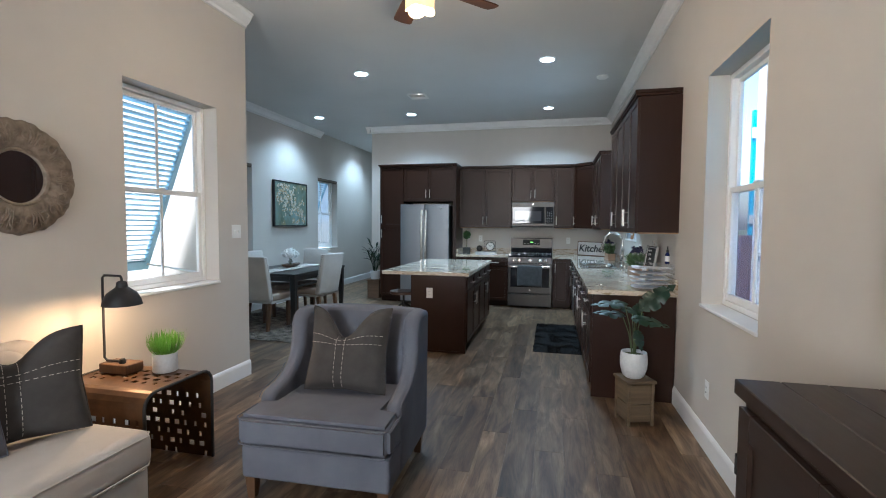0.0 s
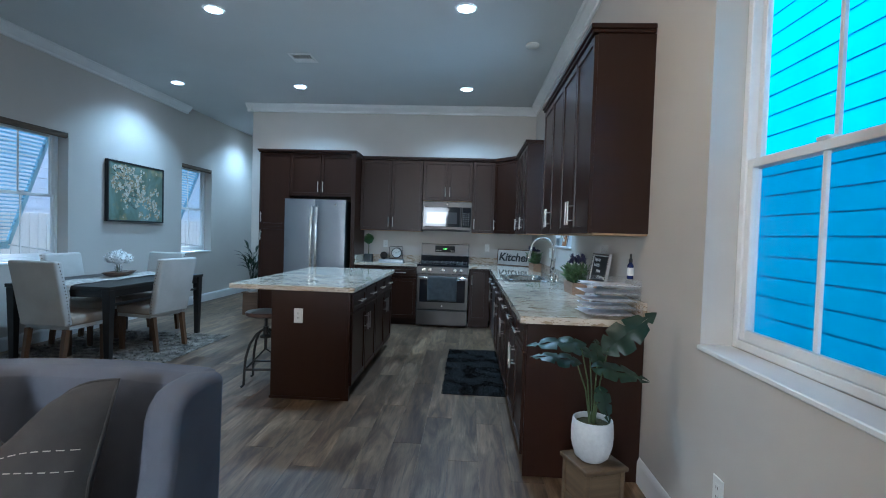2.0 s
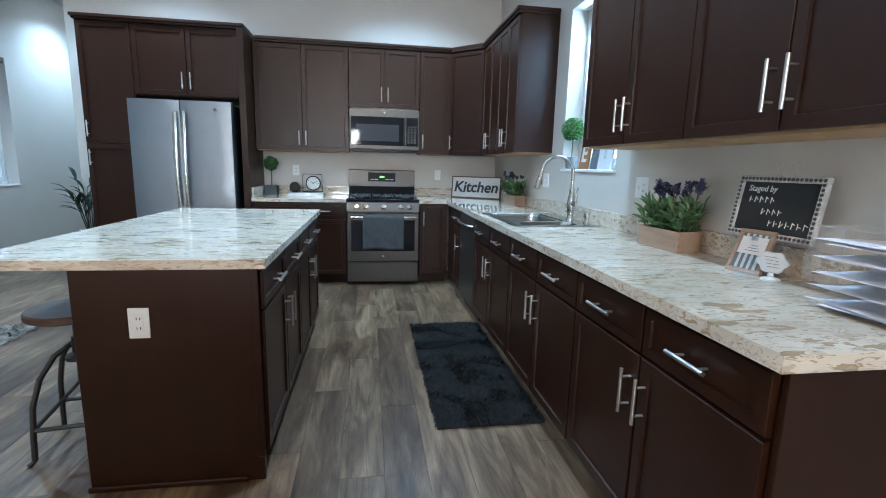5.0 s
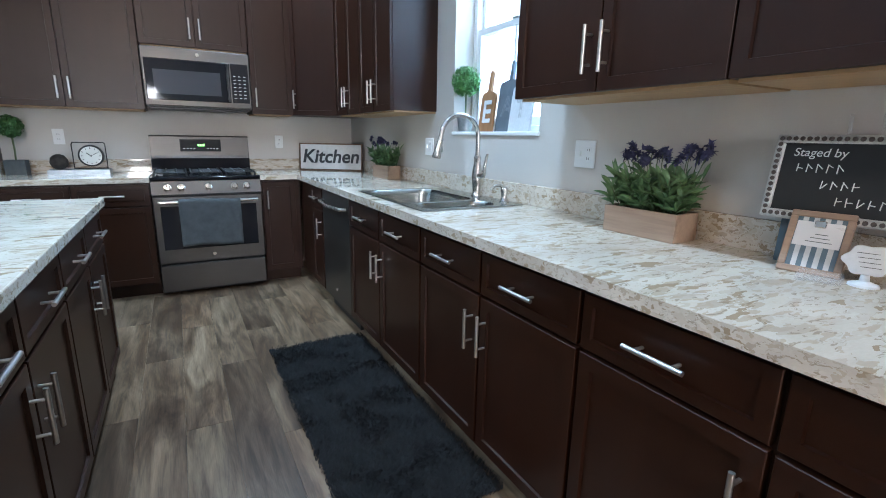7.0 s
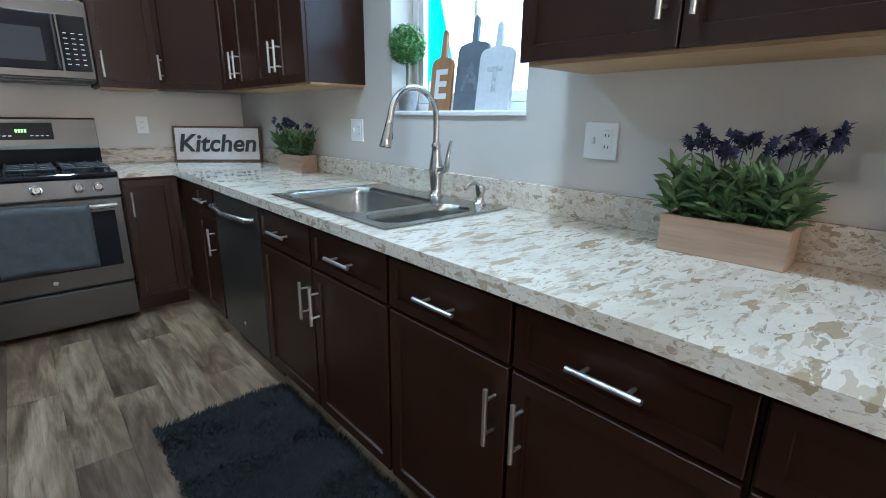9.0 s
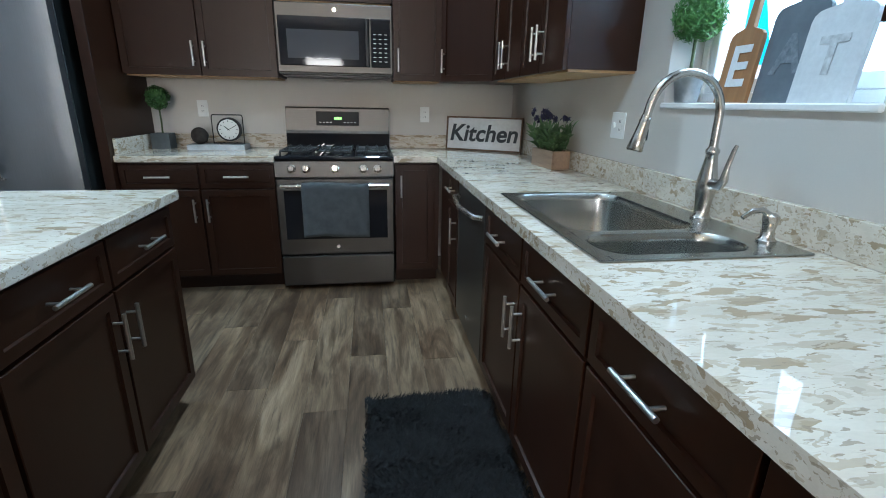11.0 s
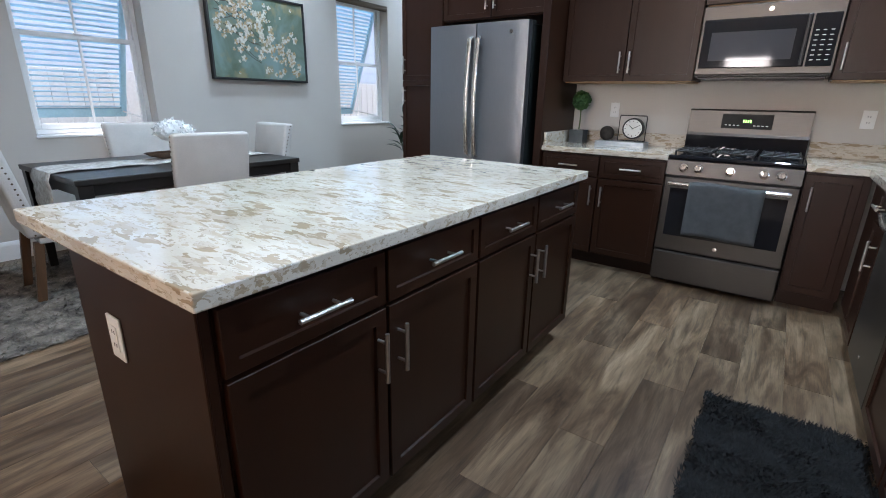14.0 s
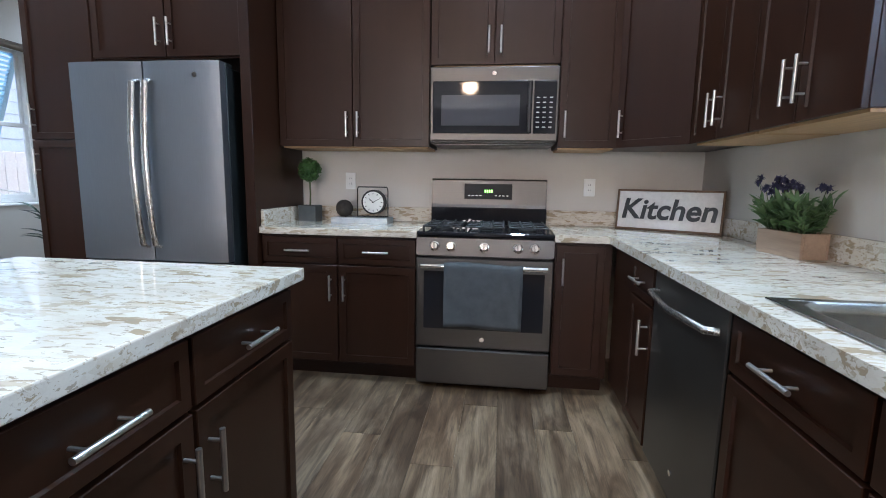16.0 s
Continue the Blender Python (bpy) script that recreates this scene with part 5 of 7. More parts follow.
part("ball", bm, surface("dark_rattan", (0.02, 0.016, 0.013), (0.05, 0.04, 0.032), 40, 0.8, 0, 120, 0.6, 0.003), bl, smooth=True)

# cutting boards on the windowsill
def cutting_board(m, w, h, label, mat, letter, ink, hl=0.10):
    t = thing("cutting_board", m, label, "cutting board", "cutting boards on the sill")
    pts = [(0, 0), (w, 0), (w, h - 0.03)] + [(w - 0.03 + 0.03 * math.cos(radians(a)), h - 0.03 + 0.03 * math.sin(radians(a))) for a in (30, 60, 90)] + [(w / 2 + 0.016, h + 0.008), (w / 2 + 0.012, h + hl - 0.012), (w / 2, h + hl), (w / 2 - 0.012, h + hl - 0.012), (w / 2 - 0.016, h + 0.008)] + [(0.03 + 0.03 * math.cos(radians(a)), h - 0.03 + 0.03 * math.sin(radians(a))) for a in (90, 120, 150)] + [(0, h - 0.03)]
    part("board", extrude_profile(pts, 0, 0.014, "Y"), mat, t)
    text_part(letter, h * (0.78 if letter == "E" else 0.55), t, pose(w / 2, -0.0012, h * 0.48, 90, 0, 0), ink, "painted letter", 0, 0.0008, offset=0.004)
    return t


TAN_WOOD = wood("tan_board_wood", (0.28, 0.13, 0.05), (0.42, 0.22, 0.09), "Z", 0.55)
GREY_PAINT = surface("grey_painted_board", (0.10, 0.12, 0.14), (0.14, 0.165, 0.19), 8, 0.6)
WHITE_PAINT = surface("white_painted_board", (0.62, 0.64, 0.66), (0.70, 0.72, 0.73), 8, 0.5)
FAINT_BLUE = surface("faded_blue_letter_paint", (0.12, 0.145, 0.165), (0.21, 0.235, 0.26), 60, 0.6)
FAINT_WHITE = surface("faded_white_letter_paint", (0.40, 0.41, 0.42), (0.68, 0.70, 0.71), 45, 0.5)
SZ = WIN_K[2] + 0.0015
cutting_board(pose(1.070, 6.715, SZ, 0, 0, -90) @ pose(0, 0, 0, -7, 0, 0), 0.135, 0.22, "tan wooden cutting board with a white letter", TAN_WOOD, "E", WHITE_PAINT, 0.12)
cutting_board(pose(1.090, 6.575, SZ, 0, 0, -90) @ pose(0, 0, 0, -7, 0, 0), 0.18, 0.27, "blue-grey painted cutting board with a letter", GREY_PAINT, "A", FAINT_BLUE, 0.11)
cutting_board(pose(1.064, 6.415, SZ, 0, 0, -90) @ pose(0, 0, 0, -7, 0, 0), 0.175, 0.235, "white painted cutting board with a dark letter", WHITE_PAINT, "T", FAINT_WHITE, 0.10)

# ---- black shag mat ----
SHAG = surface("black_shag", (0.0022, 0.0024, 0.0026), (0.0085, 0.0090, 0.0098), 7, 0.95, 0, 200, 0.4, 0.004)
mt = thing("shag_mat", pose(-0.14, 5.46, 0.001), "black shaggy kitchen mat on the plank floor", "mat")
part("backing", boxes((0.012, 0.012, 0, 0.548, 1.538, 0.006), bevel=0.002), SHAG, mt)
rr = random.Random(11)
verts, faces = [], []
for i in range(24000):
    x, y = rr.uniform(0.0, 0.56), rr.uniform(0.0, 1.55)
    a = 5 * noise.noise((x * 6, y * 6, 0.0)) + rr.uniform(-1.5, 1.5)
    h_ = rr.uniform(0.013, 0.026)
    dx, dy = math.cos(a) * 0.016, math.sin(a) * 0.016
    sx, sy = -math.sin(a) * 0.003, math.cos(a) * 0.003
    k = len(verts)
    verts += [(x - sx, y - sy, 0.004), (x + sx, y + sy, 0.004), (x + dx, y + dy, h_)]
    faces.append((k, k + 1, k + 2))
me = bpy.data.meshes.new("pile")
me.from_pydata(verts, [], faces)
me.materials.append(SHAG)
tagged(part("shag", me, None, mt, "black shaggy pile"), kind="stuff")

# ---- industrial stool ----
SEAT_WOOD = wood("stool_seat_wood", (0.05, 0.024, 0.014), (0.11, 0.058, 0.034), "X", 0.45)
st = thing("bar_stool", pose(-1.72, 5.56, 0, 0, 0, 10), "industrial stool with round wooden seat and black iron legs", "stool")
part("seat", lathe([(0.0, 0.60), (0.165, 0.60), (0.172, 0.606), (0.172, 0.628), (0.165, 0.634), (0.0, 0.634)], 36), SEAT_WOOD, st, smooth=True)
part("screw", tube([(0, 0, 0.30), (0, 0, 0.60)], 0.013, 12), IRON, st, smooth=True)
part("collar", lathe([(0.05, 0.40), (0.05, 0.415), (0.022, 0.43), (0.022, 0.50)], 20), IRON, st, smooth=True)
for k in range(4):
    a = radians(45 + 90 * k)
    c, s_ = math.cos(a), math.sin(a)
    prof = [(0.03, 0.47), (0.09, 0.44), (0.15, 0.36), (0.185, 0.25), (0.195, 0.13), (0.20, 0.02), (0.225, 0.005)]
    part("leg", tube([(r_ * c, r_ * s_, z_) for r_, z_ in prof], 0.011, 8), IRON, st, smooth=True)
for k in range(4):
    a, b = radians(45 + 90 * k), radians(135 + 90 * k)
    part("foot_rail", tube([(0.193 * math.cos(a), 0.193 * math.sin(a), 0.15), (0.193 * math.cos(b), 0.193 * math.sin(b), 0.15)], 0.010, 8), IRON, st)
part("cross_brace", tube([(0.19 * math.cos(radians(45)), 0.19 * math.sin(radians(45)), 0.15), (0, 0, 0.30), (-0.19 * math.cos(radians(45)), -0.19 * math.sin(radians(45)), 0.15)], 0.008, 8), IRON, st)


# ---- dining area ----
CREAM = surface("cream_leather", (0.50, 0.47, 0.43), (0.60, 0.57, 0.53), 4, 0.5, 0, 160, 0.25, 0.001)
TAN_SEAT = surface("beige_seat_linen", (0.36, 0.29, 0.23), (0.44, 0.36, 0.29), 5, 0.85, 0, 260, 0.4, 0.001)
LEG_WOOD = wood("chair_leg_wood", (0.085, 0.042, 0.020), (0.16, 0.085, 0.042), "Z", 0.45)
TABLE_WOOD = wood("black_brown_table_wood", (0.012, 0.010, 0.009), (0.030, 0.024, 0.020), "Y", 0.35)
BRASS = plain("antique_nailhead", (0.12, 0.09, 0.06), 0.35, 0.9)
RUG_MAT = surface("mottled_rug", (0.030, 0.022, 0.016), (0.40, 0.345, 0.285), 9, 0.95, 0, 60, 0.5, 0.004, (1, 1, 1), "World", 0.45)
rug = thing("area_rug", pose(-4.6, 5.13, 0.001), "mottled brown and cream shaggy rug under the dining table", "rug")
part("backing", boxes((0.02, 0.02, 0, 1.68, 2.08, 0.008), bevel=0.002), RUG_MAT, rug)
rr = random.Random(21)
verts, faces = [], []
for i in range(9000):
    x, y = rr.uniform(0, 1.70), rr.uniform(0, 2.10)
    a = rr.uniform(0, 6.28)
    ln, wd, h_ = rr.uniform(0.02, 0.045), rr.uniform(0.006, 0.012), rr.uniform(0.012, 0.028)
    c, s_ = math.cos(a), math.sin(a)
    k = len(verts)
    verts += [(x - s_ * wd, y + c * wd, 0.006), (x + s_ * wd, y - c * wd, 0.006), (x + c * ln, y + s_ * ln, h_)]
    faces.append((k, k + 1, k + 2))
me = bpy.data.meshes.new("pile")
me.from_pydata(verts, [], faces)
me.materials.append(RUG_MAT)
tagged(part("shag", me, None, rug, "mottled shaggy pile"), kind="stuff")

tb = thing("dining_table", pose(-3.85, 6.535, 0.012), "black-brown wooden dining table with tapered legs", "table")
TL, TW2 = 0.785, 0.525
part("tabletop", boxes((-TW2, -TL, 0.715, TW2, TL, 0.75), bevel=0.004), TABLE_WOOD, tb)
for sx in (-1, 1):
    part("apron", boxes((sx * (TW2 - 0.04) - 0.012, -TL + 0.09, 0.645, sx * (TW2 - 0.04) + 0.012, TL - 0.09, 0.715)), TABLE_WOOD, tb)
    part("side_rail", boxes((sx * (TW2 - 0.045) - 0.01, -TL + 0.09, 0.555, sx * (TW2 - 0.045) + 0.01, TL - 0.09, 0.58)), TABLE_WOOD, tb)
    for sy in (-1, 1):
        bm = bmesh.new()
        box(bm, sx * (TW2 - 0.045) - 0.04, sy * (TL - 0.05) - 0.04, 0.0, sx * (TW2 - 0.045) + 0.04, sy * (TL - 0.05) + 0.04, 0.715, bevel=0.004)
        for v_ in bm.verts:
            f_ = 0.62 + 0.38 * min(1, v_.co.z / 0.6)
            v_.co.x = sx * (TW2 - 0.045) + (v_.co.x - sx * (TW2 - 0.045)) * f_
            v_.co.y = sy * (TL - 0.05) + (v_.co.y - sy * (TL - 0.05)) * f_
        part("leg", bm, TABLE_WOOD, tb)
for sy in (-1, 1):
    part("apron", boxes((-TW2 + 0.09, sy * (TL - 0.04) - 0.012, 0.645, TW2 - 0.09, sy * (TL - 0.04) + 0.012, 0.715)), TABLE_WOOD, tb)
RUNNER = surface("woven_runner", (0.34, 0.30, 0.26), (0.66, 0.64, 0.60), 26, 0.9, 0, 120, 0.5, 0.002)
bm = bmesh.new()
prof = [(-0.80 - 0.004 * i % 0.01, 0.50 + 0.03 * i) for i in range(8)] + [(-0.79, 0.752), (-0.76, 0.758)] + [(-0.76 + 1.5 * i / 22, 0.757 + 0.004 * math.sin(i * 1.3)) for i in range(1, 23)]
g0 = [[bm.verts.new((-0.17 + 0.34 * u / 6, y_, z_ + 0.003 * math.sin(u * 2.1 + y_ * 9))) for u in range(7)] for y_, z_ in prof]
for p0, p1 in zip(g0, g0[1:]):
    for u in range(6):
        bm.faces.new((p0[u], p0[u + 1], p1[u + 1], p1[u]))
rn = tagged(part("table_runner", bm, RUNNER, None, "", pose(-3.87, 6.535, 0.012), True), "woven cream and grey table runner hanging over the table's end", "table runner")
sol = rn.modifiers.new("thick", "SOLIDIFY")
sol.thickness, sol.offset = 0.004, 1.0
bw = thing("wooden_bowl", pose(-3.90, 6.62, 0.778), "long shallow wooden dough bowl on the runner", "bowl")
bm = bmesh.new()
rings = []
for k_, (sc, z_) in enumerate(((0.5, 0.0), (0.8, 0.018), (1.0, 0.048), (0.95, 0.048), (0.75, 0.022), (0.4, 0.008))):
    rings.append([bm.verts.new((0.085 * sc * math.cos(2 * math.pi * i / 28), 0.25 * sc * math.sin(2 * math.pi * i / 28), z_)) for i in range(28)])
for a, b in zip(rings, rings[1:]):
    for i in range(28):
        bm.faces.new((a[i], a[(i + 1) % 28], b[(i + 1) % 28], b[i]))
bm.faces.new(rings[0][::-1])
bm.faces.new(rings[-1])
part("bowl", bm, LEG_WOOD, bw, smooth=True)
PETAL = surface("white_petal", (0.80, 0.80, 0.78), (0.88, 0.88, 0.86), 20, 0.7)
fl = thing("flower_vase", pose(-3.90, 6.60, 0.788), "white hydrangeas in a small clear glass vase", "flowers")
part("vase", lathe([(0.035, 0.0), (0.038, 0.005), (0.038, 0.10), (0.035, 0.10), (0.034, 0.008)], 20, False), ACRYLIC, fl, smooth=True)
for a in range(5):
    part("stem", tube([(0.01 * math.cos(a * 1.3), 0.01 * math.sin(a * 1.3), 0.01), (0.02 * math.cos(a * 1.3), 0.02 * math.sin(a * 1.3), 0.16)], 0.003, 6), STEM, fl)
rr = random.Random(31)
for cx, cy, cz, cr in ((0, 0, 0.205, 0.08), (-0.055, 0.07, 0.195, 0.068), (0.055, -0.075, 0.19, 0.072), (0.03, 0.09, 0.18, 0.06), (-0.04, -0.06, 0.19, 0.062)):
    bm = bmesh.new()
    bmesh.ops.create_icosphere(bm, subdivisions=2, radius=cr * 0.93, matrix=Matrix.Translation((cx, cy, cz)))
    for i in range(150):
        d = sphere_dir(rr)
        d.z = max(d.z, -0.3)
        q = Vector((cx, cy, cz)) + d * cr * rr.uniform(0.8, 1.0)
        leaf(bm, q - d * 0.01, q + (d * 0.4 + sphere_dir(rr)).normalized() * 0.022, 0.022, d, 0.1, 2)
    part("bloom", bm, PETAL, fl)


def dining_chair():
    t = thing("dining_chair", pose(0, 0, 0), "cream upholstered dining chair with nailhead trim and wooden legs", "chair", "chairs round the table")
    # back: slightly raked, its outer face looks to -y
    bm = bmesh.new()
    box(bm, -0.235, -0.255, 0.40, 0.235, -0.17, 1.0, bevel=0.022, seg=3)
    for v_ in bm.verts:
        h_ = (v_.co.z - 0.40) / 0.6
        v_.co.y -= 0.115 * h_ ** 1.6
        v_.co.x *= 1.0 + 0.03 * h_
        v_.co.y += 0.012 * math.cos(v_.co.x / 0.235 * 1.5)
    bk = part("backrest", bm, CREAM, t, "cream leather back", smooth=True)
    nail = mesh_of(lathe([(0.006, 0.0), (0.0045, 0.003), (0.0, 0.0045)], 8), BRASS, True)
    for i in range(19):
        h_ = i / 18
        y_ = -0.2 - 0.115 * h_ ** 1.6
        for sx in (-1, 1):
            part("nailhead", nail, None, bk, m=pose(sx * (0.2345 * (1 + 0.03 * h_) + 0.0005), y_ - 0.012, 0.42 + 0.56 * h_, 0, sx * 90, 0))
    part("seat", boxes((-0.235, -0.20, 0.39, 0.235, 0.25, 0.49), bevel=0.03, seg=3), TAN_SEAT, t, "beige linen seat", smooth=True)
    part("seat_frame", boxes((-0.225, -0.20, 0.36, 0.225, 0.235, 0.395), bevel=0.004), CREAM, t)
    for sx in (-1, 1):
        for y_, lean in ((-0.20, -0.05), (0.20, 0.0)):
            bm = bmesh.new()
            box(bm, sx * 0.195 - 0.024, y_ - 0.024, 0.0, sx * 0.195 + 0.024, y_ + 0.024, 0.37, bevel=0.003)
            for v_ in bm.verts:
                f_ = 1 - v_.co.z / 0.37
                v_.co.y += lean * f_
                v_.co.x = sx * 0.195 + (v_.co.x - sx * 0.195) * (1 - 0.35 * f_)
            part("leg", bm, LEG_WOOD, t, "brown wooden leg")
    return t


chair = dining_chair()
RZ = 0.013
chair.matrix_basis = pose(-3.78, 5.80, RZ, 0, 0, -4)
copy_thing(chair, pose(-3.44, 6.53, RZ, 0, 0, 80))
copy_thing(chair, pose(-4.28, 6.62, RZ, 0, 0, -90))
copy_thing(chair, pose(-3.95, 7.21, RZ, 0, 0, 178))

# framed flower painting
pc = thing("framed_painting", pose(XD + 0.002, 7.45, 1.40, 0, 0, 90), "framed painting of white blossoms on green", "painting")
PWD, PHT = 1.13, 0.825
m_, n_, l_, p_ = tree("blossom_canvas")
v_ = coords(n_, l_, (1, 1, 1))
bg = ramp(n_, l_, noise_tex(n_, l_, v_, 2.2, 4, 0.6, 0.6), [(0.32, (0.09, 0.12, 0.075)), (0.5, (0.15, 0.21, 0.17)), (0.68, (0.22, 0.32, 0.31))])
gold = ramp(n_, l_, noise_tex(n_, l_, v_, 5.0, 3), [(0.55, (0, 0, 0)), (0.68, (0.7, 0.7, 0.7))])
l_.new(blend(n_, l_, gold, bg, (0.30, 0.25, 0.12)), p_.inputs["Base Color"])
p_.inputs["Roughness"].default_value = 0.7
bump(n_, l_, p_, noise_tex(n_, l_, v_, 60, 3), 0.4, 0.002)
part("canvas", boxes((0.02, -0.038, 0.02, PWD - 0.02, -0.004, PHT - 0.02)), m_, pc, "green canvas with branches")
part("frame", boxes((0, -0.05, 0, PWD, 0, 0.022), (0, -0.05, PHT - 0.022, PWD, 0, PHT), (0, -0.05, 0.022, 0.022, 0, PHT - 0.022), (PWD - 0.022, -0.05, 0.022, PWD, 0, PHT - 0.022), bevel=0.002), INK, pc, "thin black frame")
BLOSSOM = surface("painted_blossom", (0.50, 0.47, 0.38), (0.66, 0.63, 0.54), 14, 0.7)
BLOSSOM_TAN = surface("painted_blossom_tan", (0.34, 0.24, 0.12), (0.46, 0.36, 0.22), 14, 0.7)
TWIG = plain("painted_twig", (0.07, 0.05, 0.03), 0.8)
rr = random.Random(41)
bw_, bt_, tw_ = bmesh.new(), bmesh.new(), bmesh.new()
for i in range(230):
    u, w_ = rr.uniform(0.0, 1.0), rr.gauss(0, 0.21)
    cx, cz = 0.08 + 0.95 * u, 0.72 - 0.58 * u + w_ + 0.05
    if not (0.06 < cx < PWD - 0.06 and 0.06 < cz < PHT - 0.06) or (cx > 0.7 and cz > 0.45 and rr.random() < 0.75):
        continue
    sz = rr.uniform(0.016, 0.040)
    for k_ in range(5):
        a = k_ * 1.257 + rr.uniform(-0.3, 0.3)
        b_ = bw_ if rr.random() < 0.62 else bt_
        q = Vector((cx, -0.0392 - rr.uniform(0, 0.002), cz))
        leaf(b_, q, q + Vector((math.cos(a) * sz, -0.003, math.sin(a) * sz)), sz * 0.8, (0, -1, 0), 0.1, 3)
for i in range(16):
    x0, z0 = rr.uniform(0.05, 0.5), rr.uniform(0.3, 0.75)
    a = rr.uniform(-1.0, 0.1)
    pts = [(x0 + 0.06 * j * math.cos(a + 0.06 * j), -0.0388, max(0.04, min(PHT - 0.04, z0 + 0.06 * j * math.sin(a + 0.06 * j)))) for j in range(6)]
    tube([p3 for p3 in pts if p3[0] < PWD - 0.05], 0.0028, 5, tw_)
part("blossoms_white", bw_, BLOSSOM, pc)["kind"] = "stuff"
part("blossoms_tan", bt_, BLOSSOM_TAN, pc)["kind"] = "stuff"
part("twigs", tw_, TWIG, pc)["kind"] = "stuff"

# rolled bamboo shades at the dining windows
BAMBOO = wood("bamboo_shade", (0.10, 0.07, 0.045), (0.20, 0.15, 0.10), "Y", 0.7)
for hole in (WIN_A, WIN_2):
    sh = thing("window_shade", pose(XD - 0.03, hole[0], hole[3]), "rolled brown woven shade at the head of the window", "blind", "window shades")
    part("roll", tube([(0, 0.006, -0.035), (0, hole[1] - hole[0] - 0.006, -0.035)], 0.03, 14), BAMBOO, sh, smooth=True)
    part("headrail", boxes((-0.03, 0.004, -0.02, 0.032, hole[1] - hole[0] - 0.004, -0.002), bevel=0.002), BAMBOO, sh)

# plant by the passage
hp = thing("plant_stand", pose(-3.36, 8.80, 0), "square rustic wooden plant stand beside the pantry", "plant stand")
part("box", boxes((-0.12, -0.12, 0.0, 0.12, 0.12, 0.34), bevel=0.006), RUSTIC, hp)
part("top", boxes((-0.135, -0.135, 0.34, 0.135, 0.135, 0.362), bevel=0.005), RUSTIC, hp)
pt = thing("potted_plant", pose(-3.36, 8.80, 0.362), "dark spiky leafed plant in a white pot", "plant")
part("pot", lathe([(0.075, 0), (0.09, 0.02), (0.10, 0.17), (0.092, 0.17), (0.088, 0.15)], 24, False), WHITE_POT, pt, smooth=True)
part("soil", lathe([(0.089, 0.15), (0.0, 0.155)], 18, False), SOIL, pt)
rr = random.Random(51)
for i in range(15):
    a = rr.uniform(0, 6.28)
    top = Vector((math.cos(a) * rr.uniform(0.04, 0.22), math.sin(a) * rr.uniform(0.04, 0.18), rr.uniform(0.38, 0.72)))
    bm = bmesh.new()
    base = Vector((0.03 * math.cos(a), 0.03 * math.sin(a), 0.15))
    tube([base, base.lerp(top, 0.5) + Vector((0, 0, 0.05)), top], [0.005, 0.004, 0.002], 6, bm)
    for j in range(3):
        q = base.lerp(top, 0.5 + 0.22 * j)
        leaf(bm, q, q + Vector((math.cos(a + rr.uniform(-1.4, 1.4)) * 0.15, math.sin(a + rr.uniform(-1.4, 1.4)) * 0.12, rr.uniform(0.03, 0.16))), 0.045, (0, 0, 1), 0.15, 4)
    part("frond", bm, MONSTERA, pt)

# ---- living room ----
CRATE = wood("crate_wood", (0.085, 0.055, 0.028), (0.19, 0.13, 0.07), "X", 0.7)
ps = thing("plant_stand", pose(0.667, 3.725, 0, 0, 0, 19.4), "weathered wooden crate stand under the monstera", "plant stand")
for i in range(4):
    a = 90 * i
    part("board", boxes((-0.093, -0.093, 0.03, 0.093, -0.081, 0.155), bevel=0.003), CRATE, ps, m=pose(0, 0, 0, 0, 0, a))
    part("board", boxes((-0.093, -0.093, 0.160, 0.093, -0.081, 0.30), bevel=0.003), CRATE, ps, m=pose(0, 0, 0, 0, 0, a))
    part("corner_post", boxes((-0.101, -0.101, 0.0, -0.078, -0.078, 0.31), bevel=0.003), CRATE, ps, m=pose(0, 0, 0, 0, 0, a))
part("top", boxes((-0.112, -0.112, 0.31, 0.112, 0.112, 0.332), bevel=0.006, seg=2), CRATE, ps)
mp_ = thing("monstera_plant", pose(0.657, 3.725, 0.3325), "artificial monstera plant in a white textured ceramic pot", "plant")
pot = part("pot", lathe([(0.0, 0.0), (0.055, 0.0), (0.077, 0.02), (0.094, 0.08), (0.096, 0.14), (0.091, 0.185), (0.089, 0.19), (0.083, 0.19), (0.081, 0.165)], 32), WHITE_POT, mp_, smooth=True)
bm = bmesh.new()
for k_ in range(34):
    a = 2 * math.pi * k_ / 34
    for j in range(3):
        z0 = 0.045 + 0.026 * j
        rr_ = (0.0830, 0.0895, 0.0933)[j]
        tube([(rr_ * math.cos(a), rr_ * math.sin(a), z0), ((rr_ + (0.0066, 0.0034, 0.0008)[j]) * math.cos(a + 0.08), (rr_ + (0.0066, 0.0034, 0.0008)[j]) * math.sin(a + 0.08), z0 + 0.02)], 0.0018, 4, bm)
tagged(part("relief", bm, WHITE_POT, pot), kind="stuff")
part("soil", lathe([(0.082, 0.165), (0.0, 0.172)], 20, False), SOIL, mp_)


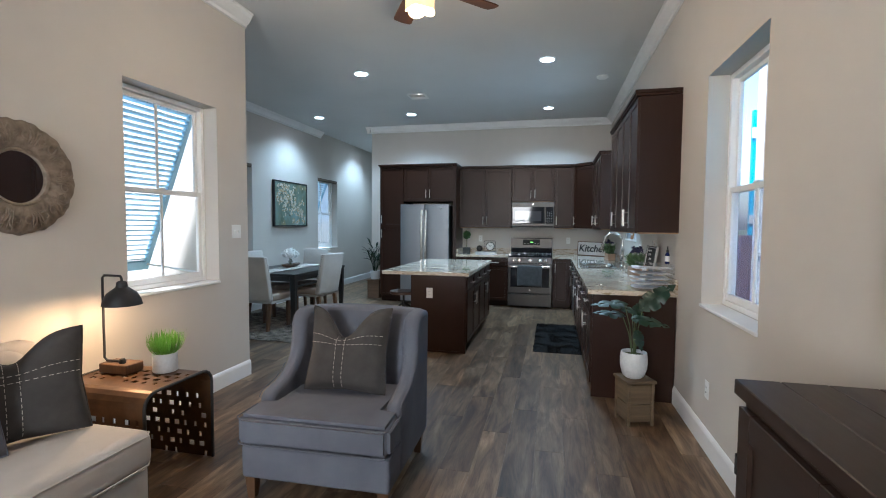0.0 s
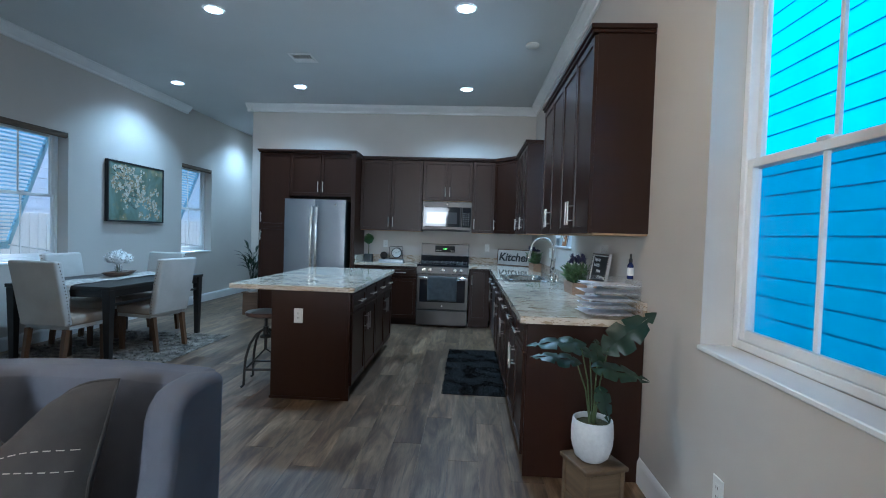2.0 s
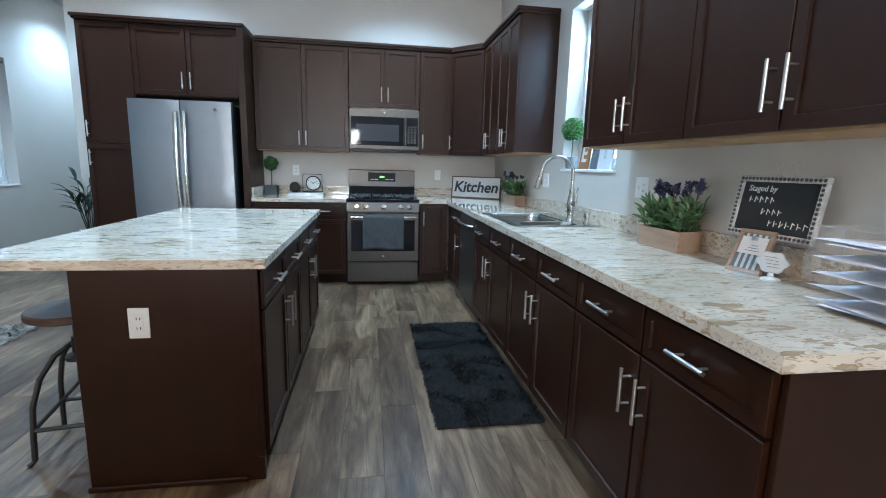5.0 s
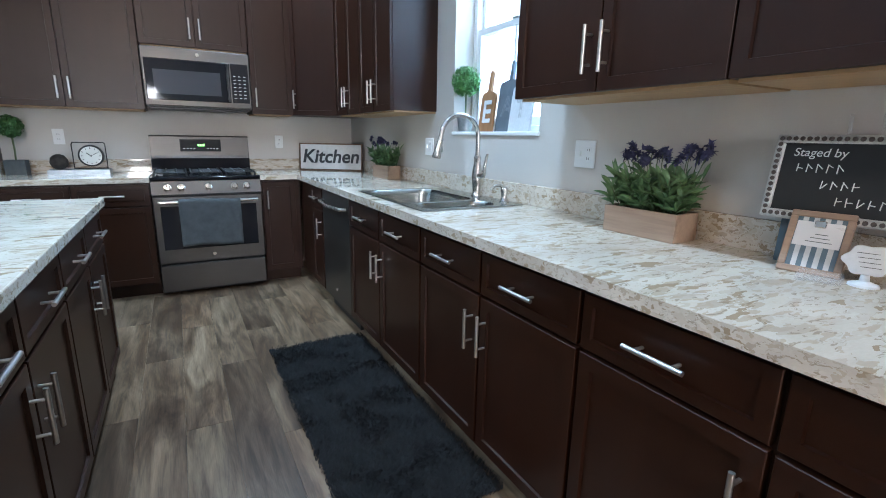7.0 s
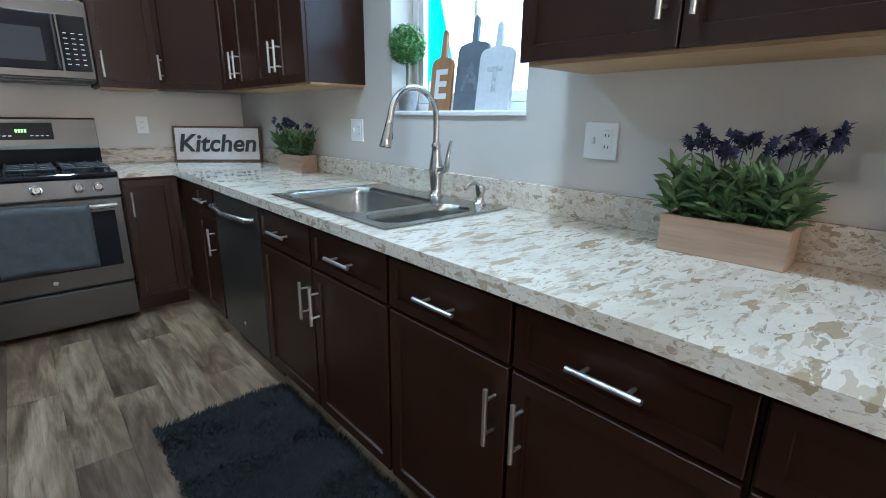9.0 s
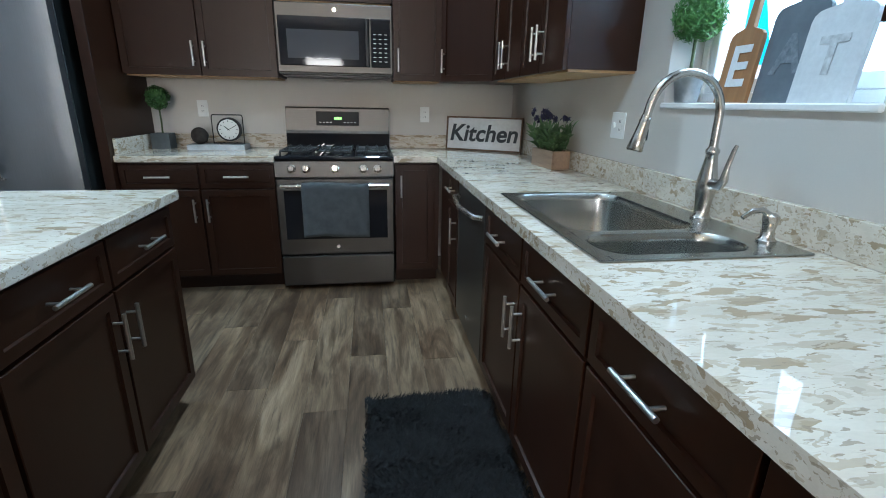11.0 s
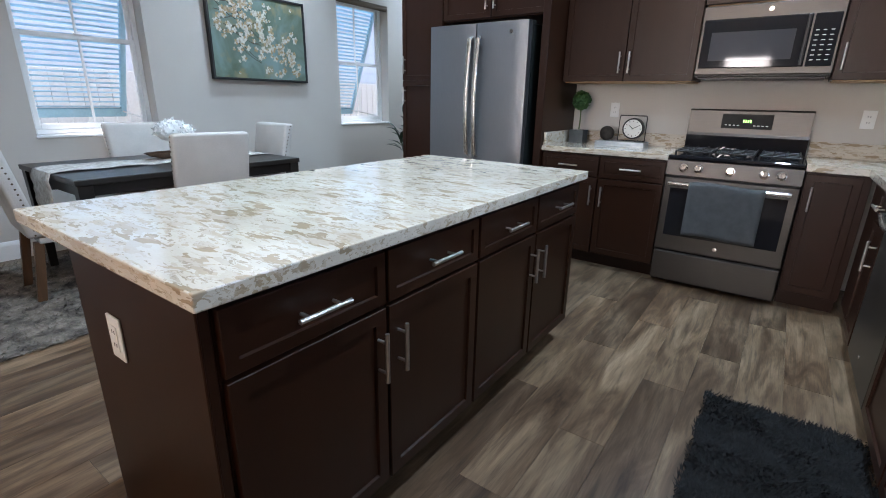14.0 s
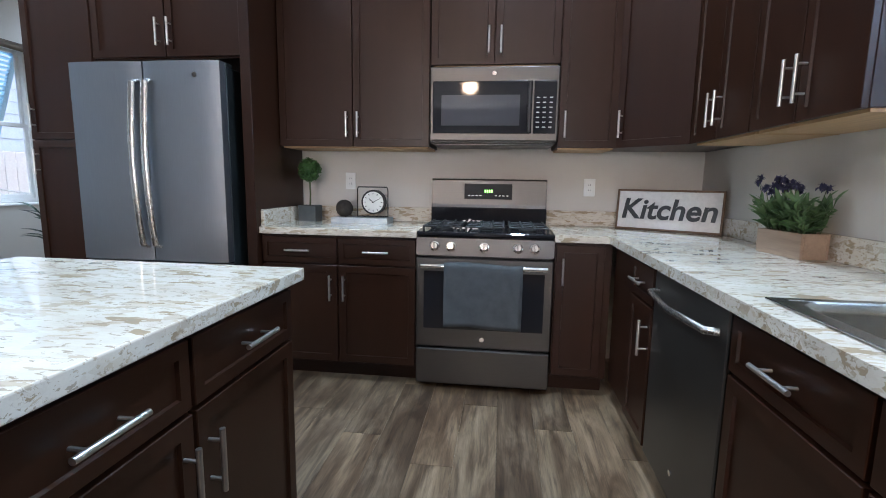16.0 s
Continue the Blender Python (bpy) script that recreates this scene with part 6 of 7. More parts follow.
def monstera_leaf(size, slits=3):
    """A heart-shaped leaf with slits, its stalk at the origin, pointing along +x, facing +z."""
    bm = bmesh.new()
    n = 44
    def edge(f_, side):
        a = math.pi * f_
        w = 0.29 * size * math.sin(a) ** 0.75 * (1.15 - 0.45 * f_)
        x = size * (-0.12 + 1.12 * f_ - 0.10 * math.sin(math.pi * f_))
        for s_ in range(slits):
            c_ = 0.26 + 0.58 * s_ / max(1, slits - 1) + 0.02 * side
            if abs(f_ - c_) < 0.024:
                w *= 0.42
        return x, side * w
    for side in (-1, 1):
        prev = None
        for i in range(n + 1):
            f_ = i / n
            x, y = edge(f_, side)
            mx = max(0.0, size * (f_ * 1.0 - 0.05))
            row = []
            for q in (0.0, 0.33, 0.66, 1.0):
                px, py = mx + (x - mx) * q, y * q
                z = -0.35 * size * (px / size) ** 2 * 0.6 + 0.10 * abs(py) - 0.9 * py * py / size + 0.004 * math.sin(px * 60 + side)
                row.append(bm.verts.new((px, py, z)))
            if prev:
                for k_ in range(3):
                    try:
                        bm.faces.new((prev[k_], prev[k_ + 1], row[k_ + 1], row[k_]) if side > 0 else (row[k_], row[k_ + 1], prev[k_ + 1], prev[k_]))
                    except ValueError:
                        pass
            prev = row
    bmesh.ops.remove_doubles(bm, verts=bm.verts, dist=1e-5)
    return bm


# stalk top and tip relative to the pot, the way the face looks, size
for stalk, tip, face, size in (((0.05, -0.03, 0.53), (0.235, -0.04, 0.70), (-0.30, -0.9, 0.40), 0.33), ((0.02, 0.03, 0.44), (0.05, 0.16, 0.56), (0.1, -0.5, 0.8), 0.2), ((-0.08, -0.04, 0.55), (-0.37, -0.05, 0.575), (0.1, -0.30, 0.95), 0.29), ((-0.01, -0.07, 0.45), (0.22, -0.10, 0.44), (0.1, -0.45, 0.9), 0.28), ((-0.09, -0.02, 0.46), (-0.32, 0.0, 0.51), (0.2, -0.35, 0.9), 0.25), ((0.0, -0.10, 0.36), (0.03, -0.20, 0.24), (0.1, -0.85, 0.5), 0.17), ((-0.01, 0.06, 0.47), (-0.12, 0.14, 0.55), (0.3, -0.5, 0.8), 0.2)):
    ax = (Vector(tip) - Vector(stalk)).normalized()
    nz_ = Vector(face)
    nz_ = (nz_ - ax * nz_.dot(ax)).normalized()
    ay = nz_.cross(ax)
    rot = Matrix((ax, ay, nz_)).transposed().to_4x4()
    part("leaf", monstera_leaf(size * 0.84), MONSTERA, mp_, "", Matrix.Translation(stalk) @ rot, True)
    tx, ty, tz = stalk
    part("stalk", tube([(0.15 * tx, 0.15 * ty, 0.165), (0.45 * tx, 0.45 * ty, 0.165 + 0.55 * (tz - 0.165)), (tx, ty, tz)], [0.0045, 0.0035, 0.0028], 8), STEM, mp_, smooth=True)

LINEN = surface("grey_linen", (0.092, 0.100, 0.128), (0.122, 0.130, 0.160), 5, 0.9, 0, 420, 0.5, 0.001)
IVORY = surface("ivory_linen", (0.44, 0.40, 0.36), (0.50, 0.46, 0.42), 5, 0.9, 0, 420, 0.5, 0.001)
CHARCOAL = surface("charcoal_linen", (0.040, 0.037, 0.035), (0.060, 0.055, 0.052), 9, 0.92, 0, 420, 0.6, 0.001)
STITCH = plain("cream_stitch", (0.48, 0.44, 0.38), 0.9)
PIPING = surface("piping", (0.080, 0.085, 0.105), (0.105, 0.110, 0.135), 10, 0.9)


def soft(bm_rows, bev=0.04, seg=4):
    return boxes(*bm_rows, bevel=bev, seg=seg)


def pillow(m, w, h, t, mat, label, dent=0.0, seed=0, lines=True):
    p = thing("throw_pillow", m, label, "pillow", "throw pillows")
    def place(u, v, side):
        u2, v2 = u * 2 - 1, v * 2 - 1
        x = w / 2 * u2 * (1 - 0.09 * (1 - abs(v2)) * abs(u2) ** 2)
        z = h / 2 * v2 * (1 - 0.09 * (1 - abs(u2)) * abs(v2) ** 2)
        d = dent * math.exp(-((u2 + 0.10) / 0.42) ** 2) * max(0, v2 + 0.05) ** 1.5
        z -= d
        th = t / 2 * (max(0, 1 - u2 ** 4) * max(0, 1 - v2 ** 4)) ** 0.55 * (1 - 0.5 * d / max(dent, 1e-4) * (dent > 0))
        th *= 1 + 0.08 * noise.noise((u * 4, v * 4, seed + side))
        return Vector((x, side * th, z + h / 2))
    bm = bmesh.new()
    n = 22
    for side in (-1, 1):
        g = [[bm.verts.new(place(i / n, j / n, side)) for i in range(n + 1)] for j in range(n + 1)]
        for j in range(n):
            for i in range(n):
                f_ = (g[j][i], g[j][i + 1], g[j + 1][i + 1], g[j + 1][i])
                bm.faces.new(f_ if side < 0 else f_[::-1])
    bmesh.ops.remove_doubles(bm, verts=bm.verts, dist=1e-4)
    part("cover", bm, mat, p, smooth=True)
    if lines:
        st_ = bmesh.new()
        for fixed, axis in ((0.40, 0), (0.50, 0), (0.56, 1), (0.66, 1)):
            for k_ in range(17):
                a0, a1 = 0.03 + k_ * 0.056, 0.03 + k_ * 0.056 + 0.034
                pts = [place(fixed, q, -1) if axis == 0 else place(q, fixed, -1) for q in (a0, (a0 + a1) / 2, a1)]
                tube([q + Vector((0, -0.0015, 0)) for q in pts], 0.0016, 4, st_)
        tagged(part("stitching", st_, STITCH, p, "pale dashed stitching"), kind="stuff")
    edge = [place(q / 20, 0, -1) for q in range(21)] + [place(1, q / 20, -1) for q in range(1, 21)] + [place(1 - q / 20, 1, -1) for q in range(1, 21)] + [place(0, 1 - q / 20, -1) for q in range(1, 21)]
    part("piping", tube(edge, 0.004, 6), mat, p)
    return p


ac = thing("armchair", pose(-1.105, 2.14, 0, 0, 0, 1.5), "grey linen wingback armchair with sloping arms", "armchair")


def rounded(ob, width, seg=3, angle=50):
    bv = ob.modifiers.new("round", "BEVEL")
    bv.width, bv.segments, bv.limit_method, bv.angle_limit = width, seg, "ANGLE", radians(angle)
    return ob


part("base", soft([(-0.405, 0.03, 0.12, 0.405, 0.80, 0.30)], 0.02, 3), LINEN, ac, smooth=True)
# T-shaped seat cushion: full width before the arms, narrower between them
bm = extrude_profile([(-0.412, 0.0), (0.412, 0.0), (0.412, 0.225), (0.325, 0.235), (0.325, 0.66), (-0.325, 0.66), (-0.325, 0.235), (-0.412, 0.225)], 0.302, 0.462, "Z")
bmesh.ops.bevel(bm, geom=list(bm.edges), offset=0.028, segments=3, affect="EDGES")
for v_ in bm.verts:
    if v_.co.z > 0.4:
        v_.co.z += 0.022 * math.cos(v_.co.x / 0.42 * 1.4) * math.cos((v_.co.y - 0.3) / 0.35 * 1.2)
    elif v_.co.y < 0.05:
        v_.co.z += 0.006 * math.sin(v_.co.x * 6)
cu = part("seat_cushion", bm, LINEN, ac, smooth=True)
for zz in (0.318, 0.452):
    part("piping", tube([(-0.413, 0.20, zz), (-0.413, 0.02, zz), (-0.395, -0.002, zz), (0.395, -0.002, zz), (0.413, 0.02, zz), (0.413, 0.20, zz)], 0.004, 6), PIPING, cu)
# padded back with two upright channels
bm = bmesh.new()
nu_, nw_ = 24, 12
faces_ = []
for side in (0, 1):
    g = []
    for j in range(nw_ + 1):
        h_ = j / nw_
        row = []
        for i in range(nu_ + 1):
            u = 2 * i / nu_ - 1
            y_ = 0.60 + 0.13 * h_ + (0.105 + 0.02 * h_ if side else -0.02 * math.sin(math.pi * h_) + 0.012 * math.exp(-((abs(u) - 0.42) / 0.045) ** 2))
            z_ = 0.30 + 0.60 * h_ + (0.022 * math.cos(u * 1.3) if h_ > 0.9 else 0.0)
            row.append(bm.verts.new((u * 0.385, y_, z_)))
        g.append(row)
    faces_.append(g)
    for j in range(nw_):
        for i in range(nu_):
            bm.faces.new((g[j][i], g[j][i + 1], g[j + 1][i + 1], g[j + 1][i]))
fr_, bk_ = faces_
for i in range(nu_):
    bm.faces.new((fr_[nw_][i], fr_[nw_][i + 1], bk_[nw_][i + 1], bk_[nw_][i]))
    bm.faces.new((fr_[0][i], bk_[0][i], bk_[0][i + 1], fr_[0][i + 1]))
for j in range(nw_):
    for i in (0, nu_):
        bm.faces.new((fr_[j][i], fr_[j + 1][i], bk_[j + 1][i], bk_[j][i]))
bmesh.ops.recalc_face_normals(bm, faces=bm.faces)
rounded(part("backrest", bm, LINEN, ac, "padded back with upright channels", smooth=True), 0.03)
# each side: a low arm that sweeps up into the wing
SIDE = [(0.21, 0.13), (0.205, 0.44), (0.21, 0.485), (0.235, 0.510), (0.28, 0.522), (0.36, 0.535), (0.43, 0.56), (0.485, 0.60), (0.52, 0.65), (0.54, 0.71), (0.548, 0.78), (0.555, 0.84), (0.575, 0.88), (0.61, 0.905), (0.66, 0.915), (0.74, 0.915), (0.83, 0.90), (0.80, 0.13)]
for sx in (-1, 1):
    bm = extrude_profile(SIDE, sx * 0.325, sx * 0.412, "X")
    for v_ in bm.verts:
        if v_.co.z > 0.55 and abs(v_.co.x) < 0.36:
            v_.co.x -= sx * 0.010 * min(1, (v_.co.z - 0.55) / 0.2)
    bmesh.ops.recalc_face_normals(bm, faces=bm.faces)
    ar = rounded(part("arm", bm, LINEN, ac, "sloping arm rising into the wing", smooth=True), 0.03, 4, 60)
    part("piping", tube([(sx * 0.41, y_ - 0.002, z_) for y_, z_ in SIDE[2:8]], 0.003, 6), PIPING, ar)
    for y_ in (0.075, 0.74):
        bm = bmesh.new()
        box(bm, sx * 0.365 - 0.03, y_ - 0.03, 0.0, sx * 0.365 + 0.03, y_ + 0.03, 0.125, bevel=0.003)
        for v_ in bm.verts:
            f_ = 1 - 0.35 * (1 - v_.co.z / 0.125)
            v_.co.x = sx * 0.365 + (v_.co.x - sx * 0.365) * f_
            v_.co.y = y_ + (v_.co.y - y_) * f_
        part("leg", bm, LEG_WOOD, ac, "brown wooden leg")
pillow(pose(-1.115, 2.56, 0.468, -17, 0, 2), 0.50, 0.50, 0.16, CHARCOAL, "charcoal throw pillow with cream stitching on the armchair", 0.17, 1)

sf = thing("sofa", pose(XL + 0.03, 1.89, 0), "ivory linen sofa with a loose seat cushion and piping", "sofa")
# x runs from the wall into the room, y runs towards the front of the house
part("base", soft([(0.02, -2.0, 0.10, 0.93, -0.01, 0.30)], 0.02, 3), IVORY, sf, smooth=True)
for k_ in range(2):
    y1, y0 = -0.005 - 0.99 * k_, -0.99 - 0.99 * k_
    bm = soft([(0.22, y0, 0.30, 0.965, y1, 0.47)], 0.05, 4)
    for v_ in bm.verts:
        if v_.co.z > 0.4:
            v_.co.z += 0.02 * math.cos((v_.co.x - 0.6) / 0.4 * 1.4)
    c_ = part("seat_cushion", bm, IVORY, sf, smooth=True)
    for zz in (0.318, 0.454):
        part("piping", tube([(0.3, y1 - 0.004, zz), (0.93, y1 - 0.004, zz), (0.962, y1 - 0.04, zz), (0.962, y0 + 0.04, zz), (0.93, y0 + 0.004, zz)], 0.005, 6), IVORY, c_)
    part("back_cushion", soft([(0.10, y0 + 0.01, 0.42, 0.30, y1 - 0.03, 0.82)], 0.08, 5), IVORY, sf, smooth=True)
part("back_frame", soft([(0.0, -2.0, 0.10, 0.17, 0.10, 0.83)], 0.06, 5), IVORY, sf, smooth=True)
part("piping", tube([(0.172, 0.03, 0.42), (0.172, 0.035, 0.74), (0.15, 0.035, 0.80), (0.09, 0.035, 0.832), (0.02, 0.035, 0.82)], 0.004, 6), IVORY, sf)
for sy in (-0.10, -1.9):
    for sx in (0.08, 0.86):
        part("leg", boxes((sx - 0.025, sy - 0.025, 0, sx + 0.025, sy + 0.025, 0.105), bevel=0.003), LEG_WOOD, sf)
pillow(pose(-2.18, 1.60, 0.485, 0, 0, 62) @ pose(0, 0, 0, -16, 0, 0), 0.50, 0.48, 0.17, CHARCOAL, "charcoal throw pillow with cream stitching on the sofa", 0.11, 2)
pillow(pose(-2.20, 1.27, 0.485, 0, 0, 72) @ pose(0, 0, 0, -14, 0, 0), 0.50, 0.46, 0.17, LINEN, "grey linen throw pillow on the sofa", 0.05, 3, False)

RUST = surface("aged_bronze_sheet", (0.055, 0.026, 0.012), (0.14, 0.07, 0.03), 6, 0.42, 0.55, 50, 0.3)
stb = thing("side_table", pose(-2.60, 2.03, 0), "pierced bronze metal waterfall side table", "side table")
prof = [(0.0, 0.002 + 0.48 * i / 16) for i in range(17)] + [(0.075 - 0.075 * math.cos(radians(a)), 0.482 + 0.075 * math.sin(radians(a))) for a in (22, 45, 68, 90)] + [(0.075 + 0.34 * i / 12, 0.557) for i in range(1, 13)] + [(0.415 + 0.075 * math.sin(radians(a)), 0.482 + 0.075 * math.cos(radians(a))) for a in (22, 45, 68, 90)] + [(0.49, 0.482 - 0.48 * i / 16) for i in range(1, 17)]
rr = random.Random(61)
bm = bmesh.new()
nx = 34
g0 = [[bm.verts.new((0.62 * i / nx, y_, z_)) for i in range(nx + 1)] for y_, z_ in prof]
for j, (p0, p1) in enumerate(zip(g0, g0[1:])):
    for i in range(nx):
        flat = not (15 <= j <= 21 or 31 <= j <= 37)
        hole = flat and j % 2 == 1 and (i + 3 * (j // 2)) % 4 in (1,) and 1 < i < nx - 2 and rr.random() < 0.85 and 0 < j < len(prof) - 3
        hole = hole or (flat and j % 2 == 1 and (i + 3 * (j // 2)) % 4 == 2 and rr.random() < 0.5 and 1 < i < nx - 2)
        if not hole:
            bm.faces.new((p0[i], p0[i + 1], p1[i + 1], p1[i]))
sheet = part("pierced_sheet", bm, RUST, stb)
sol = sheet.modifiers.new("thick", "SOLIDIFY")
sol.thickness = 0.006
edge_pts = [(0.622, y_, z_) for y_, z_ in prof]
part("edge_band", tube(edge_pts, 0.009, 6), INK, stb, "blackened edge band")
part("edge_band", tube([(-0.002, y_, z_) for y_, z_ in prof], 0.009, 6), INK, stb, "blackened edge band")

MATT_BLACK = surface("matt_black_metal", (0.010, 0.010, 0.011), (0.018, 0.018, 0.020), 10, 0.55, 0.2)
lp = thing("table_lamp", pose(-2.445, 2.33, 0.561), "black metal desk lamp with dome shade and wooden base, lit", "lamp")
part("base", boxes((-0.10, -0.06, 0.0, 0.10, 0.06, 0.055), bevel=0.004), LEG_WOOD, lp, "dark wooden block")
part("arm", tube([(0.02, -0.02, 0.065), (-0.08, -0.02, 0.065), (-0.10, -0.02, 0.08), (-0.10, -0.02, 0.56), (-0.085, -0.02, 0.575), (0.03, -0.02, 0.575), (0.04, -0.02, 0.56), (0.04, -0.02, 0.535)], 0.007, 10), MATT_BLACK, lp, smooth=True)
part("knob", lathe([(0.018, 0.055), (0.02, 0.07), (0.014, 0.082), (0, 0.084)], 16), MATT_BLACK, lp, m=pose(0.03, -0.02, 0), smooth=True)
sd_ = part("shade", lathe([(0.016, 0.545), (0.027, 0.54), (0.031, 0.51), (0.045, 0.50), (0.077, 0.475), (0.097, 0.435), (0.104, 0.405), (0.101, 0.405), (0.094, 0.435), (0.074, 0.471), (0.04, 0.495), (0.0, 0.50)], 32, False), MATT_BLACK, lp, m=pose(0.04, -0.02, 0), smooth=True)
BULB = plain("warm_bulb", (0.9, 0.8, 0.6), 0.4, 0, (1.0, 0.66, 0.34), 18.0)
bm = bmesh.new()
bmesh.ops.create_uvsphere(bm, u_segments=16, v_segments=10, radius=0.024, matrix=Matrix.Translation((0, 0, 0.465)))
part("bulb", bm, BULB, sd_, "glowing warm bulb", smooth=True)
gp = thing("grass_plant", pose(-2.20, 2.40, 0.561), "bright artificial grass in a white cylinder pot", "plant")
part("pot", lathe([(0.0, 0), (0.064, 0.0), (0.068, 0.006), (0.068, 0.112), (0.062, 0.112), (0.06, 0.10), (0.0, 0.10)], 28), WHITE_POT, gp, smooth=True)
rr = random.Random(71)
bm = bmesh.new()
for i in range(260):
    a, q = rr.uniform(0, 6.28), math.sqrt(rr.random()) * 0.056
    b0 = Vector((q * math.cos(a), q * math.sin(a), 0.10))
    tip = b0 + Vector((q * 0.9 * math.cos(a) + rr.uniform(-0.02, 0.02), q * 0.9 * math.sin(a) + rr.uniform(-0.02, 0.02), rr.uniform(0.09, 0.145)))
    leaf(bm, b0, tip, 0.0055, (math.cos(a), math.sin(a), 0.2), 0.2, 3)
tagged(part("grass", bm, LEAF_LIGHT, gp, "bright green blades"), kind="stuff")

CARVED = surface("whitewashed_carved_wood", (0.13, 0.098, 0.070), (0.26, 0.205, 0.155), 18, 0.75, 0, 70, 0.8, 0.003)
mr = thing("round_mirror", pose(XL + 0.003, 2.02, 1.69, 0, 90, 0), "round mirror in a carved whitewashed wooden frame", "mirror")
bm = bmesh.new()
nu, nv = 160, 14
rings = []
for j in range(nv + 1):
    f_ = j / nv
    base_r = 0.145 + 0.165 * f_
    ring = []
    for i in range(nu):
        a = 2 * math.pi * i / nu
        sc = (0.004 * math.cos(13 * a) + 0.003 * math.cos(29 * a)) * f_
        prof_h = 0.03 * math.sin(math.pi * min(1, f_ * 0.98 + 0.02)) ** 0.6 + 0.004
        curl = 0.004 * math.sin(26 * a + 11 * f_) * math.sin(math.pi * f_) + 0.004 * noise.noise((math.cos(a) * 9, math.sin(a) * 9, f_ * 5))
        r_ = base_r + sc
        ring.append(bm.verts.new((r_ * math.cos(a), r_ * math.sin(a), max(0.0, prof_h + curl) if 0 < j < nv else 0.0)))
    rings.append(ring)
for a, b in zip(rings, rings[1:]):
    for i in range(nu):
        bm.faces.new((a[i], b[i], b[(i + 1) % nu], a[(i + 1) % nu]))
bmesh.ops.recalc_face_normals(bm, faces=bm.faces)
part("carved_frame", bm, CARVED, mr, "carved scrollwork frame", smooth=True)
for k in range(10):
    a0 = 2 * math.pi * k / 10
    for flip in (-1, 1):
        pts = []
        for i in range(16):
            th, rad = flip * (0.4 + 0.42 * i), 0.040 * (1 - 0.052 * i)
            pr_, pa = 0.238 + rad * math.cos(th), a0 + flip * 0.13 + rad * math.sin(th) / 0.238
            pts.append((pr_ * math.cos(pa), pr_ * math.sin(pa), 0.034 + 0.004 * (i / 15)))
        part("scroll", tube(pts, [0.006 - 0.0002 * i for i in range(16)], 7), CARVED, mr, smooth=True)
    for i in range(4):
        pa = a0 + 2 * math.pi / 20 + 0.055 * (i - 1.5)
        part("carved_leaf", tube([(0.185 * math.cos(pa), 0.185 * math.sin(pa), 0.03), (0.225 * math.cos(pa), 0.225 * math.sin(pa), 0.040), (0.29 * math.cos(pa + 0.03 * (i - 1.5)), 0.29 * math.sin(pa + 0.03 * (i - 1.5)), 0.026)], [0.004, 0.007, 0.002], 6), CARVED, mr, smooth=True)
part("inner_ring", lathe([(0.140, 0.002), (0.140, 0.022), (0.152, 0.026), (0.158, 0.014)], 64, False), CARVED, mr, smooth=True)
part("glass", lathe([(0.0, 0.008), (0.142, 0.008), (0.142, 0.004)][::-1], 64), plain("mirror_silver", (0.85, 0.85, 0.85), 0.01, 1.0), mr, "mirror glass")

CONSOLE = wood("console_dark_wood", (0.020, 0.012, 0.009), (0.052, 0.031, 0.021), "Y", 0.36)
CONSOLE.node_tree.nodes["Principled BSDF"].inputs["Specular IOR Level"].default_value = 0.28
cs = thing("console_cabinet", pose(0.575, 0.02, 0), "dark wood media console with panelled doors", "console")
part("body", boxes((0.025, 0.02, 0.06, 0.455, 1.535, 0.965), bevel=0.003), CONSOLE, cs)
for i in range(4):
    part("top_board", boxes((0.118 * i, 0.0, 0.966, 0.118 * i + 0.1172, 1.553, 1.01), bevel=0.003), CONSOLE, cs)
for k_ in range(3):
    y0 = 0.035 + 0.50 * k_
    dr = part("door", boxes((0.016, y0 + 0.0755, 0.1655, 0.0245, y0 + 0.4145, 0.8645)), CONSOLE, cs)
    for name_, q in (("stile", (0, 0.09, 0.075, 0.94)), ("stile", (0.415, 0.09, 0.49, 0.94)), ("rail", (0.0752, 0.09, 0.4148, 0.165)), ("rail", (0.0752, 0.865, 0.4148, 0.94))):
        part(name_, boxes((0.004, y0 + q[0], q[1], 0.0245, y0 + q[2], q[3]), bevel=0.002), CONSOLE, dr)
    part("hinge", boxes((0.0, y0 + 0.485, 0.74, 0.006, y0 + 0.494, 0.80), bevel=0.001), IRON, dr)
for y_ in (0.06, 1.48):
    for x_ in (0.06, 0.42):
        part("foot", boxes((x_ - 0.03, y_ - 0.03, 0, x_ + 0.03, y_ + 0.03, 0.062), bevel=0.003), CONSOLE, cs)
tv = thing("television", pose(0.86, 0.22, 1.0105), "black flat-screen television on the console", "television")
part("panel", boxes((0.0, 0.0, 0.06, 0.035, 1.17, 0.72), bevel=0.005), BLACK, tv)
part("screen", boxes((-0.002, 0.012, 0.075, 0.0, 1.158, 0.71)), BLACK_GLASS, tv, "dark glossy screen")
for y_ in (0.25, 0.92):
    part("foot", boxes((-0.09, y_ - 0.015, 0.0, 0.12, y_ + 0.015, 0.012), (0.005, y_ - 0.015, 0.012, 0.03, y_ + 0.015, 0.065), bevel=0.002), BLACK, tv)

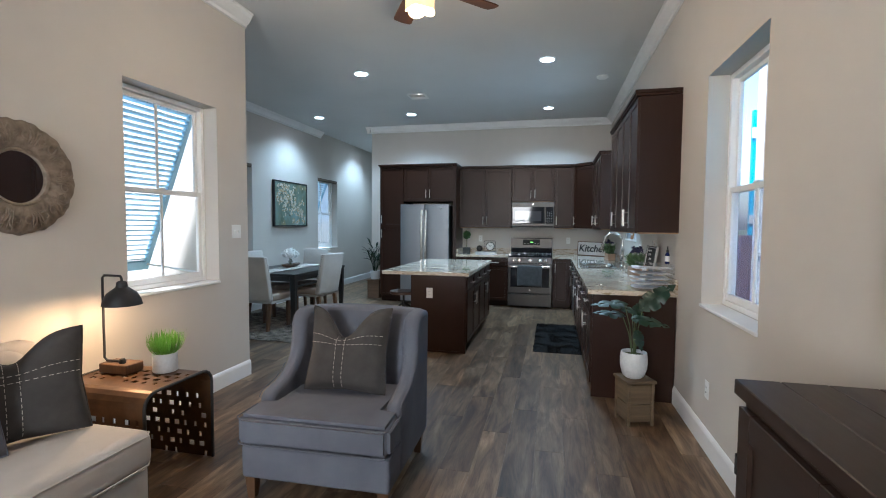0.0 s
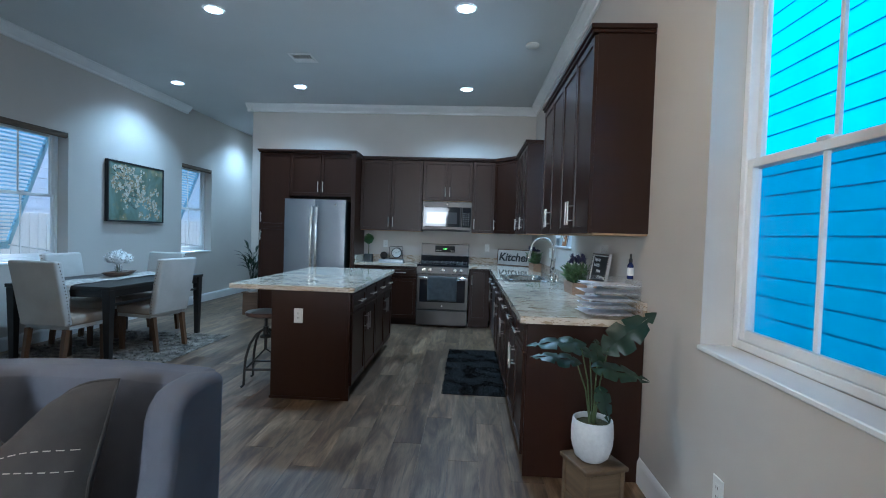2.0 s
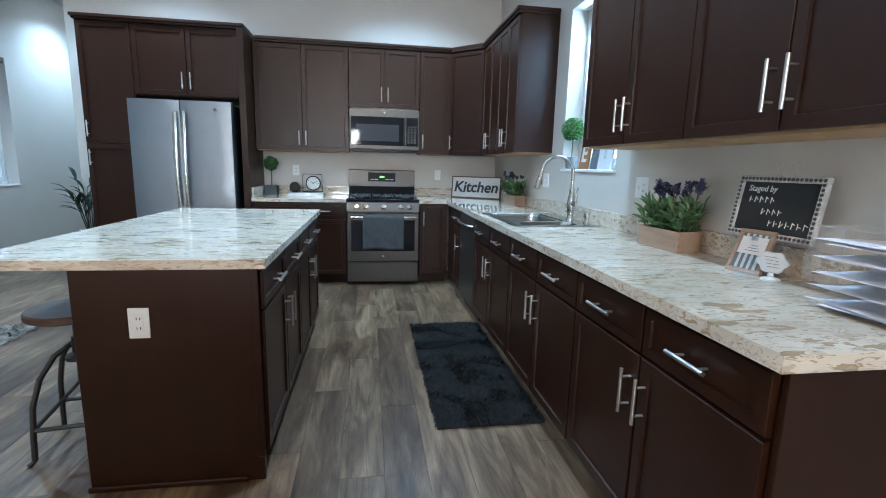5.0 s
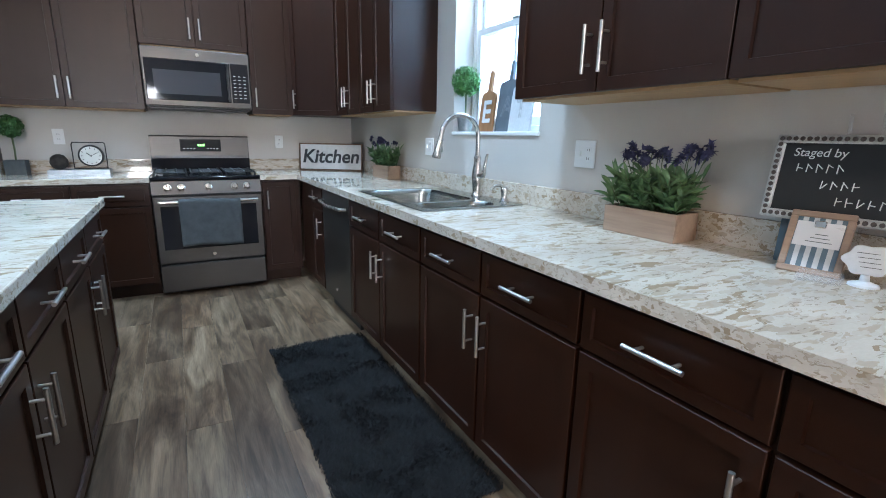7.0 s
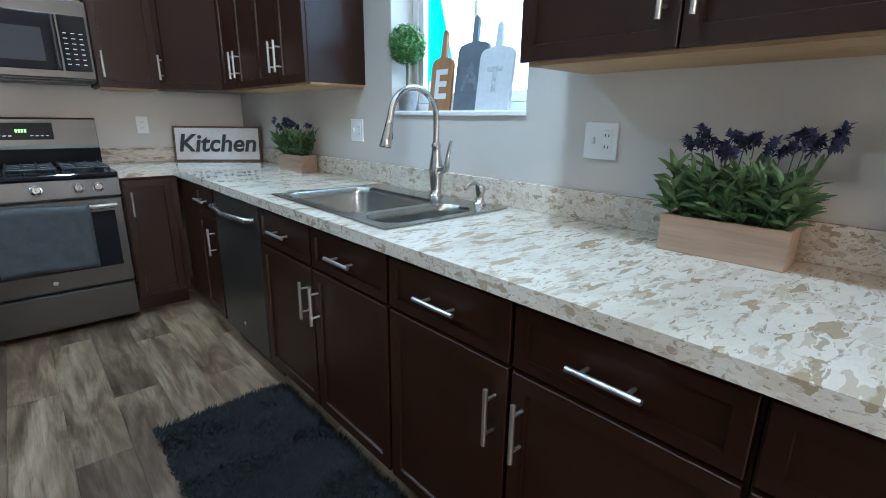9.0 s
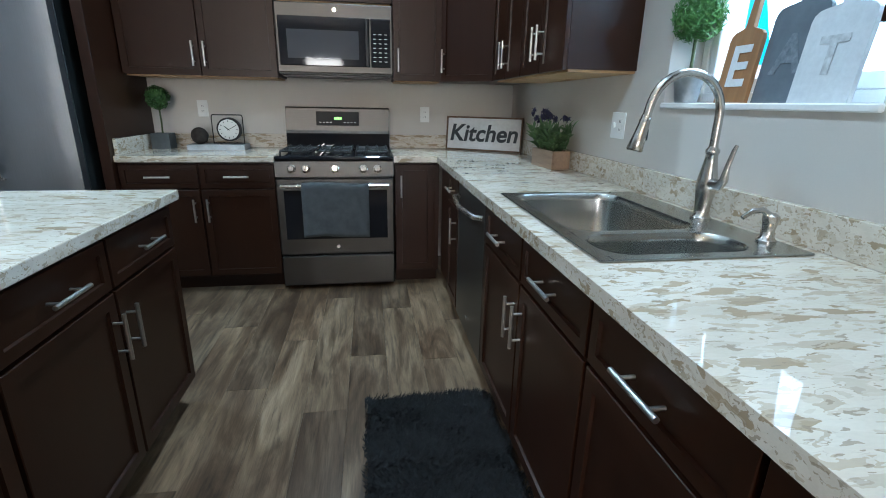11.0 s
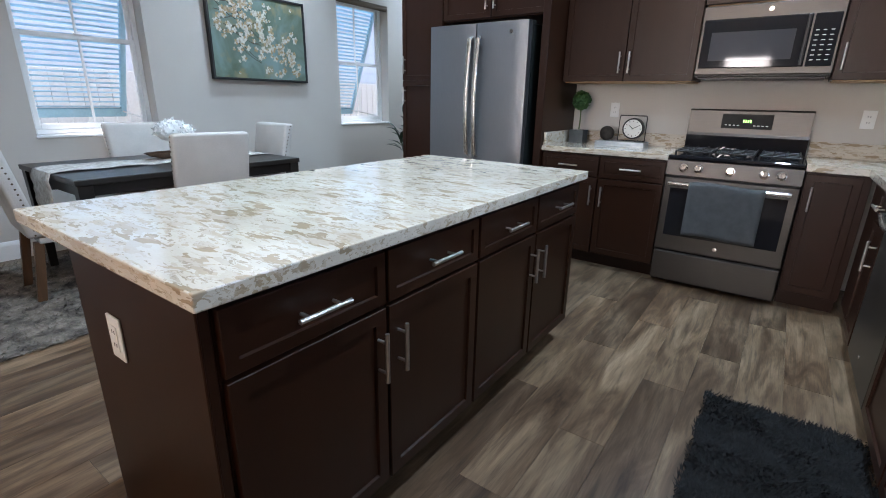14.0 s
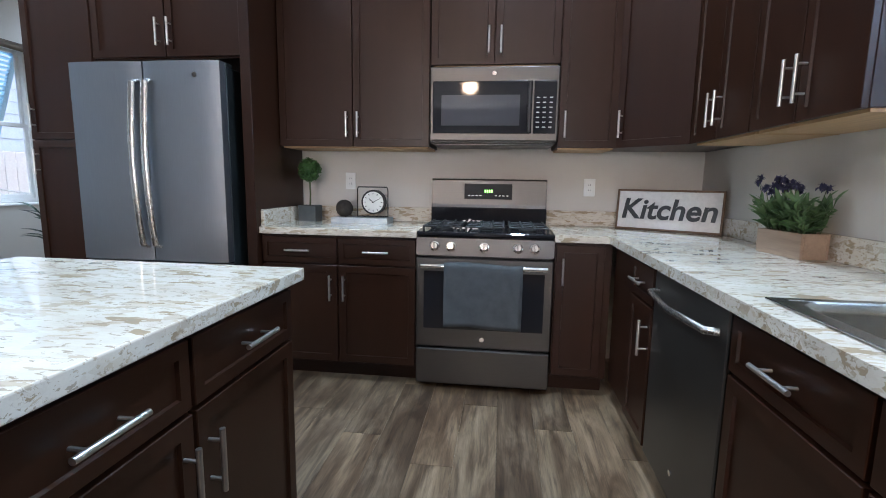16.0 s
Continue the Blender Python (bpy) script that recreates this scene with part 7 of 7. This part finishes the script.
# ---- outdoors ----
GROUND = surface("grass_ground", (0.06, 0.09, 0.035), (0.14, 0.15, 0.08), 1.5, 0.95, 0, 40, 0.8, 0.02, (1, 1, 1), "World", 0.3)
structure("ground", boxes((-300, -300, -0.6, 300, 300, -0.45)), GROUND, "mown grass ground round the house", "ground")
BLUE_SIDING = surface("blue_lap_siding", (0.016, 0.40, 0.66), (0.026, 0.46, 0.72), 3, 0.5, 0, 40, 0.1)
WHITE_SIDING = surface("white_lap_siding", (0.66, 0.68, 0.68), (0.74, 0.75, 0.75), 3, 0.5, 0, 40, 0.1)
FENCE_WOOD = wood("brown_fence_wood", (0.10, 0.060, 0.040), (0.20, 0.13, 0.09), "Z", 0.8)
PALE_FENCE = surface("pale_fence", (0.62, 0.64, 0.64), (0.70, 0.72, 0.72), 3, 0.6, 0, 40, 0.1)
nh_ = thing("neighbour_house", pose(3.0, -8.0, -0.45), "bright blue house with lap siding and white corner boards", "house")
part("wall", boxes((0.03, 0, 0, 6, 14.6, 5.6)), BLUE_SIDING, nh_)
lap = mesh_of(extrude_profile([(0.032, 0.0), (0.015, 0.0), (0.022, 0.199), (0.032, 0.199)], 0.0, 14.5, "Y"), BLUE_SIDING)
for i in range(27):
    part("siding_board", lap, None, nh_, m=pose(0, 0, 0.1 + 0.2 * i))
part("corner_board", boxes((-0.02, 14.5, 0, 0.10, 14.62, 5.6), bevel=0.004), PALE_FENCE, nh_, "white corner board")
part("roof", extrude_profile([(-0.4, 5.6), (3.0, 7.6), (6.4, 5.6)], -0.3, 15.0, "Y"), surface("grey_shingle", (0.08, 0.08, 0.085), (0.14, 0.14, 0.145), 6, 0.9), nh_)
pr = thing("porch", pose(3.3, 6.85, -0.45), "white porch with posts and railing beside the blue house", "porch")
part("deck", boxes((0, 0, 0, 3.5, 2.15, 0.55)), FENCE_WOOD, pr)
for q in ((0.06, 0.1), (0.06, 2.0), (1.8, 2.0)):
    part("post", boxes((q[0], q[1], 0.55, q[0] + 0.14, q[1] + 0.14, 5.2), bevel=0.004), PALE_FENCE, pr)
part("rail", boxes((0.08, 0.24, 1.42, 0.16, 2.0, 1.48)), PALE_FENCE, pr)
bal = mesh_of(boxes((0.10, 0, 0.6, 0.13, 0.03, 1.42)), PALE_FENCE)
for i in range(13):
    part("baluster", bal, None, pr, m=pose(0, 0.30 + 0.13 * i, 0))
part("back_wall", boxes((0.22, 2.72, 0.0, 3.5, 2.80, 3.98)), BLUE_SIDING, pr)
for z_, h_ in ((1.95, 0.17), (3.48, 0.19)):
    part("trim_board", boxes((0.20, 2.69, z_, 3.5, 2.717, z_ + h_), bevel=0.004), PALE_FENCE, pr, "white trim board")


def fence(name, m, length, height, mat, label, step=0.145):
    f_ = thing(name, m, label, "fence")
    board = mesh_of(boxes((0, -0.01, 0.03, step - 0.008, 0.01, height), bevel=0.003), mat)
    for i in range(int(length / step)):
        part("board", board, None, f_, m=pose(i * step, 0, 0))
    for zz in (0.3, height - 0.3):
        part("rail", boxes((0, 0.012, zz, length, 0.05, zz + 0.09)), mat, f_)
    for i in range(int(length / 2.4) + 1):
        part("post", boxes((2.4 * i, 0.05, 0, 2.4 * i + 0.09, 0.14, height)), mat, f_)


fence("fence", pose(3.3, 9.30, -0.45), 7.3, 1.75, FENCE_WOOD, "brown wooden board fence between the houses")
fence("fence", pose(-6.6, 1.0, -0.45, 0, 0, 90), 14.0, 1.95, PALE_FENCE, "pale painted board fence beside the house")
wh = thing("neighbour_house", pose(-9.0, -4.0, -0.45), "white house with lap siding behind the fence", "house")
part("wall", boxes((-5, 0, 0, -0.03, 22, 5.2)), WHITE_SIDING, wh)
lap2 = mesh_of(extrude_profile([(-0.032, 0.0), (0.0, 0.0), (-0.022, 0.235), (-0.032, 0.235)], 0.0, 22.0, "Y"), WHITE_SIDING)
for i in range(22):
    part("siding_board", lap2, None, wh, m=pose(0, 0, 0.1 + 0.22 * i))
part("roof", extrude_profile([(-5.4, 5.2), (-2.5, 7.0), (0.4, 5.2)], -0.3, 22.3, "Y"), PALE_FENCE, wh)

SHUTTER = surface("blue_grey_shutter_paint", (0.30, 0.52, 0.66), (0.36, 0.58, 0.72), 5, 0.5, 0, 60, 0.1)


def shutter(wall_x, hole, label, swing=21.5):
    """A louvred shutter hinged above the window, held out at its foot."""
    y0, y1, z0, z1 = hole
    w, h = y1 - y0 + 0.10, 1.57
    t = thing("bahama_shutter", pose(wall_x - T - 0.03, y0 - 0.05, z1 + 0.06) @ pose(0, 0, 0, 0, swing, 0), label, "shutter", "louvred shutters")
    part("stile", boxes((-0.018, 0, -h, 0.018, 0.05, 0), bevel=0.003), SHUTTER, t)
    part("stile", boxes((-0.018, w - 0.05, -h, 0.018, w, 0), bevel=0.003), SHUTTER, t)
    part("rail", boxes((-0.018, 0.05, -0.06, 0.018, w - 0.05, 0), bevel=0.003), SHUTTER, t)
    part("rail", boxes((-0.018, 0.05, -h, 0.018, w - 0.05, -h + 0.08), bevel=0.003), SHUTTER, t)
    sl = mesh_of(boxes((-0.029, 0.05, -0.0035, 0.029, w - 0.05, 0.0035)), SHUTTER)
    k = int((h - 0.14) / 0.045)
    for i in range(k):
        part("slat", sl, None, t, m=pose(0, 0, -h + 0.10 + (h - 0.18) * i / (k - 1), 0, -30, 0))
    part("prop_rod", tube([(0, w - 0.03, -h + 0.05), (0.62, w - 0.03, -h + 0.22)], 0.008, 8), PALE_FENCE, t)


shutter(XL, WIN_L, "blue-grey louvred shutter propped open outside the living room window")
shutter(XD, WIN_A, "blue-grey louvred shutter propped open outside the dining window")
shutter(XD, WIN_2, "blue-grey louvred shutter propped open outside the passage window")

for o in scene.objects:
    if o.type == "MESH" and ACRYLIC in list(o.data.materials):
        o.visible_shadow = False


# ---- floor planks ----
PW, PL = 0.182, 1.22
FIELD = [(XD + 11 * PW, YF + 0.002, XR - 0.002, 9.0), (XD + 0.002, YN - T + 0.002, XD + 11 * PW, 9.0), (XD + 0.002, 9.0, -3.482, YE - 0.002)]
floor = thing("floor", pose(0, 0, 0), "grey-brown wood-look vinyl plank floor with staggered joints", "floor", "", "structure")


def plank_mesh(w, l):
    bm = bmesh.new()
    g = 0.0004
    box(bm, -w / 2 + g, -l / 2 + g, -0.0058, w / 2 - g, l / 2 - g, 0.0, bevel=0.0006)
    return mesh_of(bm, FLOOR_PLANK)


full = plank_mesh(PW, PL)
rng = random.Random(4)
count = 0
for fx0, fy0, fx1, fy1 in FIELD:
    cols = int(math.ceil((fx1 - XD) / PW))
    for c in range(cols):
        a, b = max(XD + c * PW, fx0), min(XD + (c + 1) * PW, fx1)
        if b - a < 0.015:
            continue
        shift = (c * 0.4273 % 1.0) * PL + 0.13 * ((c * 7) % 5) / 5
        k0 = int(math.floor((fy0 - YF - shift) / PL))
        while True:
            s0, s1 = YF + shift + k0 * PL, YF + shift + (k0 + 1) * PL
            k0 += 1
            if s0 >= fy1:
                break
            s0, s1 = max(s0, fy0), min(s1, fy1)
            if s1 - s0 < 0.02:
                continue
            whole = abs(b - a - PW) < 1e-4 and abs(s1 - s0 - PL) < 1e-4
            near = s1 > 1.0 and s0 < 8.8 and b > -3.3
            if near and count < 298:
                part("plank", full if whole else plank_mesh(b - a, s1 - s0), None, floor, m=pose((a + b) / 2, (s0 + s1) / 2, 0))
                count += 1
            else:
                part("plank_far", full if whole else plank_mesh(b - a, s1 - s0), None, floor, m=pose((a + b) / 2, (s0 + s1) / 2, 0))
